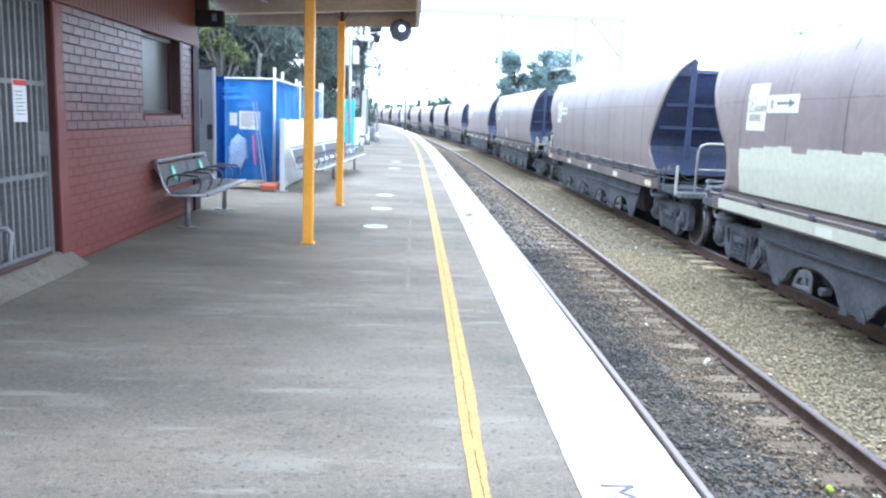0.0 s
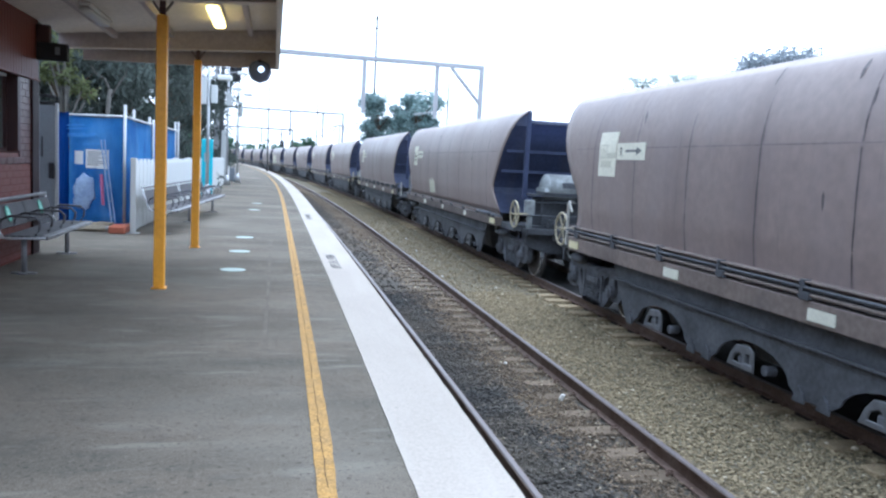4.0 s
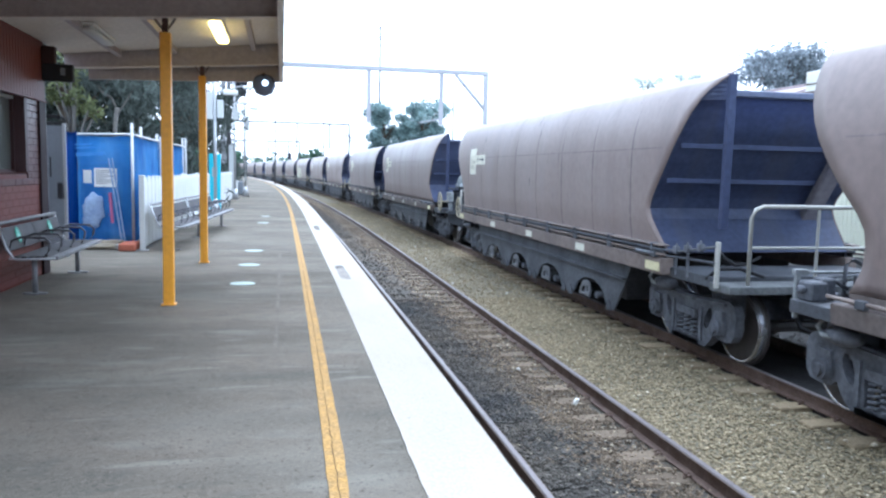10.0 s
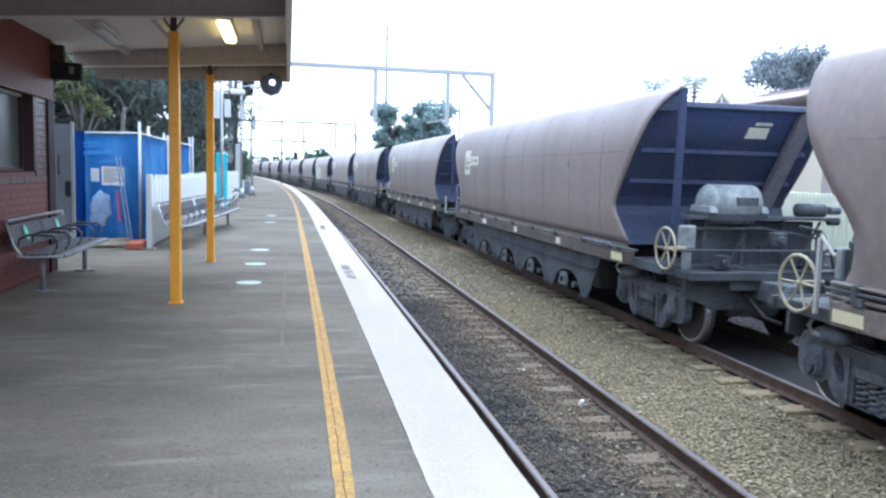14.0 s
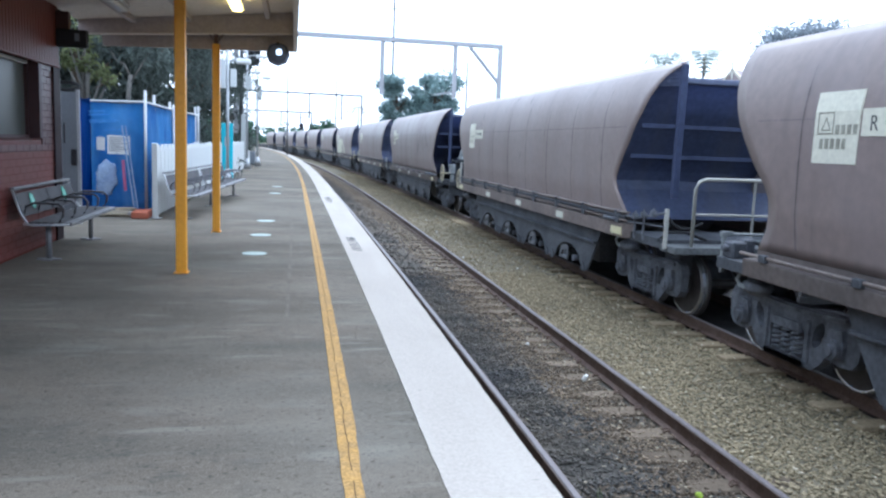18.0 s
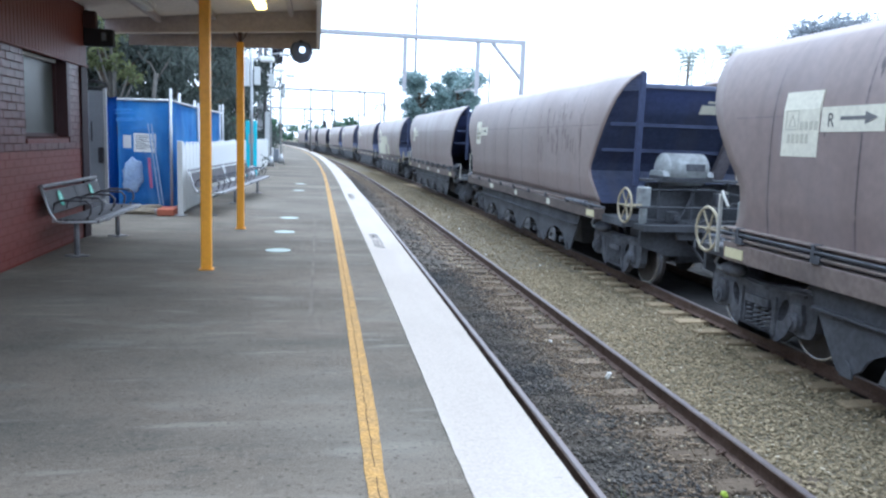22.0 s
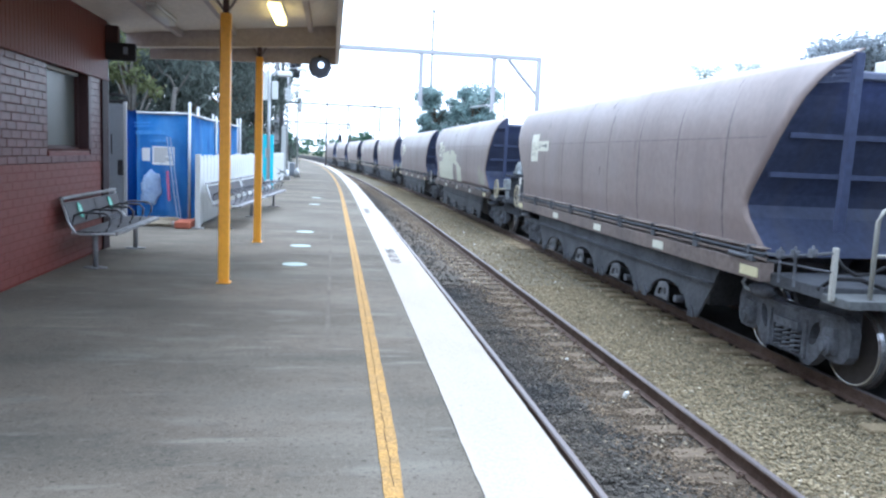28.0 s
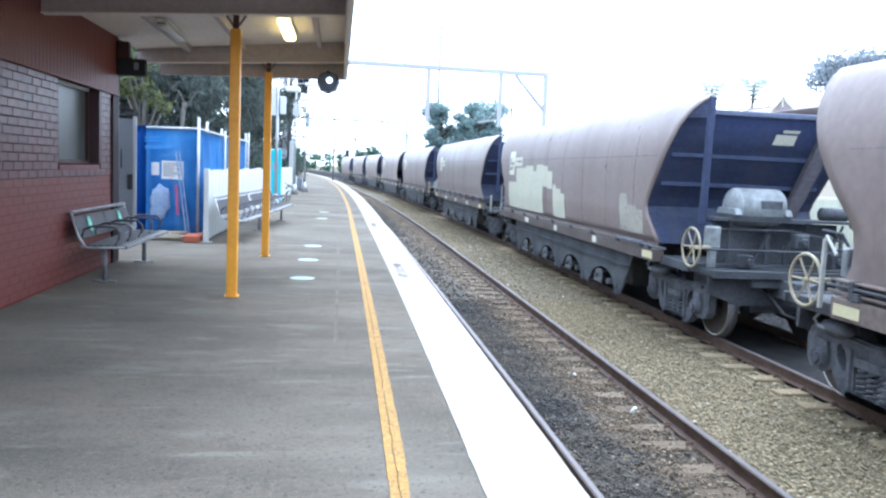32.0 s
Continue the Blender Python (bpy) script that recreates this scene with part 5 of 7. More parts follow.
def tree(x, y, h, spread, label, leaf, clumps, leaves, size, seed, crown_low=0.35, droop=0.0, long=1.6, base=-1.3, group="", bark=None):
    random.seed(seed)
    t = thing("tree", label, "tree", group, m=pose(x, y, base))
    bm = BM()
    lean = (random.uniform(-0.3, 0.3), random.uniform(-0.3, 0.3))
    mid = (lean[0] * 0.5, lean[1] * 0.5, h * 0.4)
    top = (lean[0], lean[1], h * 0.85)
    r0 = h * 0.022
    rod(bm, (0, 0, 0), mid, r0, 8, r0 * 0.7)
    rod(bm, mid, top, r0 * 0.7, 8, r0 * 0.25)
    centres, radii = [], []
    for i in range(clumps):
        u = random.uniform(crown_low, 0.97)
        a = random.uniform(0, 6.28)
        w = spread * random.uniform(0.25, 1.0) * (1.15 - 0.75 * max(0, u - 0.45))
        c = (lean[0] * u + w * math.cos(a), lean[1] * u + w * math.sin(a), h * u)
        k = random.uniform(0.35, 1.0) * spread * 0.4
        centres.append(c)
        radii.append((k, k, k * random.uniform(0.6, 0.95)))
        if i % 2 == 0:
            rod(bm, (lean[0] * u * 0.8, lean[1] * u * 0.8, h * u * 0.75), c, r0 * 0.35, 5, r0 * 0.1)
    part("trunk", bm, bark or BARK, t, smooth=True)
    ob = new("crown", leaf_cloud(centres, radii, leaves, size, leaf, long, seed, droop))
    ob.parent = t
    return t


for i, (x, y, h, s) in enumerate(((-6.2, 25.0, 8.5, 2.6), (-8.6, 30.0, 10.5, 3.2), (-5.4, 32.5, 9.0, 2.6), (-10.8, 24.5, 9.5, 3.2), (-5.2, 40.0, 10.5, 2.7), (-8.5, 42.0, 12.0, 3.6),
                                  (-13.5, 31.0, 11.0, 3.8), (-5.6, 48.5, 12.5, 2.6), (-9.5, 21.5, 7.0, 2.4))):
    tree(x, y, h, s, "tall dark she-oak with drooping needles behind the fence", LEAF_DARK, 50, 23000, 0.063, 100 + i, 0.1, 1.2, 2.6, group="dark trees behind the fence")
tree(-4.3, 18.2, 5.3, 0.62, "slim pale-barked young tree with yellow-green leaves behind the fence", LEAF_LIGHT, 18, 760, 0.05, 60, 0.74, bark=BARK_PALE)
# a bare grey limb forking over the fence
snag = thing("tree", "bent grey tree trunk with nearly bare forked limbs", "tree", m=pose(-4.1, 21.0, -1.3))
bm = BM()
pipe(bm, [(0.1, 0, 0), (0.05, 0, 2.2), (0.02, 0, 3.55), (0.05, 0, 3.95), (0.08, 0.05, 4.25)], 0.055, 8)
trunk = part("trunk", bm, BARK_PALE, snag, smooth=True)
for path, r in (([(0.08, 0.05, 4.2), (-0.05, 0, 4.5), (-0.25, 0, 4.62), (-0.42, 0.05, 4.9), (-0.7, 0.1, 5.3)], 0.028), ([(-0.25, 0, 4.62), (-0.1, 0.1, 5.0), (0.1, 0.1, 5.25), (0.3, 0.1, 5.7)], 0.02),
                ([(0.05, 0, 4.0), (0.35, 0, 4.5), (0.75, 0.1, 5.2)], 0.02)):
    bm = BM()
    pipe(bm, path, r, 6)
    part("limb", bm, BARK_PALE, trunk, smooth=True)
ob = new("crown", leaf_cloud([(-0.6, 0, 5.3), (0.2, 0, 5.6), (0.7, 0.1, 5.3), (-0.2, 0, 5.0)], [(0.55, 0.4, 0.4)] * 4, 1500, 0.05, LEAF_DARK, 1.8, 8))
ob.parent = snag
# crowns beyond the railway wear leaf colours with haze mixed in
tree(10.3, 78.0, 9.5, 2.2, "round green tree beyond the railway", LEAF_FAR_HAZED, 34, 8500, 0.13, 61, 0.5)
tree(14.1, 79.0, 9.8, 3.0, "bushy green tree beyond the railway", LEAF_FAR_HAZED, 36, 8500, 0.13, 62, 0.5)
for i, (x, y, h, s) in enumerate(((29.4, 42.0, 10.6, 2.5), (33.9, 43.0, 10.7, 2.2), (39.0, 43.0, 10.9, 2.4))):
    tree(x, y, h, s, "dense tree behind the houses, its green greyed as by haze", LEAF_HAZE, 60, 18000, 0.11, 70 + i, 0.45, group="trees behind the houses")
for i, (x, y, h) in enumerate(((30.7, 62.0, 10.7), (34.4, 62.0, 11.2))):
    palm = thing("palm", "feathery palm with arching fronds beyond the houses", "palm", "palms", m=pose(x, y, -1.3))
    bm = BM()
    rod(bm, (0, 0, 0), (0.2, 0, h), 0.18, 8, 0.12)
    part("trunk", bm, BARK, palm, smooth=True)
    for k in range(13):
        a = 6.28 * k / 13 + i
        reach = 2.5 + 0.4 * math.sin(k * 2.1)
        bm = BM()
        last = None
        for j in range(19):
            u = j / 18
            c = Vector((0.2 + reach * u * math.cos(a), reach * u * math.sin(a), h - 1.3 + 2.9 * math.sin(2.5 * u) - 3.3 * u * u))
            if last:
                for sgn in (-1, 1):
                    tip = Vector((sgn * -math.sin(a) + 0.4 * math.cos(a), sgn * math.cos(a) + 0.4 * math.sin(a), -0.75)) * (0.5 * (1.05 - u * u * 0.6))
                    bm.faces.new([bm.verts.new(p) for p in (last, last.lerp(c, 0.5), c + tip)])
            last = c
        part("frond", bm, LEAF_PALM_HAZED, palm)
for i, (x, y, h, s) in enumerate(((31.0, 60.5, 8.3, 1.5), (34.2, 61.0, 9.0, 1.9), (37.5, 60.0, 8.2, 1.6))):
    tree(x, y, h, s, "bushy tree below the palms, its colour paled as by haze", LEAF_HAZE, 22, 3600, 0.13, 90 + i, 0.45, group="bushes below the palms")
for i, (x, y, h, s) in enumerate(((-10.5, 70.0, 6.5, 2.6), (-11.5, 84.0, 7.0, 3.0), (-15.0, 100.0, 8.0, 3.6), (-15.0, 120.0, 7.0, 3.6), (-12.5, 140.0, 5.0, 3.0))):
    tree(x, y, h, s, "scrubby green tree at the far end of the platform", LEAF_MID, 20, 3000, 0.22, 80 + i, 0.15, group="far lineside trees")
random.seed(9)
for i in range(26):
    x, y = random.uniform(-60, 70), random.uniform(190, 300)
    tree(x, y, random.uniform(6, 10), random.uniform(3, 5), "hazy green tree in the distance", LEAF_MID, 9, 420, 0.6, 200 + i, 0.2, group="distant trees")

# ---- houses and fence beyond the train ----
# added bank, near black to stand for the shade seen under the train
bm = swept([(9.0, -1.31), (9.2, -0.8), (9.6, -0.2), (10.2, 0.02), (10.9, 0.04), (10.9, -1.31)], STATIONS, True)
for v in bm.verts:
    if v.co.z > -1.2:
        v.co.z += 0.12 * noise.noise((v.co.x, v.co.y * 0.7, 2.0))
thing("embankment", "added near-black bank below the paling fence, standing for shade", "bank", kind="structure", bm=bm, material=SHADE_BED)
wallf = thing("boundary_fence", "tall cream paling fence beyond the railway", "fence")
bm = BM()
prism(bm, [(-0.048, -1.3), (0.048, -1.3), (0.048, 1.23), (0.03, 1.265), (0.0, 1.28), (-0.03, 1.265), (-0.048, 1.23)], "x", -0.012, 0.012)
sheet = finish(bm, FAR_WHITE)
for i in range(190):
    ob = new("paling", sheet)
    ob.parent = wallf
    ob.matrix_basis = pose(11.0, 4.0 + i * 0.118, 0)
for z in (-0.6, 0.8):
    bm = BM()
    span(bm, 11.02, 11.08, 4.0, 26.5, z, z + 0.1)
    part("rail", bm, FAR_WHITE, wallf)


def house(x, y, w, d, wall_h, roof_h, wall_m, roof_m, label):
    h = thing("house", label, "house", "houses beyond the railway", m=pose(x, y, -1.3))
    bm = BM()
    span(bm, 0, w, 0, d, 0, wall_h)
    part("wall", bm, wall_m, h)
    bm = BM()
    prism(bm, [(-0.5, wall_h - 0.05), (d + 0.5, wall_h - 0.05), (d + 0.5, wall_h + 0.06), (d / 2, wall_h + roof_h), (-0.5, wall_h + 0.06)], "x", -0.4, w + 0.4)
    part("roof", bm, roof_m, h)
    bm = BM()
    span(bm, -0.46, -0.4, -0.5, d + 0.5, wall_h - 0.15, wall_h + 0.06)
    part("gutter", bm, ROOF_PALE, h)
    for k in range(2):
        bm = BM()
        span(bm, -0.03, 0.02, d * (0.2 + 0.42 * k), d * (0.2 + 0.42 * k) + 1.2, 1.0, 2.1)
        wi = part("window", bm, GLASS_GREY, h)
        bm = BM()
        span(bm, -0.06, -0.031, d * (0.2 + 0.42 * k) - 0.05, d * (0.2 + 0.42 * k) + 1.25, 0.94, 1.0)
        part("sill", bm, WHITE_PAINT, wi)
    return h


gabled = thing("house", "house with a long pale tiled roof and a small front gable", "house", "houses beyond the railway", m=pose(17.4, 27.4, -1.65))
bm = BM()
span(bm, 0.4, 7.0, 0.3, 10.3, 0, 5.45)
part("wall", bm, CREAM_WALL, gabled)
bm = BM()
prism(bm, [(-0.2, 5.5), (-0.2, 5.62), (3.7, 6.98), (7.6, 5.62), (7.6, 5.5)], "y", 0.0, 10.6)
roof = part("roof", bm, ROOF_TILE, gabled)
bm = BM()
span(bm, 3.6, 3.8, -0.02, 10.62, 6.94, 7.05)
part("ridge_cap", bm, ROOF_TILE, roof, bevel=0.02)
bm = BM()
prism(bm, [(-0.5, 5.6), (-0.5, 5.7), (0.85, 6.55), (2.2, 5.7), (2.2, 5.6)], "x", -0.35, 3.4)
part("front_gable", bm, ROOF_TILE, roof)
for a, b in (((-0.55, 5.62), (0.85, 6.5)), ((2.25, 5.62), (0.85, 6.5))):
    bm = BM()
    prism(bm, [a, b, (b[0], b[1] + 0.12), (a[0], a[1] + 0.12)], "x", -0.4, -0.36)
    part("barge_board", bm, CREAM_WALL, roof)
bm = BM()
span(bm, -0.4, -0.36, 0.8, 0.9, 6.2, 6.85)
part("finial", bm, ROOF_PALE, roof)
bm = BM()
span(bm, -0.28, -0.2, 0.0, 10.6, 5.42, 5.54)
part("gutter", bm, ROOF_PALE, gabled)
for k in range(3):
    bm = BM()
    span(bm, 0.36, 0.41, 1.2 + 3.2 * k, 2.6 + 3.2 * k, 2.2, 3.6)
    wi = part("window", bm, GLASS_GREY, gabled)
    bm = BM()
    span(bm, 0.3, 0.358, 1.1 + 3.2 * k, 2.7 + 3.2 * k, 2.12, 2.2)
    part("sill", bm, WHITE_PAINT, wi)
house(24.0, 40.0, 9.0, 10.0, 3.6, 2.0, CREAM_WALL, ROOF_TILE, "farther house with a dark tiled roof")
hall = thing("flat_roofed_hall", "long dark hall with a deep pale roof fascia", "building", m=pose(16.0, 4.0, -1.3))
bm = BM()
span(bm, 0.3, 9, 0.3, 17.1, 0, 5.35)
part("wall", bm, ROOF_TILE, hall)
bm = BM()
span(bm, 0, 9.3, 0, 17.4, 5.4, 6.12)
part("roof_fascia", bm, ROOF_PALE, hall, bevel=0.02)
bm = BM()
span(bm, -0.03, 0, 0, 17.4, 5.72, 5.75)
part("fascia_joint", bm, BROWN_TRIM, hall)
for k in range(5):
    bm = BM()
    span(bm, 0.26, 0.3, 1.5 + 3.2 * k, 3.0 + 3.2 * k, 2.0, 3.4)
    part("window", bm, GLASS_GREY, hall)
bm = BM()
span(bm, 21.3, 21.85, 20.9, 21.45, -1.3, 14.0)
thing("concrete_mast", "square grey mast beyond the train", "mast", bm=bm, material=CONCRETE, bevel=0.02)


# ---- coal train ----
HALF = 6.7
SIDE = 1.52
SECTION = [(1.44, 1.36), (1.5, 1.8), (SIDE, 2.3), (SIDE, 2.75), (1.49, 3.02), (1.43, 3.27), (1.35, 3.48), (1.24, 3.64), (1.14, 3.73)]


def end_offset(z, far=False):
    """How far the sloping end lies inside the body's top end at height z; the far end is fuller."""
    table = [(1.36, 0.75), (1.6, 0.98), (1.8, 1.16), (1.95, 1.23), (2.1, 1.16), (2.3, 1.0), (2.6, 0.76), (2.97, 0.5), (3.26, 0.32), (3.45, 0.16), (3.6, -0.02), (3.73, -0.2)]
    if far:
        table = [(1.36, 0.78), (1.6, 0.95), (1.8, 1.0), (1.95, 0.98), (2.1, 0.88), (2.36, 0.63), (2.7, 0.36), (3.05, 0.16), (3.3, 0.08), (3.73, 0.0)]
    for (za, a), (zb, b) in zip(table, table[1:]):
        if z <= zb:
            return a + (b - a) * (z - za) / (zb - za)
    return 0.0


LEVELS = [1.36, 1.48, 1.6, 1.7, 1.8, 1.88, 1.95, 2.02, 2.1, 2.2, 2.3, 2.45, 2.6, 2.78, 2.97, 3.12, 3.26, 3.38, 3.5, 3.62, 3.73]


def side_x(z):
    """The body's half width at height z."""
    for (xa, za), (xb, zb) in zip(SECTION, SECTION[1:]):
        if z <= zb:
            return xa + (xb - xa) * (z - za) / (zb - za)
    return SECTION[-1][0]


def wagon_body(far_reach):
    """The curved sides: a thick shell with slanting ends, open at the top; the far end reaches out by far_reach."""
    bm = BM()
    ys = [-1, -0.97, -0.6, -0.2, 0.2, 0.6, 0.97, 1]
    zs = LEVELS

    for s in (-1, 1):
        rows = []
        for z in zs:
            near, far = HALF - end_offset(z), HALF + far_reach - end_offset(z, True)
            rows.append([bm.verts.new((s * side_x(z), (far if y > 0 else near) * y, z)) for y in ys])
        for a, b in zip(rows, rows[1:]):
            for i in range(len(ys) - 1):
                bm.faces.new((a[i], a[i + 1], b[i + 1], b[i]))
    bmesh.ops.recalc_face_normals(bm, faces=bm.faces)
    bmesh.ops.solidify(bm, geom=bm.faces, thickness=0.02)
    return bm


def end_sheet(bm, s, far_reach):
    """The sloping end sheet and the lower return under it."""
    rows = []
    for z in LEVELS[:-2]:
        o = end_offset(z, s > 0) + 0.012 - (far_reach if s > 0 else 0)
        w = side_x(z) - 0.008
        rows.append([bm.verts.new((x * w, s * (HALF - o), z)) for x in (-1, -0.5, 0, 0.5, 1)])
    for a, b in zip(rows, rows[1:]):
        for i in range(4):
            bm.faces.new((a[i], a[i + 1], b[i + 1], b[i]))


def skirt_outline():
    """The plate below the sill, with four round-topped arches."""
    pts = [(-4.75, 1.08), (-4.5, 0.7), (-4.15, 0.22), (-3.95, 0.22)]
    for c in (-3.12, -1.04, 1.04, 3.12):
        pts += [(c - 0.8, 0.24)] + [(c + 0.68 * -math.cos(a), 0.28 + 0.33 * math.sin(a)) for a in np.linspace(0.12, 3.02, 11)] + [(c + 0.8, 0.24)]
    pts += [(3.95, 0.22), (4.15, 0.22), (4.5, 0.7), (4.75, 1.08)]
    return pts


def handwheel(owner, x, y, z, r):
    """A spoked brake wheel facing the side of the wagon."""
    bm = BM()
    pipe(bm, [(x, y + r * math.cos(a), z + r * math.sin(a)) for a in np.linspace(0, 2 * math.pi, 21)], 0.02, 6)
    wheel = part("handwheel", bm, HANDWHEEL, owner, "cream spoked brake handwheel", smooth=True)
    for k in range(6):
        a = math.pi * k / 3
        bm = BM()
        rod(bm, (x + 0.03, y, z), (x, y + r * math.cos(a), z + r * math.sin(a)), 0.014, 5)
        part("spoke", bm, HANDWHEEL, wheel)
    bm = BM()
    rod(bm, (x - 0.02, y, z), (x + 0.3, y, z), 0.03, 8)
    part("hub_shaft", bm, HANDWHEEL, wheel)


def pierced(bm, outline, holes, x0, x1):
    """A plate in the (y, z) plane between x0 and x1, with holes through it."""
    loops = []
    for x in (x0, x1):
        rings = [[bm.verts.new((x, u, v)) for u, v in ring] for ring in [outline] + holes]
        edges = [bm.edges.new((r[i], r[(i + 1) % len(r)])) for r in rings for i in range(len(r))]
        bmesh.ops.triangle_fill(bm, use_beauty=True, use_dissolve=False, edges=edges)
        loops.append(rings)
    for a, b in zip(*loops):
        for i in range(len(a)):
            k = (i + 1) % len(a)
            bm.faces.new((a[i], a[k], b[k], b[i]))


def oval(cy, cz, ry, rz, lean=0.0, n=10):
    return [(cy + ry * math.cos(a) + lean * math.sin(a), cz + rz * math.sin(a)) for a in np.linspace(0, 2 * math.pi, n, endpoint=False)]


def bogie_frame(bm, side):
    """A cast side frame: boxy pedestals, a leaning window beside each, and an open spring nest in the middle."""
    x = side * 1.02
    half = [(0.0, 0.78), (0.42, 0.8), (0.72, 0.83), (0.98, 0.83), (1.1, 0.78), (1.16, 0.66), (1.14, 0.4), (1.07, 0.31), (0.9, 0.29), (0.76, 0.3), (0.68, 0.36), (0.6, 0.24), (0.46, 0.13), (0.0, 0.11)]
    outline = half + [(-u, v) for u, v in reversed(half[1:-1])]
    nest = [(-0.29, 0.21), (0.29, 0.21), (0.31, 0.5), (0.24, 0.56), (-0.24, 0.56), (-0.31, 0.5)]
    pierced(bm, outline, [oval(0.52, 0.53, 0.085, 0.15, 0.05), oval(-0.52, 0.53, 0.085, 0.15, -0.05), nest], x - 0.06, x + 0.06)
    # raised rim along the top chord, then the bearing caps
    for s in (-1, 1):
        prism(bm, [(0.0, 0.72), (0.0, 0.76), (s * 0.5, 0.78), (s * 0.95, 0.8), (s * 0.95, 0.76), (s * 0.5, 0.73)], "x", x + side * 0.05, x + side * 0.1)
        prism(bm, [(s * 0.7, 0.5), (s * 0.74, 0.66), (s * 0.92, 0.68), (s * 0.97, 0.5), (s * 0.94, 0.38), (s * 0.74, 0.38)], "x", x + side * 0.05, x + side * 0.11)
        rod(bm, (x, s * 0.83, 0.462), (x + side * 0.16, s * 0.83, 0.462), 0.11, 14)
        rod(bm, (x + side * 0.16, s * 0.83, 0.462), (x + side * 0.19, s * 0.83, 0.462), 0.065, 10)
        for a in range(3):
            u, v = s * 0.83 + 0.075 * math.cos(2.1 * a + 0.5), 0.462 + 0.075 * math.sin(2.1 * a + 0.5)
            rod(bm, (x + side * 0.16, u, v), (x + side * 0.175, u, v), 0.014, 6)
        span(bm, x + side * 0.05, x + side * 0.09, s * 0.34, s * 0.4, 0.2, 0.66)
    span(bm, x - 0.1, x + 0.12, -0.25, 0.25, 0.5, 0.6)
    span(bm, x - 0.1, x + side * 0.1, -0.36, 0.36, 0.13, 0.2)


def wheelset_mesh():
    disc, tread = BM(), BM()
    rod(disc, (-0.98, 0, 0), (0.98, 0, 0), 0.075, 10)
    for s in (-1, 1):
        rod(disc, (s * 0.69, 0, 0), (s * 0.79, 0, 0), 0.39, 28)
        rod(disc, (s * 0.7, 0, 0), (s * 0.818, 0, 0), 0.459, 40)
        rod(disc, (s * 0.69, 0, 0), (s * 0.737, 0, 0), 0.49, 40)
        rod(disc, (s * 0.8, 0, 0), (s * 0.84, 0, 0), 0.14, 14)
        for k in range(3):
            a = 2.1 * k
            rod(disc, (s * 0.8, 0.25 * math.cos(a), 0.25 * math.sin(a)), (s * 0.806, 0.25 * math.cos(a), 0.25 * math.sin(a)), 0.03, 8)
    # the running surface, then the polished chamfer round its outer edge
    rings = [[tread.verts.new((x, r * math.cos(a), r * math.sin(a))) for a in np.linspace(0, 2 * math.pi, 44, endpoint=False)] for x, r in ((0.738, 0.463), (0.806, 0.462), (0.822, 0.446), (0.8195, 0.43), (0.816, 0.42))]
    for low, high in zip(rings, rings[1:]):
        for k in range(44):
            tread.faces.new((low[k], high[k], high[(k + 1) % 44], low[(k + 1) % 44]))
    return finish(disc, WHEEL_RUST), finish(tread, TREAD)


DISC_MESH, TREAD_MESH = wheelset_mesh()
AXLES = []


def bar_row(parent, x, y0, z, widths, height, material, name="digit_bar"):
    for w in widths:
        if w > 0:
            bm = BM()
            span(bm, x - 0.003, x + 0.003, y0 - w, y0, z, z + height)
            part(name, bm, material, parent)
        y0 -= abs(w) + 0.03


def side_stripe(s, y, half, proud, top, seed, low=1.44):
    """A dirty stripe down one side of the body, with uneven borders, thinning out towards the top."""
    bm = BM()
    zs = np.linspace(low, top, 15 if top - low > 1 else 5)
    rows = []
    for z in zs:
        u = (z - low) / (top - low)
        wide = half * (0.8 + 0.5 * noise.noise((z * 3.0, seed * 1.7, 0.3))) * min(1.0, 3.5 * (1 - u) + 0.12) * (1.0 if top - low > 1 else min(1.0, 0.2 + 3 * u))
        mid = y + 0.012 * noise.noise((z * 0.9, seed * 2.3, 4.0))
        rows.append([bm.verts.new((s * (side_x(z) + proud), mid + k * wide, z)) for k in (-1, 1)])
    for a, b in zip(rows, rows[1:]):
        bm.faces.new((a[0], a[1], b[1], b[0]) if s > 0 else (a[1], a[0], b[0], b[1]))
    return bm


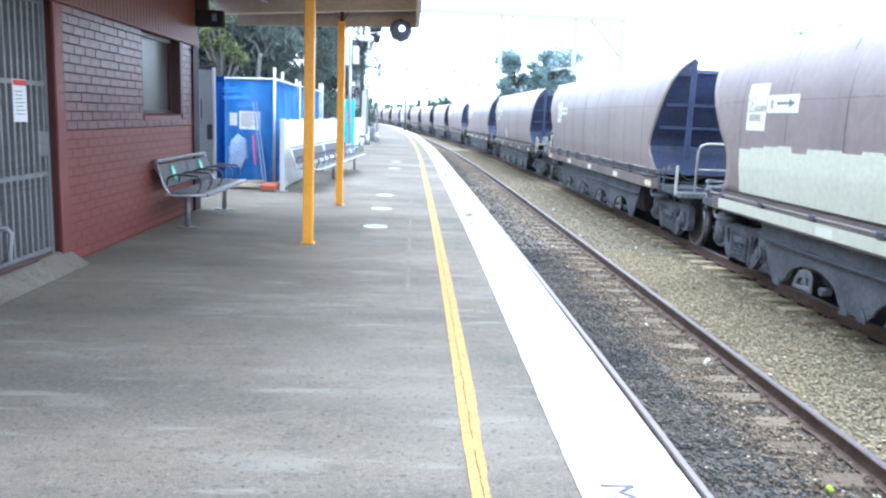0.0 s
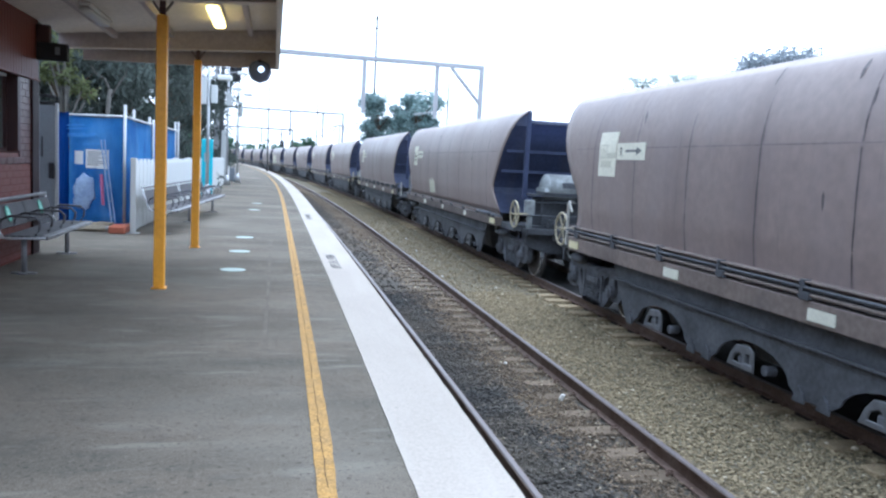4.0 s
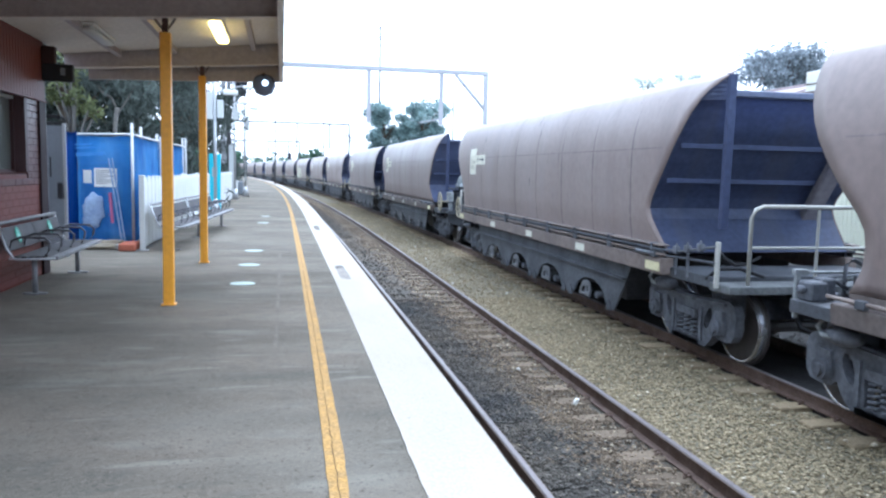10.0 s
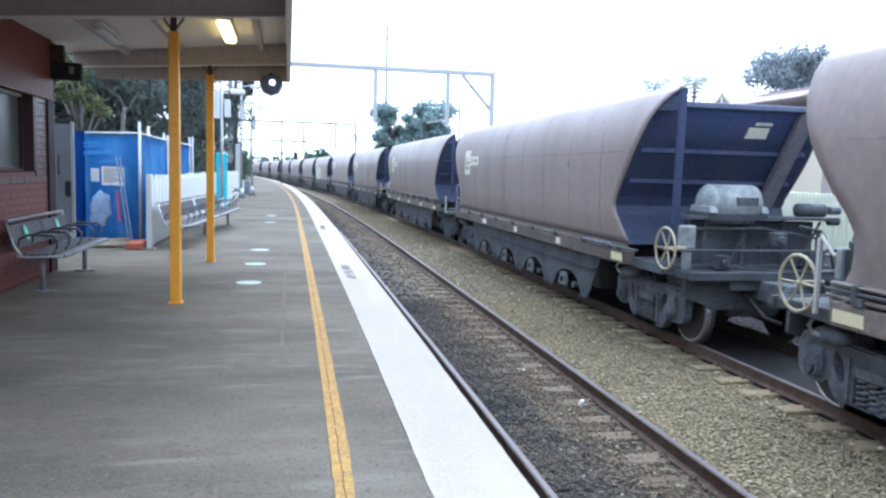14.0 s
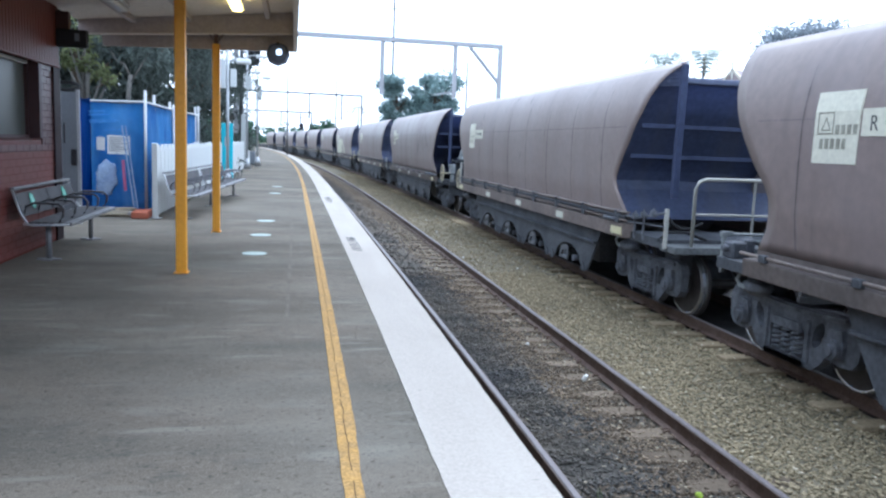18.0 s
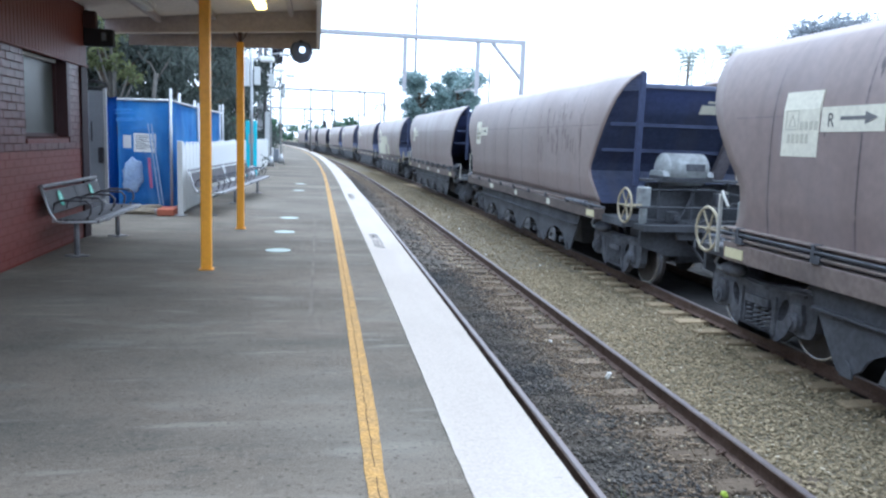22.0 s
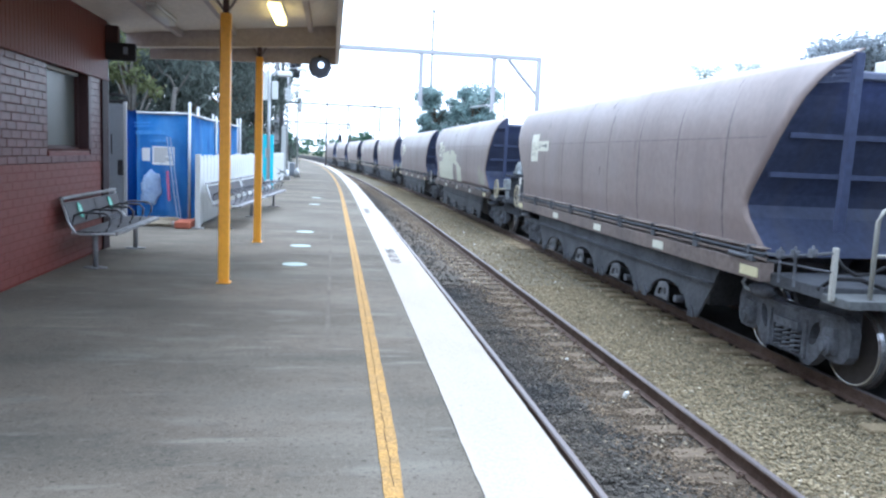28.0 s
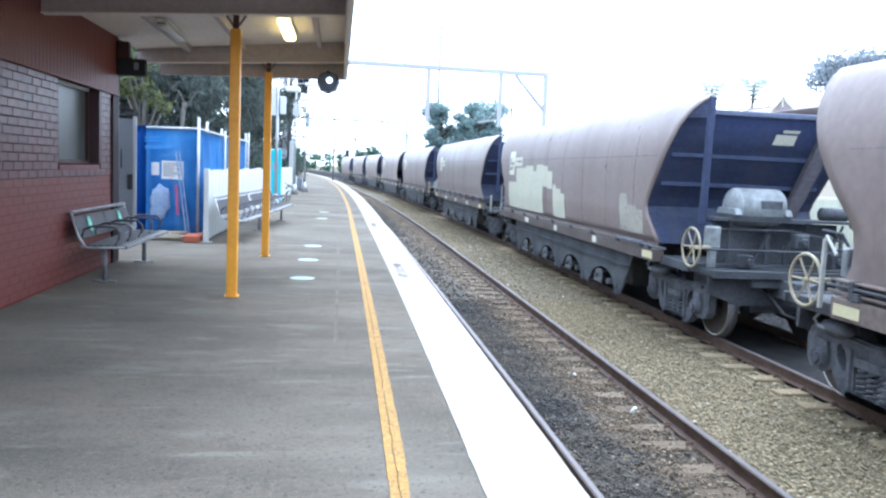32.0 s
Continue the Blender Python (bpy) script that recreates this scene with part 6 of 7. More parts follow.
def wagon(near_end, far_end, label):
    """A coal hopper wagon. Local -y leads; near_end and far_end are "tank" or "rail"."""
    w = thing("hopper_wagon", label, "freight wagon", "coal train wagons")
    far_reach = 0.18 if near_end == "tank" else 0.3
    dabs = random.Random(5 if near_end == "tank" else 9)
    part("body", wagon_body(far_reach), WAGON_PAINT, w, smooth=True)
    for s in (-1, 1):
        bm = BM()
        end_sheet(bm, s, far_reach)
        bmesh.ops.solidify(bm, geom=bm.faces, thickness=0.02)
        sheet_ob = part("end_sheet", bm, WAGON_END, w, "dark blue sloping end sheet, lightened as by glare")
        for z in (2.83, 2.36):
            o = end_offset(z, s > 0) - (far_reach if s > 0 else 0)
            bm = BM()
            prism(bm, [(s * (HALF - o - 0.03), z - 0.045), (s * (HALF - o + 0.012), z - 0.045), (s * (HALF - o + 0.004), z + 0.02)], "x", -1.4, 1.4)
            part("stiffener", bm, STIFFENER, sheet_ob)
        bm = BM()
        rim = HALF + (far_reach if s > 0 else 0.0)
        span(bm, -1.3, 1.3, s * (rim - 0.2), s * (rim - 0.06), 3.43, 3.52)
        part("top_rim", bm, WAGON_RIM, sheet_ob, "dusty blue rim along the top of the end sheet", bevel=0.015)
        if s < 0:
            bm = BM()
            prism(bm, [(s * (HALF + 0.17), 3.68), (s * (HALF + 0.09), 3.7), (s * (HALF + 0.05), 1.75), (s * (HALF + 0.13), 1.75)], "x", -1.19, -1.1)
            part("corner_post", bm, STIFFENER, sheet_ob)
            bm = BM()
            edge = [(-side_x(z) + 0.004, s * (HALF - end_offset(z)), z) for z in (3.38, 3.45, 3.5, 3.56, 3.62, 3.68, 3.725)]
            spine = [(-1.15, s * (HALF + 0.1), z) for z in (3.38, 3.43, 3.48, 3.53, 3.58, 3.63, 3.68)]
            rows = [[bm.verts.new(q) for q in line_] for line_ in (edge, spine)]
            for k in range(6):
                bm.faces.new((rows[0][k], rows[0][k + 1], rows[1][k + 1], rows[1][k]))
            bmesh.ops.solidify(bm, geom=bm.faces, thickness=0.012)
            part("corner_gusset", bm, WAGON_END, sheet_ob)
            bm = BM()
            prism(bm, [(s * (HALF - 0.2), 3.4), (s * (HALF - 0.08), 3.4), (s * (HALF - 1.2), 1.75), (s * (HALF - 1.32), 1.8)], "x", 0.94, 1.2)
            part("slope_rib", bm, RIB_LIT_DUST, sheet_ob, "dusty channel rib down the slope, paler as if lit", bevel=0.01)
    bm = BM()
    span(bm, -1.1, 1.1, -HALF + 0.6, HALF - 0.6, 3.1, 3.3)
    part("coal_load", bm, COAL, w, "dark coal below the rim")
    # welded seams down the sides
    for s in (-1, 1):
        for i in range(8):
            y = -4.87 + 1.47 * i
            half = (0.028, 0.022, 0.034, 0.026, 0.032, 0.024, 0.02, 0.024)[i] * (1.0 if near_end == "rail" else 0.8)
            seam = part("seam", side_stripe(s, y, half, 0.0015, 3.5 - 0.1 * (i % 3), i), SEAM_FAINT, w)
            part("weld_bead", side_stripe(s, y, half * 0.42, 0.003, 3.42 - 0.12 * (i % 3), i + 20), SEAM_DIRT, seam)
        bm = BM()
        x = side_x(2.8) + 0.0015
        prism(bm, [(s * x, 2.788), (s * (x + 0.001), 2.796), (s * x, 2.804), (s * (x - 0.008), 2.796)], "y", -HALF + 0.9, HALF - 0.5)
        part("waist_seam", bm, SEAM_FAINT, w)
        # dark scuffs
        for i in range(9):
            y, z = dabs.uniform(-5.2, 5.0), dabs.choice((3.42, 3.3, 3.15, 2.6, 2.2)) + dabs.uniform(-0.06, 0.06)
            part("scuff", side_stripe(s, y, dabs.uniform(0.012, 0.03), 0.0022, z + dabs.uniform(0.08, 0.22), i + 40, z), SEAM_DIRT, w)
        # sill, pipe along it and its brackets
        bm = BM()
        railed = near_end == "rail"
        top = 1.28 if railed else 1.25
        prism(bm, [(s * 1.36, 1.05), (s * 1.545, 1.05), (s * 1.548, 1.08), (s * 1.56, top - 0.03), (s * 1.56, top), (s * 1.36, top)], "y", -HALF + 0.72, HALF - 0.5)
        sill = part("side_sill", bm, SILL_PAINT if railed else SILL_DARK, w, bevel=0.008)
        bm = BM()
        rod(bm, (s * 1.555, -HALF + 0.6, top + 0.055), (s * 1.555, HALF - 0.45, top + 0.055), 0.02, 8)
        part("side_pipe", bm, SILL_PAINT, sill, smooth=True)
        for i in range(9):
            y = -5.8 + 1.45 * i
            bm = BM()
            span(bm, s * 1.53, s * 1.59, y - 0.06, y + 0.06, top + 0.002, top + 0.085)
            part("pipe_clamp", bm, UNDERFRAME, sill, bevel=0.006)
        bm = BM()
        span(bm, s * 1.42, s * 1.438, -HALF + 0.8, HALF - 0.6, top - 0.05, 1.4)
        part("web", bm, UNDERFRAME if railed else SILL_DARK, sill)
        if railed:
            # a second pipe over the sill, under a ledge that shades both
            bm = BM()
            span(bm, s * 1.44, s * 1.575, -HALF + 0.7, HALF - 0.5, 1.445, 1.468)
            part("drip_ledge", bm, SILL_PAINT, sill, bevel=0.006)
            bm = BM()
            rod(bm, (s * 1.57, -HALF + 0.6, 1.4), (s * 1.57, HALF - 0.45, 1.4), 0.018, 8)
            part("side_rail", bm, UNDERFRAME, sill, smooth=True)
            for i in range(9):
                bm = BM()
                span(bm, s * 1.49, s * 1.592, -5.77 + 1.45 * i, -5.71 + 1.45 * i, 1.285, 1.478)
                part("rail_bracket", bm, UNDERFRAME, sill, bevel=0.006)
        bm = BM()
        if railed:
            pipe(bm, [(s * 1.585, -5.3, 1.33), (s * 1.59, -5.7, 1.33), (s * 1.52, -5.95, 1.36)], 0.028, 8)
        else:
            rod(bm, (s * 1.58, -4.4, 1.315), (s * 1.58, -5.5, 1.315), 0.03, 10, 0.042)
            rod(bm, (s * 1.58, -5.5, 1.315), (s * 1.58, -5.56, 1.315), 0.052, 10)
            pipe(bm, [(s * 1.58, -5.5, 1.315), (s * 1.57, -6.1, 1.31), (s * 1.5, -6.35, 1.3)], 0.022, 8)
        part("brake_rod", bm, BOGIE_STEEL, sill, smooth=True)
        for y, m in ((-HALF + 0.95, MARK_YELLOW), (HALF - 0.76, None if near_end == "tank" else MARK_YELLOW), (2.6, MARK_WHITE), (-0.23, MARK_WHITE), (-3.06, MARK_WHITE)):
            if not m:
                continue
            bm = BM()
            big = 0.2 if m is MARK_YELLOW else 0.19 if near_end == "rail" or y > 2 else 0.11
            span(bm, s * 1.553, s * 1.566, y - big, y + big, 1.095, 1.215)
            part("marker", bm, m, sill, "faded reflective marker")
        bm = BM()
        prism(bm, skirt_outline(), "x", s * 1.34, s * 1.37)
        sk = part("skirt", bm, UNDERFRAME, w, "sooty plate below the sill with four arches")
        bm = BM()
        span(bm, s * 1.37, s * 1.44, -4.55, 4.55, 0.78, 0.81)
        part("flange", bm, UNDERFRAME, sk)
        for c in (-3.12, -1.04, 1.04, 3.12):
            bm = BM()
            pierced(bm, [(c + 0.4, 0.28), (c + 0.34, 0.42), (c + 0.24, 0.54), (c + 0.0, 0.57), (c - 0.09, 0.52), (c - 0.12, 0.28)],
                    [[(c + 0.29, 0.34), (c + 0.26, 0.42), (c + 0.16, 0.46), (c + 0.1, 0.42), (c + 0.1, 0.34)], [(c + 0.05, 0.34), (c + 0.05, 0.47), (c - 0.02, 0.47), (c - 0.03, 0.34)]], s * 1.385, s * 1.41)
            lever = part("door_lever", bm, SILVER, sk, "pale worn door lever plate", bevel=0.01)
            bm = BM()
            span(bm, s * 1.405, s * 1.43, c - 0.12, c + 0.04, 0.29, 0.37)
            part("lever_pin", bm, SILVER, lever, bevel=0.01)
            bm = BM()
            span(bm, s * 1.3, s * 1.4, c + 0.04, c + 0.2, 0.32, 0.42)
            part("latch_block", bm, BOGIE_STEEL, lever, bevel=0.02)
            bm = BM()
            rod(bm, (s * 1.2, c - 0.2, 0.34), (s * 1.33, c - 0.2, 0.34), 0.06, 10)
            part("door_shaft", bm, BOGIE_STEEL, sk)
            for dy in (-0.86, 0.86):
                bm = BM()
                prism(bm, [(c + dy - 0.09, 0.2), (c + dy - 0.07, 0.3), (c + dy + 0.02, 0.38), (c + dy + 0.05, 0.31), (c + dy + 0.1, 0.2)], "x", s * 1.37, s * 1.4)
                part("hinge_block", bm, UNDERFRAME, sk, bevel=0.006)
    # hoppers and centre sill
    for c in (-3.12, -1.04, 1.04, 3.12):
        bm = BM()
        vs = [bm.verts.new(p) for p in ((-1.2, c - 1.0, 1.3), (1.2, c - 1.0, 1.3), (1.2, c + 1.0, 1.3), (-1.2, c + 1.0, 1.3), (-0.9, c - 0.5, 0.3), (0.9, c - 0.5, 0.3), (0.9, c + 0.5, 0.3), (-0.9, c + 0.5, 0.3))]
        for f in ((0, 1, 2, 3), (4, 7, 6, 5), (0, 4, 5, 1), (1, 5, 6, 2), (2, 6, 7, 3), (3, 7, 4, 0)):
            bm.faces.new([vs[i] for i in f])
        part("hopper_chute", bm, UNDERFRAME, w)
    bm = BM()
    span(bm, -0.25, 0.25, -HALF - 0.35, HALF + 0.35, 0.78, 1.12)
    part("centre_sill", bm, UNDERFRAME, w)
    # label panels near the far end, on both sides
    for s in (-1, 1):
        bm = BM()
        span(bm, s * (SIDE - 0.01), s * (SIDE + 0.006), 4.6, 5.22, 2.36, 2.86)
        prism(bm, [(s * (SIDE - 0.02), 2.86), (s * (SIDE + 0.006), 2.86), (s * (SIDE - 0.024), 3.05), (s * (SIDE - 0.05), 3.05)], "y", 4.6, 5.22)
        lab = part("data_panel", bm, LABEL_CREAM, w, "cream stencilled data panel")
        print_colour = FADED_PRINT if near_end == "rail" else WORN_PRINT
        bar_row(lab, s * (SIDE + 0.008), 4.91, 2.64, (0.05, 0.05, 0.05, 0.05), 0.09, print_colour)
        bar_row(lab, s * (SIDE + 0.008), 5.12, 2.5, (0.045, 0.05, 0.05, 0.05, 0.045), 0.1, print_colour)
        bm = BM()
        for y0, y1, z0, z1 in ((4.94, 5.17, 2.64, 2.655), (4.94, 5.17, 2.84, 2.855), (4.94, 4.955, 2.655, 2.84), (5.155, 5.17, 2.655, 2.84)):
            span(bm, s * (SIDE + 0.003), s * (SIDE + 0.009), y0, y1, z0 + 0.0, z1)
        for a, b in (((4.99, 2.68), (5.05, 2.8)), ((5.05, 2.8), (5.11, 2.68)), ((4.99, 2.68), (5.11, 2.68))):
            rod(bm, (s * (SIDE + 0.006), a[0], a[1]), (s * (SIDE + 0.006), b[0], b[1]), 0.006, 4)
        part("stencil_frame", bm, print_colour, lab)
        bm = BM()
        span(bm, s * (SIDE - 0.01), s * (SIDE + 0.006), 3.66, 4.57, 2.62, 2.87)
        arr = part("arrow_panel", bm, LABEL_CREAM, w, "cream panel with a black arrow")
        bm = BM()
        prism(bm, [(4.27, 2.735), (4.27, 2.77), (3.92, 2.77), (3.92, 2.81), (3.75, 2.752), (3.92, 2.69), (3.92, 2.735)], "x", s * (SIDE + 0.0065), s * (SIDE + 0.01))
        part("arrow", bm, GREY_PRINT, arr)
        ob = new("letter", LETTERS["R"][0])
        ob.parent = arr
        ob.matrix_basis = pose(s * (SIDE + 0.0072), 4.42 - s * 0.05, 2.67, 90, 0, 90 * s) @ Matrix.Diagonal((0.9, 1.0, 1, 1))
    # bogies
    for k in (-1, 1):
        yb = k * 5.94 + (0.13 if k > 0 and near_end == "rail" else 0.0)
        bm = BM()
        span(bm, -0.95, 0.95, -0.2, 0.2, 0.42, 0.72)
        span(bm, -0.3, 0.3, -0.3, 0.3, 0.72, 0.8)
        bogie = part("bogie", bm, BOGIE_STEEL, w, "cast steel three-piece bogie", m=pose(0, yb, 0))
        for s in (-1, 1):
            bm = BM()
            bogie_frame(bm, s)
            part("side_frame", bm, BOGIE_STEEL, bogie, bevel=0.012)
            for dy in (-0.17, 0, 0.17):
                bm = BM()
                pipe(bm, [(s * 1.05 + 0.065 * math.cos(a), dy + 0.065 * math.sin(a), 0.21 + 0.29 * a / 31.4) for a in np.linspace(0, 31.4, 41)], 0.017, 5)
                part("spring", bm, BOGIE_STEEL, bogie)
        for dy in (-0.83, 0.83):
            ax = new("wheelset", DISC_MESH)
            ax.parent = bogie
            ax.matrix_basis = pose(0, dy, 0.462)
            for turn in (0, 180):
                tr = new("tyre", TREAD_MESH)
                tr.parent = ax
                tr.matrix_basis = pose(0, 0, 0, 0, 0, turn)
                tagged(tr, "bright worn steel tyre")
            AXLES.append(ax)
        for s in (-1, 1):
            bm = BM()
            bmesh.ops.create_uvsphere(bm, u_segments=14, v_segments=8, radius=0.2, matrix=Matrix.Translation((s * 1.16, yb + 0.52, 0.86)) @ Matrix.Diagonal((0.75, 1.2, 0.5, 1)))
            pot = part("brake_pot", bm, BOGIE_STEEL, w, "rounded brake pot over the bogie frame", smooth=True)
            bm = BM()
            pipe(bm, [(s * 1.27, yb + 0.5, 0.85), (s * 1.3, yb + 0.66, 0.86), (s * 1.31, yb + 0.72, 0.93), (s * 1.29, yb + 0.68, 1.01), (s * 1.24, yb + 0.6, 1.05)], 0.026, 8)
            part("brake_pipe", bm, TANK_GREY, pot, "pale bent brake pipe", smooth=True)
    # ends
    for s, kind in ((-1, near_end), (1, far_end)):
        e = s * HALF + (0.05 if s > 0 and near_end == "rail" else 0.0)
        reach = 1.25 if kind == "tank" else 0.72
        bm = BM()
        span(bm, -1.4, 1.36, e - s * 0.8, e + s * (0.25 if kind == "tank" else 0.3), 1.02, 1.16)
        deck = part("end_deck", bm, UNDERFRAME, w, bevel=0.01)
        bm = BM()
        span(bm, -0.16, 0.16, e, e + s * reach, 0.72, 1.0)
        rod(bm, (0, e + s * (reach - 0.1), 0.86), (0, e + s * (reach + 0.14), 0.86), 0.17, 10)
        part("coupler", bm, BOGIE_STEEL, w, bevel=0.01)
        for x in (-0.9, 0.9):
            bm = BM()
            span(bm, x - 0.12, x + 0.12, e - s * 0.3, e + s * 0.2, 0.6, 1.02)
            part("brake_hanger", bm, UNDERFRAME, w, bevel=0.02)
        bm = BM()
        pipe(bm, [(-0.3, e + s * 0.3, 0.95), (-0.32, e + s * (reach - 0.1), 0.55), (-0.2, e + s * (reach + 0.1), 0.5)], 0.03, 6)
        part("air_hose", bm, BLACK_RUBBER, w, smooth=True)
        if kind == "tank":
            bm = BM()
            span(bm, -1.2, 1.3, e + s * 0.2, e + s * 0.75, 1.0, 1.1)
            span(bm, -1.25, 1.3, e + s * 0.74, e + s * 0.8, 1.0, 1.12)
            span(bm, -0.6, 0.5, e + s * 0.62, e + s * 0.74, 0.86, 1.0)
            part("walkway", bm, UNDERFRAME, deck, bevel=0.008)
            # plate and box added to make the shade below the deck
            bm = BM()
            prism(bm, [(-1.2, 0.98), (1.2, 0.98), (1.2, 0.74), (0.7, 0.56), (-0.7, 0.56), (-1.2, 0.74)], "y", e + s * 0.5, e + s * 0.56)
            part("headstock", bm, UNDERFRAME, w, "added dark plate standing for the shade below the deck")
            bm = BM()
            span(bm, -0.42, 0.42, e - s * 0.5, e + s * 0.4, 0.42, 0.74)
            part("draft_gear", bm, UNDERFRAME, w, bevel=0.03)
            handwheel(w, -1.46, e + (-0.44 if s < 0 else 0.06), 1.42 if s < 0 else 1.36, 0.29)
            bm = BM()
            span(bm, -1.2 if s < 0 else -1.08, -0.98, e + (-0.42 if s < 0 else -0.1), e + (-0.28 if s < 0 else 0.02), 1.4, 1.74)
            span(bm, -1.14, -1.02, e + (-0.4 if s < 0 else -0.08), e + (-0.3 if s < 0 else 0.0), 1.1, 1.4)
            part("brake_column", bm, TANK_GREY, w, bevel=0.02)
            bm = BM()
            pipe(bm, [(-1.3, e + s * 0.55, 1.4), (1.25, e + s * 0.55, 1.4)], 0.02, 6)
            part("cross_rail", bm, UNDERFRAME, w)
            # dark backing added under the shelf as shade, closing the see-through gap
            bm = BM()
            span(bm, -0.9, 1.15, e - s * 0.06, e + s * 0.06, 1.12, 1.8)
            part("equipment_panel", bm, UNDERFRAME, w, bevel=0.01)
            bm = BM()
            pipe(bm, [(-1.05, e + s * 0.2, 1.68), (0.2, e + s * 0.25, 1.7), (1.2, e + s * 0.2, 1.55)], 0.02, 6)
            part("air_pipe", bm, BOGIE_STEEL, w, smooth=True)
            for x, wide, top in ((-0.72, 0.028, 1.84), (-0.1, 0.035, 1.84), (0.2, 0.02, 1.46), (0.55, 0.03, 1.84), (1.15, 0.03, 1.7)):
                bm = BM()
                span(bm, x - wide, x + wide, e + s * 0.16, e + s * 0.2, 1.1, top)
                part("stand", bm, UNDERFRAME, w, bevel=0.008)
            for x in (-0.35, 0.8):
                bm = BM()
                rod(bm, (x, e + s * 0.2, 1.1), (x + 0.35, e + s * 0.2, 1.8), 0.022, 6)
                part("brace", bm, UNDERFRAME, w)
            for x, z, size in ((0.32, 1.55, 0.11), (0.95, 1.25, 0.13), (-0.55, 1.22, 0.1)):
                bm = BM()
                span(bm, x - size, x + size, e + s * 0.3, e + s * 0.48, z - size, z + size)
                rod(bm, (x, e + s * 0.48, z), (x, e + s * 0.54, z), size * 0.6, 10)
                part("valve_box", bm, UNDERFRAME, w, bevel=0.02)
            if s < 0:
                bm = BM()
                span(bm, -1.05, 1.35, e - 0.35, e + 0.2, 1.83, 1.87)
                span(bm, -0.78, 0.16, e - 0.36, e + 0.16, 1.87, 1.93)
                part("shelf", bm, UNDERFRAME, w)
                bm = BM()
                rod(bm, (-0.64, e - 0.1, 2.04), (0.02, e - 0.1, 2.04), 0.29, 28)
                for x in (-0.64, 0.02):
                    bmesh.ops.create_uvsphere(bm, u_segments=28, v_segments=14, radius=0.29, matrix=Matrix.Translation((x, e - 0.1, 2.04)) @ Matrix.Diagonal((0.45, 1, 1, 1)))
                tank = part("air_tank", bm, TANK_GREY, w, "pale grey air tank on the end deck", smooth=True)
                for x in (-0.72, 0.1):
                    bm = BM()
                    prism(bm, [(e - 0.42, 1.92), (e - 0.36, 2.02), (e + 0.14, 2.02), (e + 0.2, 1.92)], "x", x - 0.06, x + 0.06)
                    part("saddle", bm, TANK_GREY, tank, bevel=0.012)
                bm = BM()
                span(bm, -0.36, -0.02, e - 0.396, e - 0.372, 2.03, 2.15)
                part("tank_plate", bm, BOGIE_STEEL, tank)
                bm = BM()
                rod(bm, (0.75, e - 0.2, 1.98), (1.2, e - 0.2, 1.98), 0.1, 12)
                part("brake_cylinder", bm, UNDERFRAME, w, smooth=True)
                for z in (1.98, 1.82):
                    bm = BM()
                    rod(bm, (1.25, e - 0.25, z), (1.42, e - 0.25, z), 0.06, 8)
                    part("valve", bm, BOGIE_STEEL, w)
                bm = BM()
                pipe(bm, [(0.6, e - 0.5, 1.75), (0.9, e - 0.55, 1.7), (1.1, e - 0.55, 1.4), (1.2, e - 0.5, 1.15)], 0.025, 6)
                part("pipework", bm, BOGIE_STEEL, w, smooth=True)
                bm = BM()
                for x0, x1, z0, z1 in ((0.22, 0.58, 3.04, 3.2), (0.32, 0.6, 3.23, 3.275)):
                    prism(bm, [(-HALF + end_offset(z0) - 0.02, z0), (-HALF + end_offset(z1) - 0.02, z1), (-HALF + end_offset(z1), z1), (-HALF + end_offset(z0), z0)], "x", x0, x1)
                pl = part("number_plate", bm, LABEL_CREAM, w, "small cream plate on the end sheet")
            else:
                bm = BM()
                span(bm, -1.49, -1.45, e - 0.27, e - 0.23, 1.1, 1.85)
                pipe(bm, [(-1.5, e - 0.5, 1.7), (-1.46, e - 0.25, 1.88), (-1.3, e - 0.1, 1.84)], 0.018, 6)
                part("grab_post", bm, HAND_RAIL, w)
        else:
            if s < 0:
                y = e - 0.66
                bm = BM()
                span(bm, -1.42, 1.36, e - 0.76, e - 0.3, 1.0, 1.1)
                part("walkway", bm, DECK_DUST, deck, "dusty grey walkway plate", bevel=0.008)
                bm = BM()
                pipe(bm, [(-1.12, y, 1.05), (-1.12, y, 1.92), (-1.07, y, 2.02), (-0.96, y, 2.06), (1.1, y, 2.06), (1.24, y, 2.03), (1.3, y, 1.92), (1.3, y, 1.1)], 0.026, 8)
                part("hand_rail", bm, HAND_RAIL, w, "bent pale hand rail across the end deck", smooth=True)
                bm = BM()
                rod(bm, (-1.12, y, 1.56), (1.3, y, 1.56), 0.018, 6)
                for x in (-0.2,):
                    rod(bm, (x, y, 1.1), (x, y, 2.06), 0.018, 6)
                part("mid_rail", bm, HAND_RAIL, w)
                bm = BM()
                span(bm, -1.47, -1.42, e - 0.53, e - 0.47, 1.05, 1.62)
                part("grab_post", bm, HAND_RAIL, w, bevel=0.008)
                bm = BM()
                pipe(bm, [(-1.5, e + 0.75, 1.4), (-1.5, e + 0.3, 1.42), (-1.46, e - 0.5, 1.56)], 0.018, 6)
                pipe(bm, [(-1.5, e + 0.75, 1.32), (-1.48, e - 0.5, 1.36)], 0.014, 6)
                for y2 in (e + 0.4, e + 0.1):
                    rod(bm, (-1.5, y2, 1.1), (-1.5, y2, 1.5), 0.018, 6)
                side_rail = part("side_hand_rail", bm, BOGIE_STEEL, w)
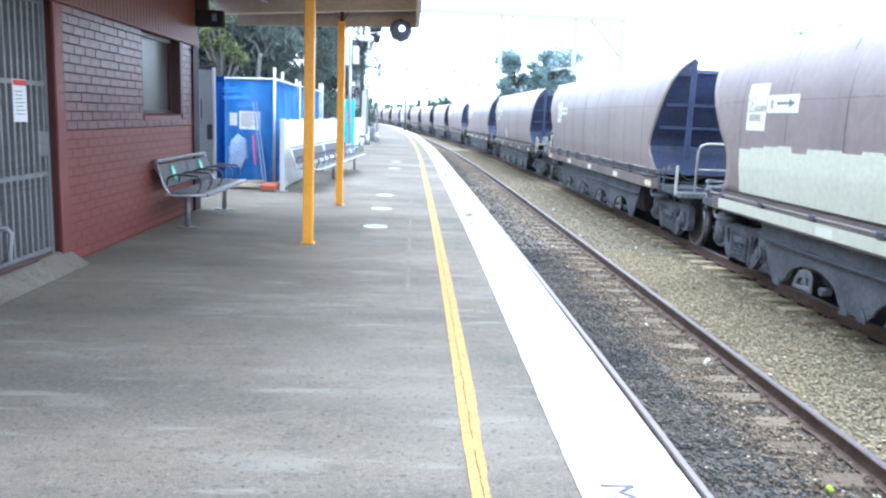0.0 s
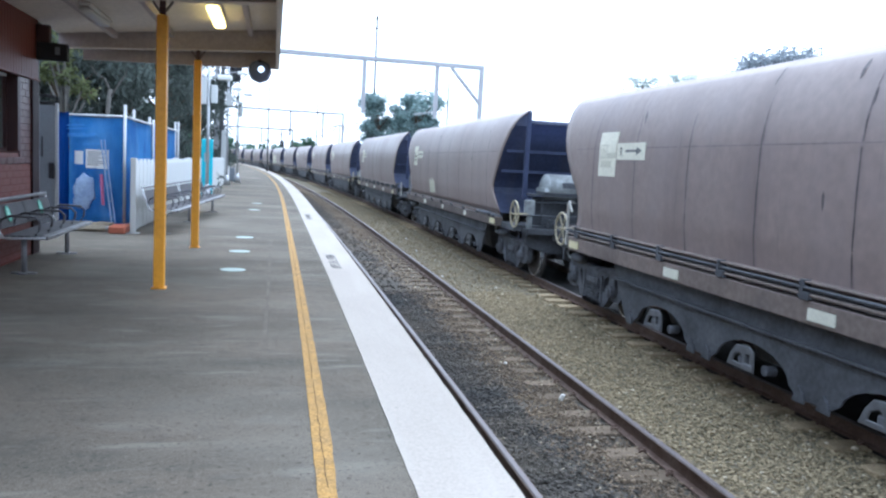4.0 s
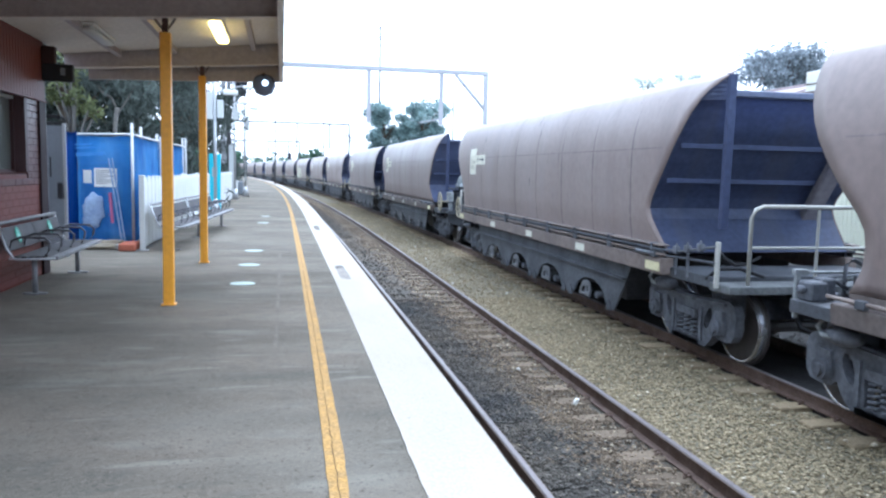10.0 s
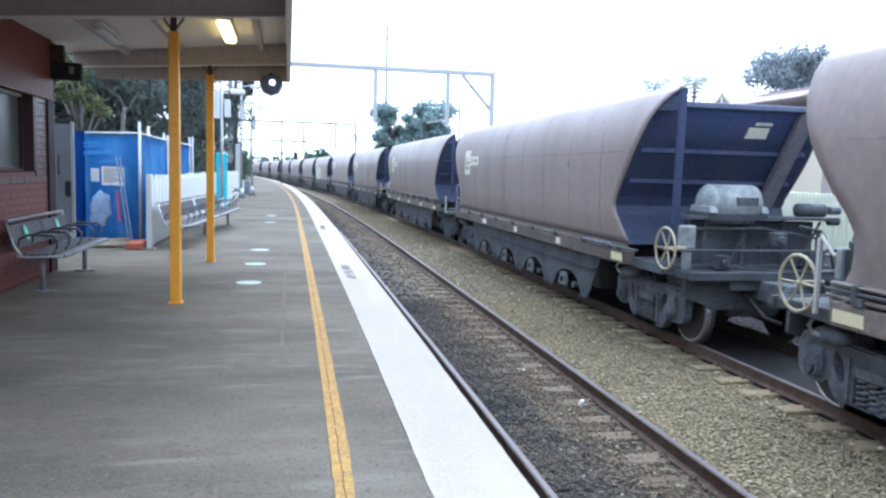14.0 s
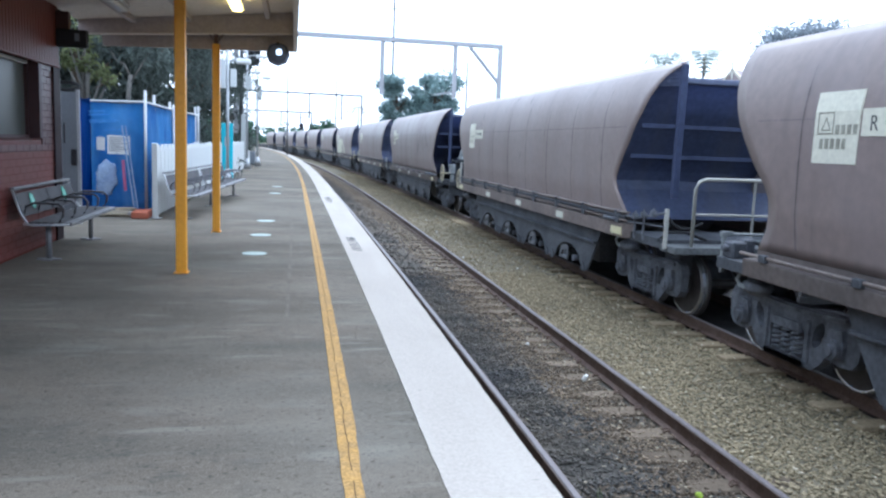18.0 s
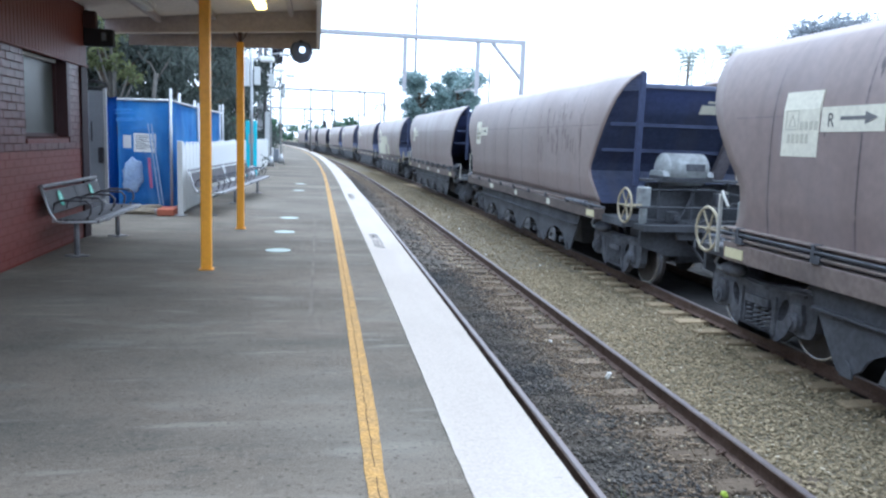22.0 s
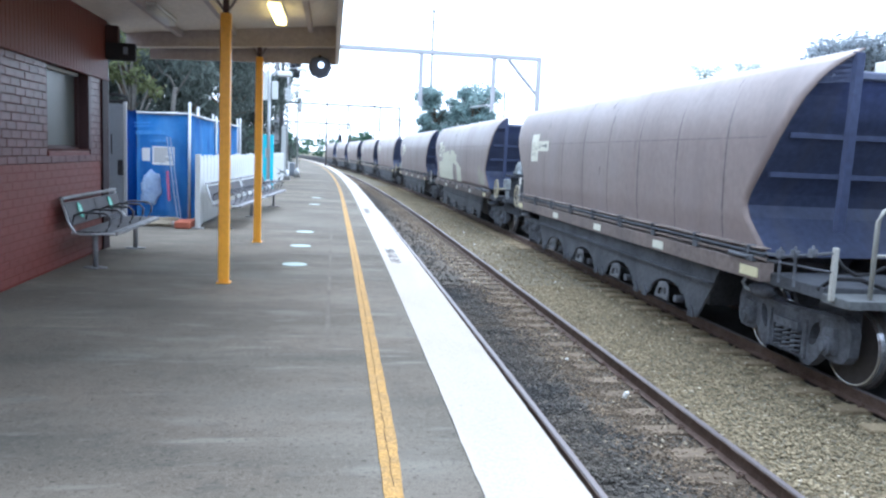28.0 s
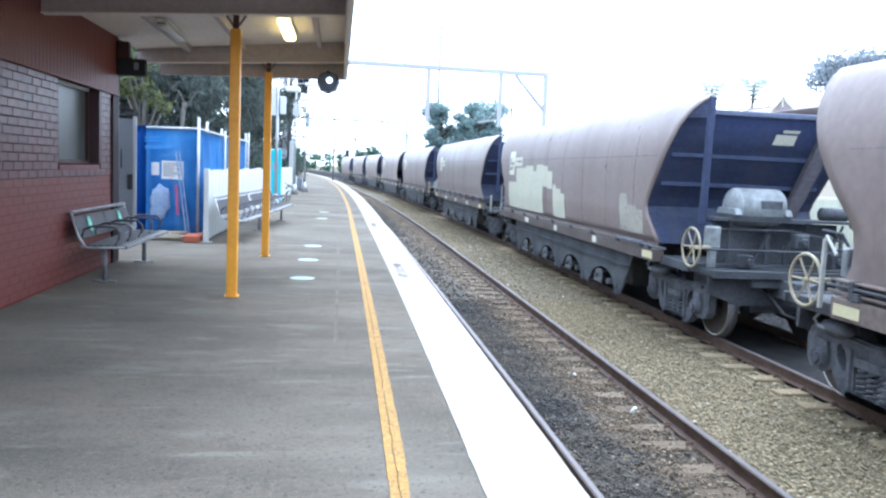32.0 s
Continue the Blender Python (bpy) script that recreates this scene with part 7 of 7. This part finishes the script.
                for y2, z in ((e + 0.4, 1.43), (e + 0.12, 1.47), (e - 0.2, 1.52)):
                    bm = BM()
                    span(bm, -1.54, -1.46, y2 - 0.04, y2 + 0.04, z - 0.05, z + 0.05)
                    rod(bm, (-1.5, y2, z + 0.04), (-1.5, y2, z + 0.09), 0.018, 6)
                    part("rail_clamp", bm, BOGIE_STEEL, side_rail, bevel=0.012)
                bm = BM()
                pipe(bm, [(-1.44, e - 0.5, 1.52), (-1.36, e - 0.52, 1.42), (-1.24, e - 0.56, 1.34), (-1.1, e - 0.6, 1.36), (-0.95, e - 0.62, 1.44)], 0.02, 6)
                pipe(bm, [(-1.4, e - 0.2, 1.12), (-1.3, e - 0.3, 1.26), (-1.1, e - 0.45, 1.28), (-0.8, e - 0.5, 1.18)], 0.024, 6)
                part("slack_hose", bm, BLACK_RUBBER, w, "dark slack air hose over the deck", smooth=True)
            else:
                for x in (-1.1, -0.6, 0.2, 0.8):
                    bm = BM()
                    span(bm, x - 0.06, x + 0.1, e + 0.1, e + 0.3, 1.16, 1.16 + 0.18 + 0.1 * math.sin(x * 9))
                    part("brake_gear", bm, BOGIE_STEEL, w, bevel=0.02)
                bm = BM()
                pipe(bm, [(-1.3, e + 0.3, 1.3), (-0.5, e + 0.34, 1.36), (1.2, e + 0.3, 1.3)], 0.025, 6)
                part("brake_lever", bm, TANK_GREY, w)
                bm = BM()
                span(bm, -1.33, -1.28, e + 0.3, e + 0.34, 0.95, 1.44)
                span(bm, -1.35, -1.2, e + 0.29, e + 0.35, 1.4, 1.46)
                rod(bm, (-1.28, e + 0.32, 1.43), (0.4, e + 0.32, 1.41), 0.016, 6)
                part("brake_stand", bm, TANK_GREY, w, "pale brake stand with a cross rod")
                for x, y2, z in ((-1.2, 0.12, 1.34), (-0.75, 0.3, 1.5), (0.1, 0.2, 1.42), (0.9, 0.26, 1.5)):
                    bm = BM()
                    pipe(bm, [(x, e + y2, 1.1), (x, e + y2, z), (x + 0.18, e + y2 + 0.1, z + 0.05), (x + 0.42, e + y2 + 0.1, z - 0.08)], 0.022, 6)
                    part("brake_pipework", bm, BOGIE_STEEL, w, smooth=True)
                bm = BM()
                span(bm, -1.36, -1.16, e + 0.02, e + 0.24, 1.16, 1.36)
                rod(bm, (-1.36, e + 0.13, 1.28), (-1.44, e + 0.13, 1.28), 0.05, 8)
                part("hand_brake_box", bm, BOGIE_STEEL, w, bevel=0.02)
    return w


WAGON_A = wagon("tank", "rail", "weathered brown coal hopper wagon with an air tank")
WAGON_B = wagon("rail", "tank", "weathered brown coal hopper wagon with a pale hand rail")
PITCH_R, PITCH_T = 15.6, 16.9
LABEL_Y = 5.22
FIRST = 11.72 - LABEL_Y
WAGONS = []
place = FIRST - PITCH_T
for i in range(16):
    far_rail = i % 2 == 1
    source = WAGON_A if far_rail else WAGON_B
    WAGONS.append((source if i < 2 else None, source, place))
    place += PITCH_R if far_rail else PITCH_T
TRAIN = []
for i, (own, source, y) in enumerate(WAGONS):
    ob = own or copy_thing(source, pose(TRAIN_X, y, RAIL_Z))
    TRAIN.append((ob, y))


def patch(parent, columns, label, material=None):
    """One sheet of overpaint whose foot and top step from brush width to brush width (y0, y1, foot, top), curved as the side sheet is."""
    bm = BM()
    ys = [columns[0][0]] + [c[1] for c in columns]
    rings = []
    for k, y in enumerate(ys):
        near = [c for c in columns if min(abs(c[0] - y), abs(c[1] - y)) < 0.02]
        for c in (near if len(near) > 1 else near * 2):
            zs = [c[2] + (c[3] - c[2]) * u / 7 for u in range(8)]
            shift = -0.012 if c is near[0] else 0.012
            rings.append([(-side_x(z) - 0.004, y + (0.0 if k in (0, len(ys) - 1) else shift), z) for z in zs])
    rows = [[bm.verts.new(q) for q in ring] for ring in rings]
    for a, b in zip(rows, rows[1:]):
        for u in range(7):
            if (Vector(a[u].co) - Vector(b[u].co)).length > 1e-5 or (Vector(a[u + 1].co) - Vector(b[u + 1].co)).length > 1e-5:
                bm.faces.new((a[u], a[u + 1], b[u + 1], b[u]))
    bmesh.ops.remove_doubles(bm, verts=bm.verts, dist=1e-5)
    bmesh.ops.recalc_face_normals(bm, faces=bm.faces)
    bmesh.ops.solidify(bm, geom=bm.faces, thickness=0.006)
    part("paint_patch", bm, material or PATCH, parent, label)


def ragged(y0, y1, z0, z1, n, seed):
    random.seed(seed)
    step = (y1 - y0) / n
    return [(y0 + step * i, y0 + step * (i + 1) + 0.002, z0, z1 + random.uniform(-0.06, 0.06)) for i in range(n)]


patch(TRAIN[1][0], ragged(-5.4, 5.4, 1.4, 2.13, 26, 3), "pale overpaint along the lower side")
bm = BM()
prism(bm, [(-1.5655, 1.247), (-1.5655, 1.22), (-1.5555, 1.085), (-1.53, 1.085), (-1.53, 1.247)], "y", -5.6, 5.9)
part("paint_patch", bm, PATCH, TRAIN[1][0], "pale overpaint on the sill")
patch(TRAIN[3][0], ragged(1.45, 2.25, 1.5, 1.9, 4, 8), "small pale overpaint square")
patch(TRAIN[9][0], [(-0.6, -0.3, 1.4, 1.98), (-0.3, 0.1, 1.4, 2.08), (0.1, 0.36, 1.4, 2.17)], "foot of the pale overpaint block")
patch(TRAIN[9][0], [(0.45, 0.9, 2.06, 2.49), (0.9, 1.35, 2.1, 2.62), (1.35, 2.0, 1.4, 2.66), (2.0, 2.35, 1.4, 2.48), (2.35, 3.15, 1.4, 2.63), (3.15, 4.3, 1.4, 2.57), (4.3, 5.3, 1.4, 2.15)],
      "large ragged block of pale overpaint")
patch(TRAIN[9][0], [(-5.3, -5.0, 1.45, 1.86), (-5.0, -4.55, 1.45, 1.93), (-4.55, -4.2, 1.45, 2.12)], "small faded overpaint patch", PATCH_FAINT)
# black drips down the upper side of one wagon
random.seed(17)
for i in range(46):
    y, z = random.uniform(-4.9, -1.9), random.uniform(2.25, 3.3)
    long, half = random.uniform(0.1, 0.42), random.uniform(0.006, 0.016)
    zs = [z - long * k / 3 for k in range(4)]
    bm = BM()
    outer = [(-side_x(q) - 0.0025, q) for q in zs]
    prism(bm, outer + [(x + 0.006, q) for x, q in reversed(outer)], "y", y - half, y + half)
    part("dirt_streak", bm, SEAM_DIRT if i % 2 else SEAM_FAINT, TRAIN[7][0])
for z in (2.0, 1.84):
    bm = BM()
    span(bm, 1.22, 1.42, -HALF - 0.34, -HALF - 0.24, z, z + 0.1)
    part("valve_cover", bm, CYAN, TRAIN[9][0], "small turquoise valve cover", bevel=0.015)

MOVED = [(0.0, -0.05), (1.0, 3.77), (2.0, 7.79), (4.0, 15.72), (9.0, 35.12), (13.0, 50.62), (17.0, 66.05), (19.0, 73.54), (21.0, 80.83), (23.0, 87.98), (26.0, 98.31), (29.0, 108.4), (32.0, 118.5)]


def moved(t):
    """How far the train has rolled by t, with a smooth speed."""
    k = max(i for i in range(len(MOVED) - 1) if MOVED[i][0] <= t)
    (t0, d0), (t1, d1) = MOVED[k], MOVED[k + 1]

    def speed(i):
        a, b = MOVED[max(i - 1, 0)], MOVED[min(i + 1, len(MOVED) - 1)]
        return (b[1] - a[1]) / (b[0] - a[0])

    h, u = t1 - t0, (t - t0) / (t1 - t0)
    return (2 * u ** 3 - 3 * u ** 2 + 1) * d0 + (u ** 3 - 2 * u ** 2 + u) * h * speed(k) + (3 * u ** 2 - 2 * u ** 3) * d1 + (u ** 3 - u ** 2) * h * speed(k + 1)


def on_track(y):
    return pose(TRAIN_X + bend(y), y, RAIL_Z, 0, 0, heading(y))


# ---- station wall bricks ----
random.seed(77)
bm = BM()
span(bm, -0.01, 0.006, 0.003, 0.237, 0.004, 0.0818)
full = finish(bm, BRICK, 0.003)
bm = BM()
span(bm, -0.01, 0.004, 0.001, 0.239, 0.004, 0.081)
low = finish(bm, BRICK_LOW, 0.002)
for row in range(27):
    z = 0.02 + row * 0.0858
    y = 7.12 - (0.12 if row % 2 else 0.0)
    while y < WALL_END - 0.22:
        y0, y1 = max(y, 7.125), min(y + 0.24, WALL_END - 0.2)
        inside = y1 > 9.18 and y0 < 10.71 and 1.31 < z + 0.08 and z < 2.34
        if inside and y0 < 9.17:
            y1 = 9.17
            inside = False
        if inside and y1 > 10.72:
            y0 = 10.72
            inside = False
        if not inside and y1 - y0 > 0.03:
            upper = z > 1.2
            ob = new("brick", full if upper else low)
            ob.parent = wall
            ob.matrix_basis = Matrix.Translation((WALL_X - 0.002 + random.uniform(0, 0.003 if upper else 0.001), y0, z)) @ Matrix.Diagonal((1, (y1 - y0) / 0.24, 1, 1))
        y += 0.24


def motions():
    turns = [0.16 * i for i in range(201)]
    for ob, y in TRAIN:
        walk(ob, [(float(t), on_track(y - moved(float(t)))) for t in range(33)])
    for ob, y in TRAIN:
        for ax in ob.children_recursive:
            if ax.name.startswith("wheelset"):
                side = ax.location.y
                walk(ax, [(t, pose(0, side, 0.462, math.degrees(moved(min(t, 32.0)) / 0.462))) for t in turns])


motions()
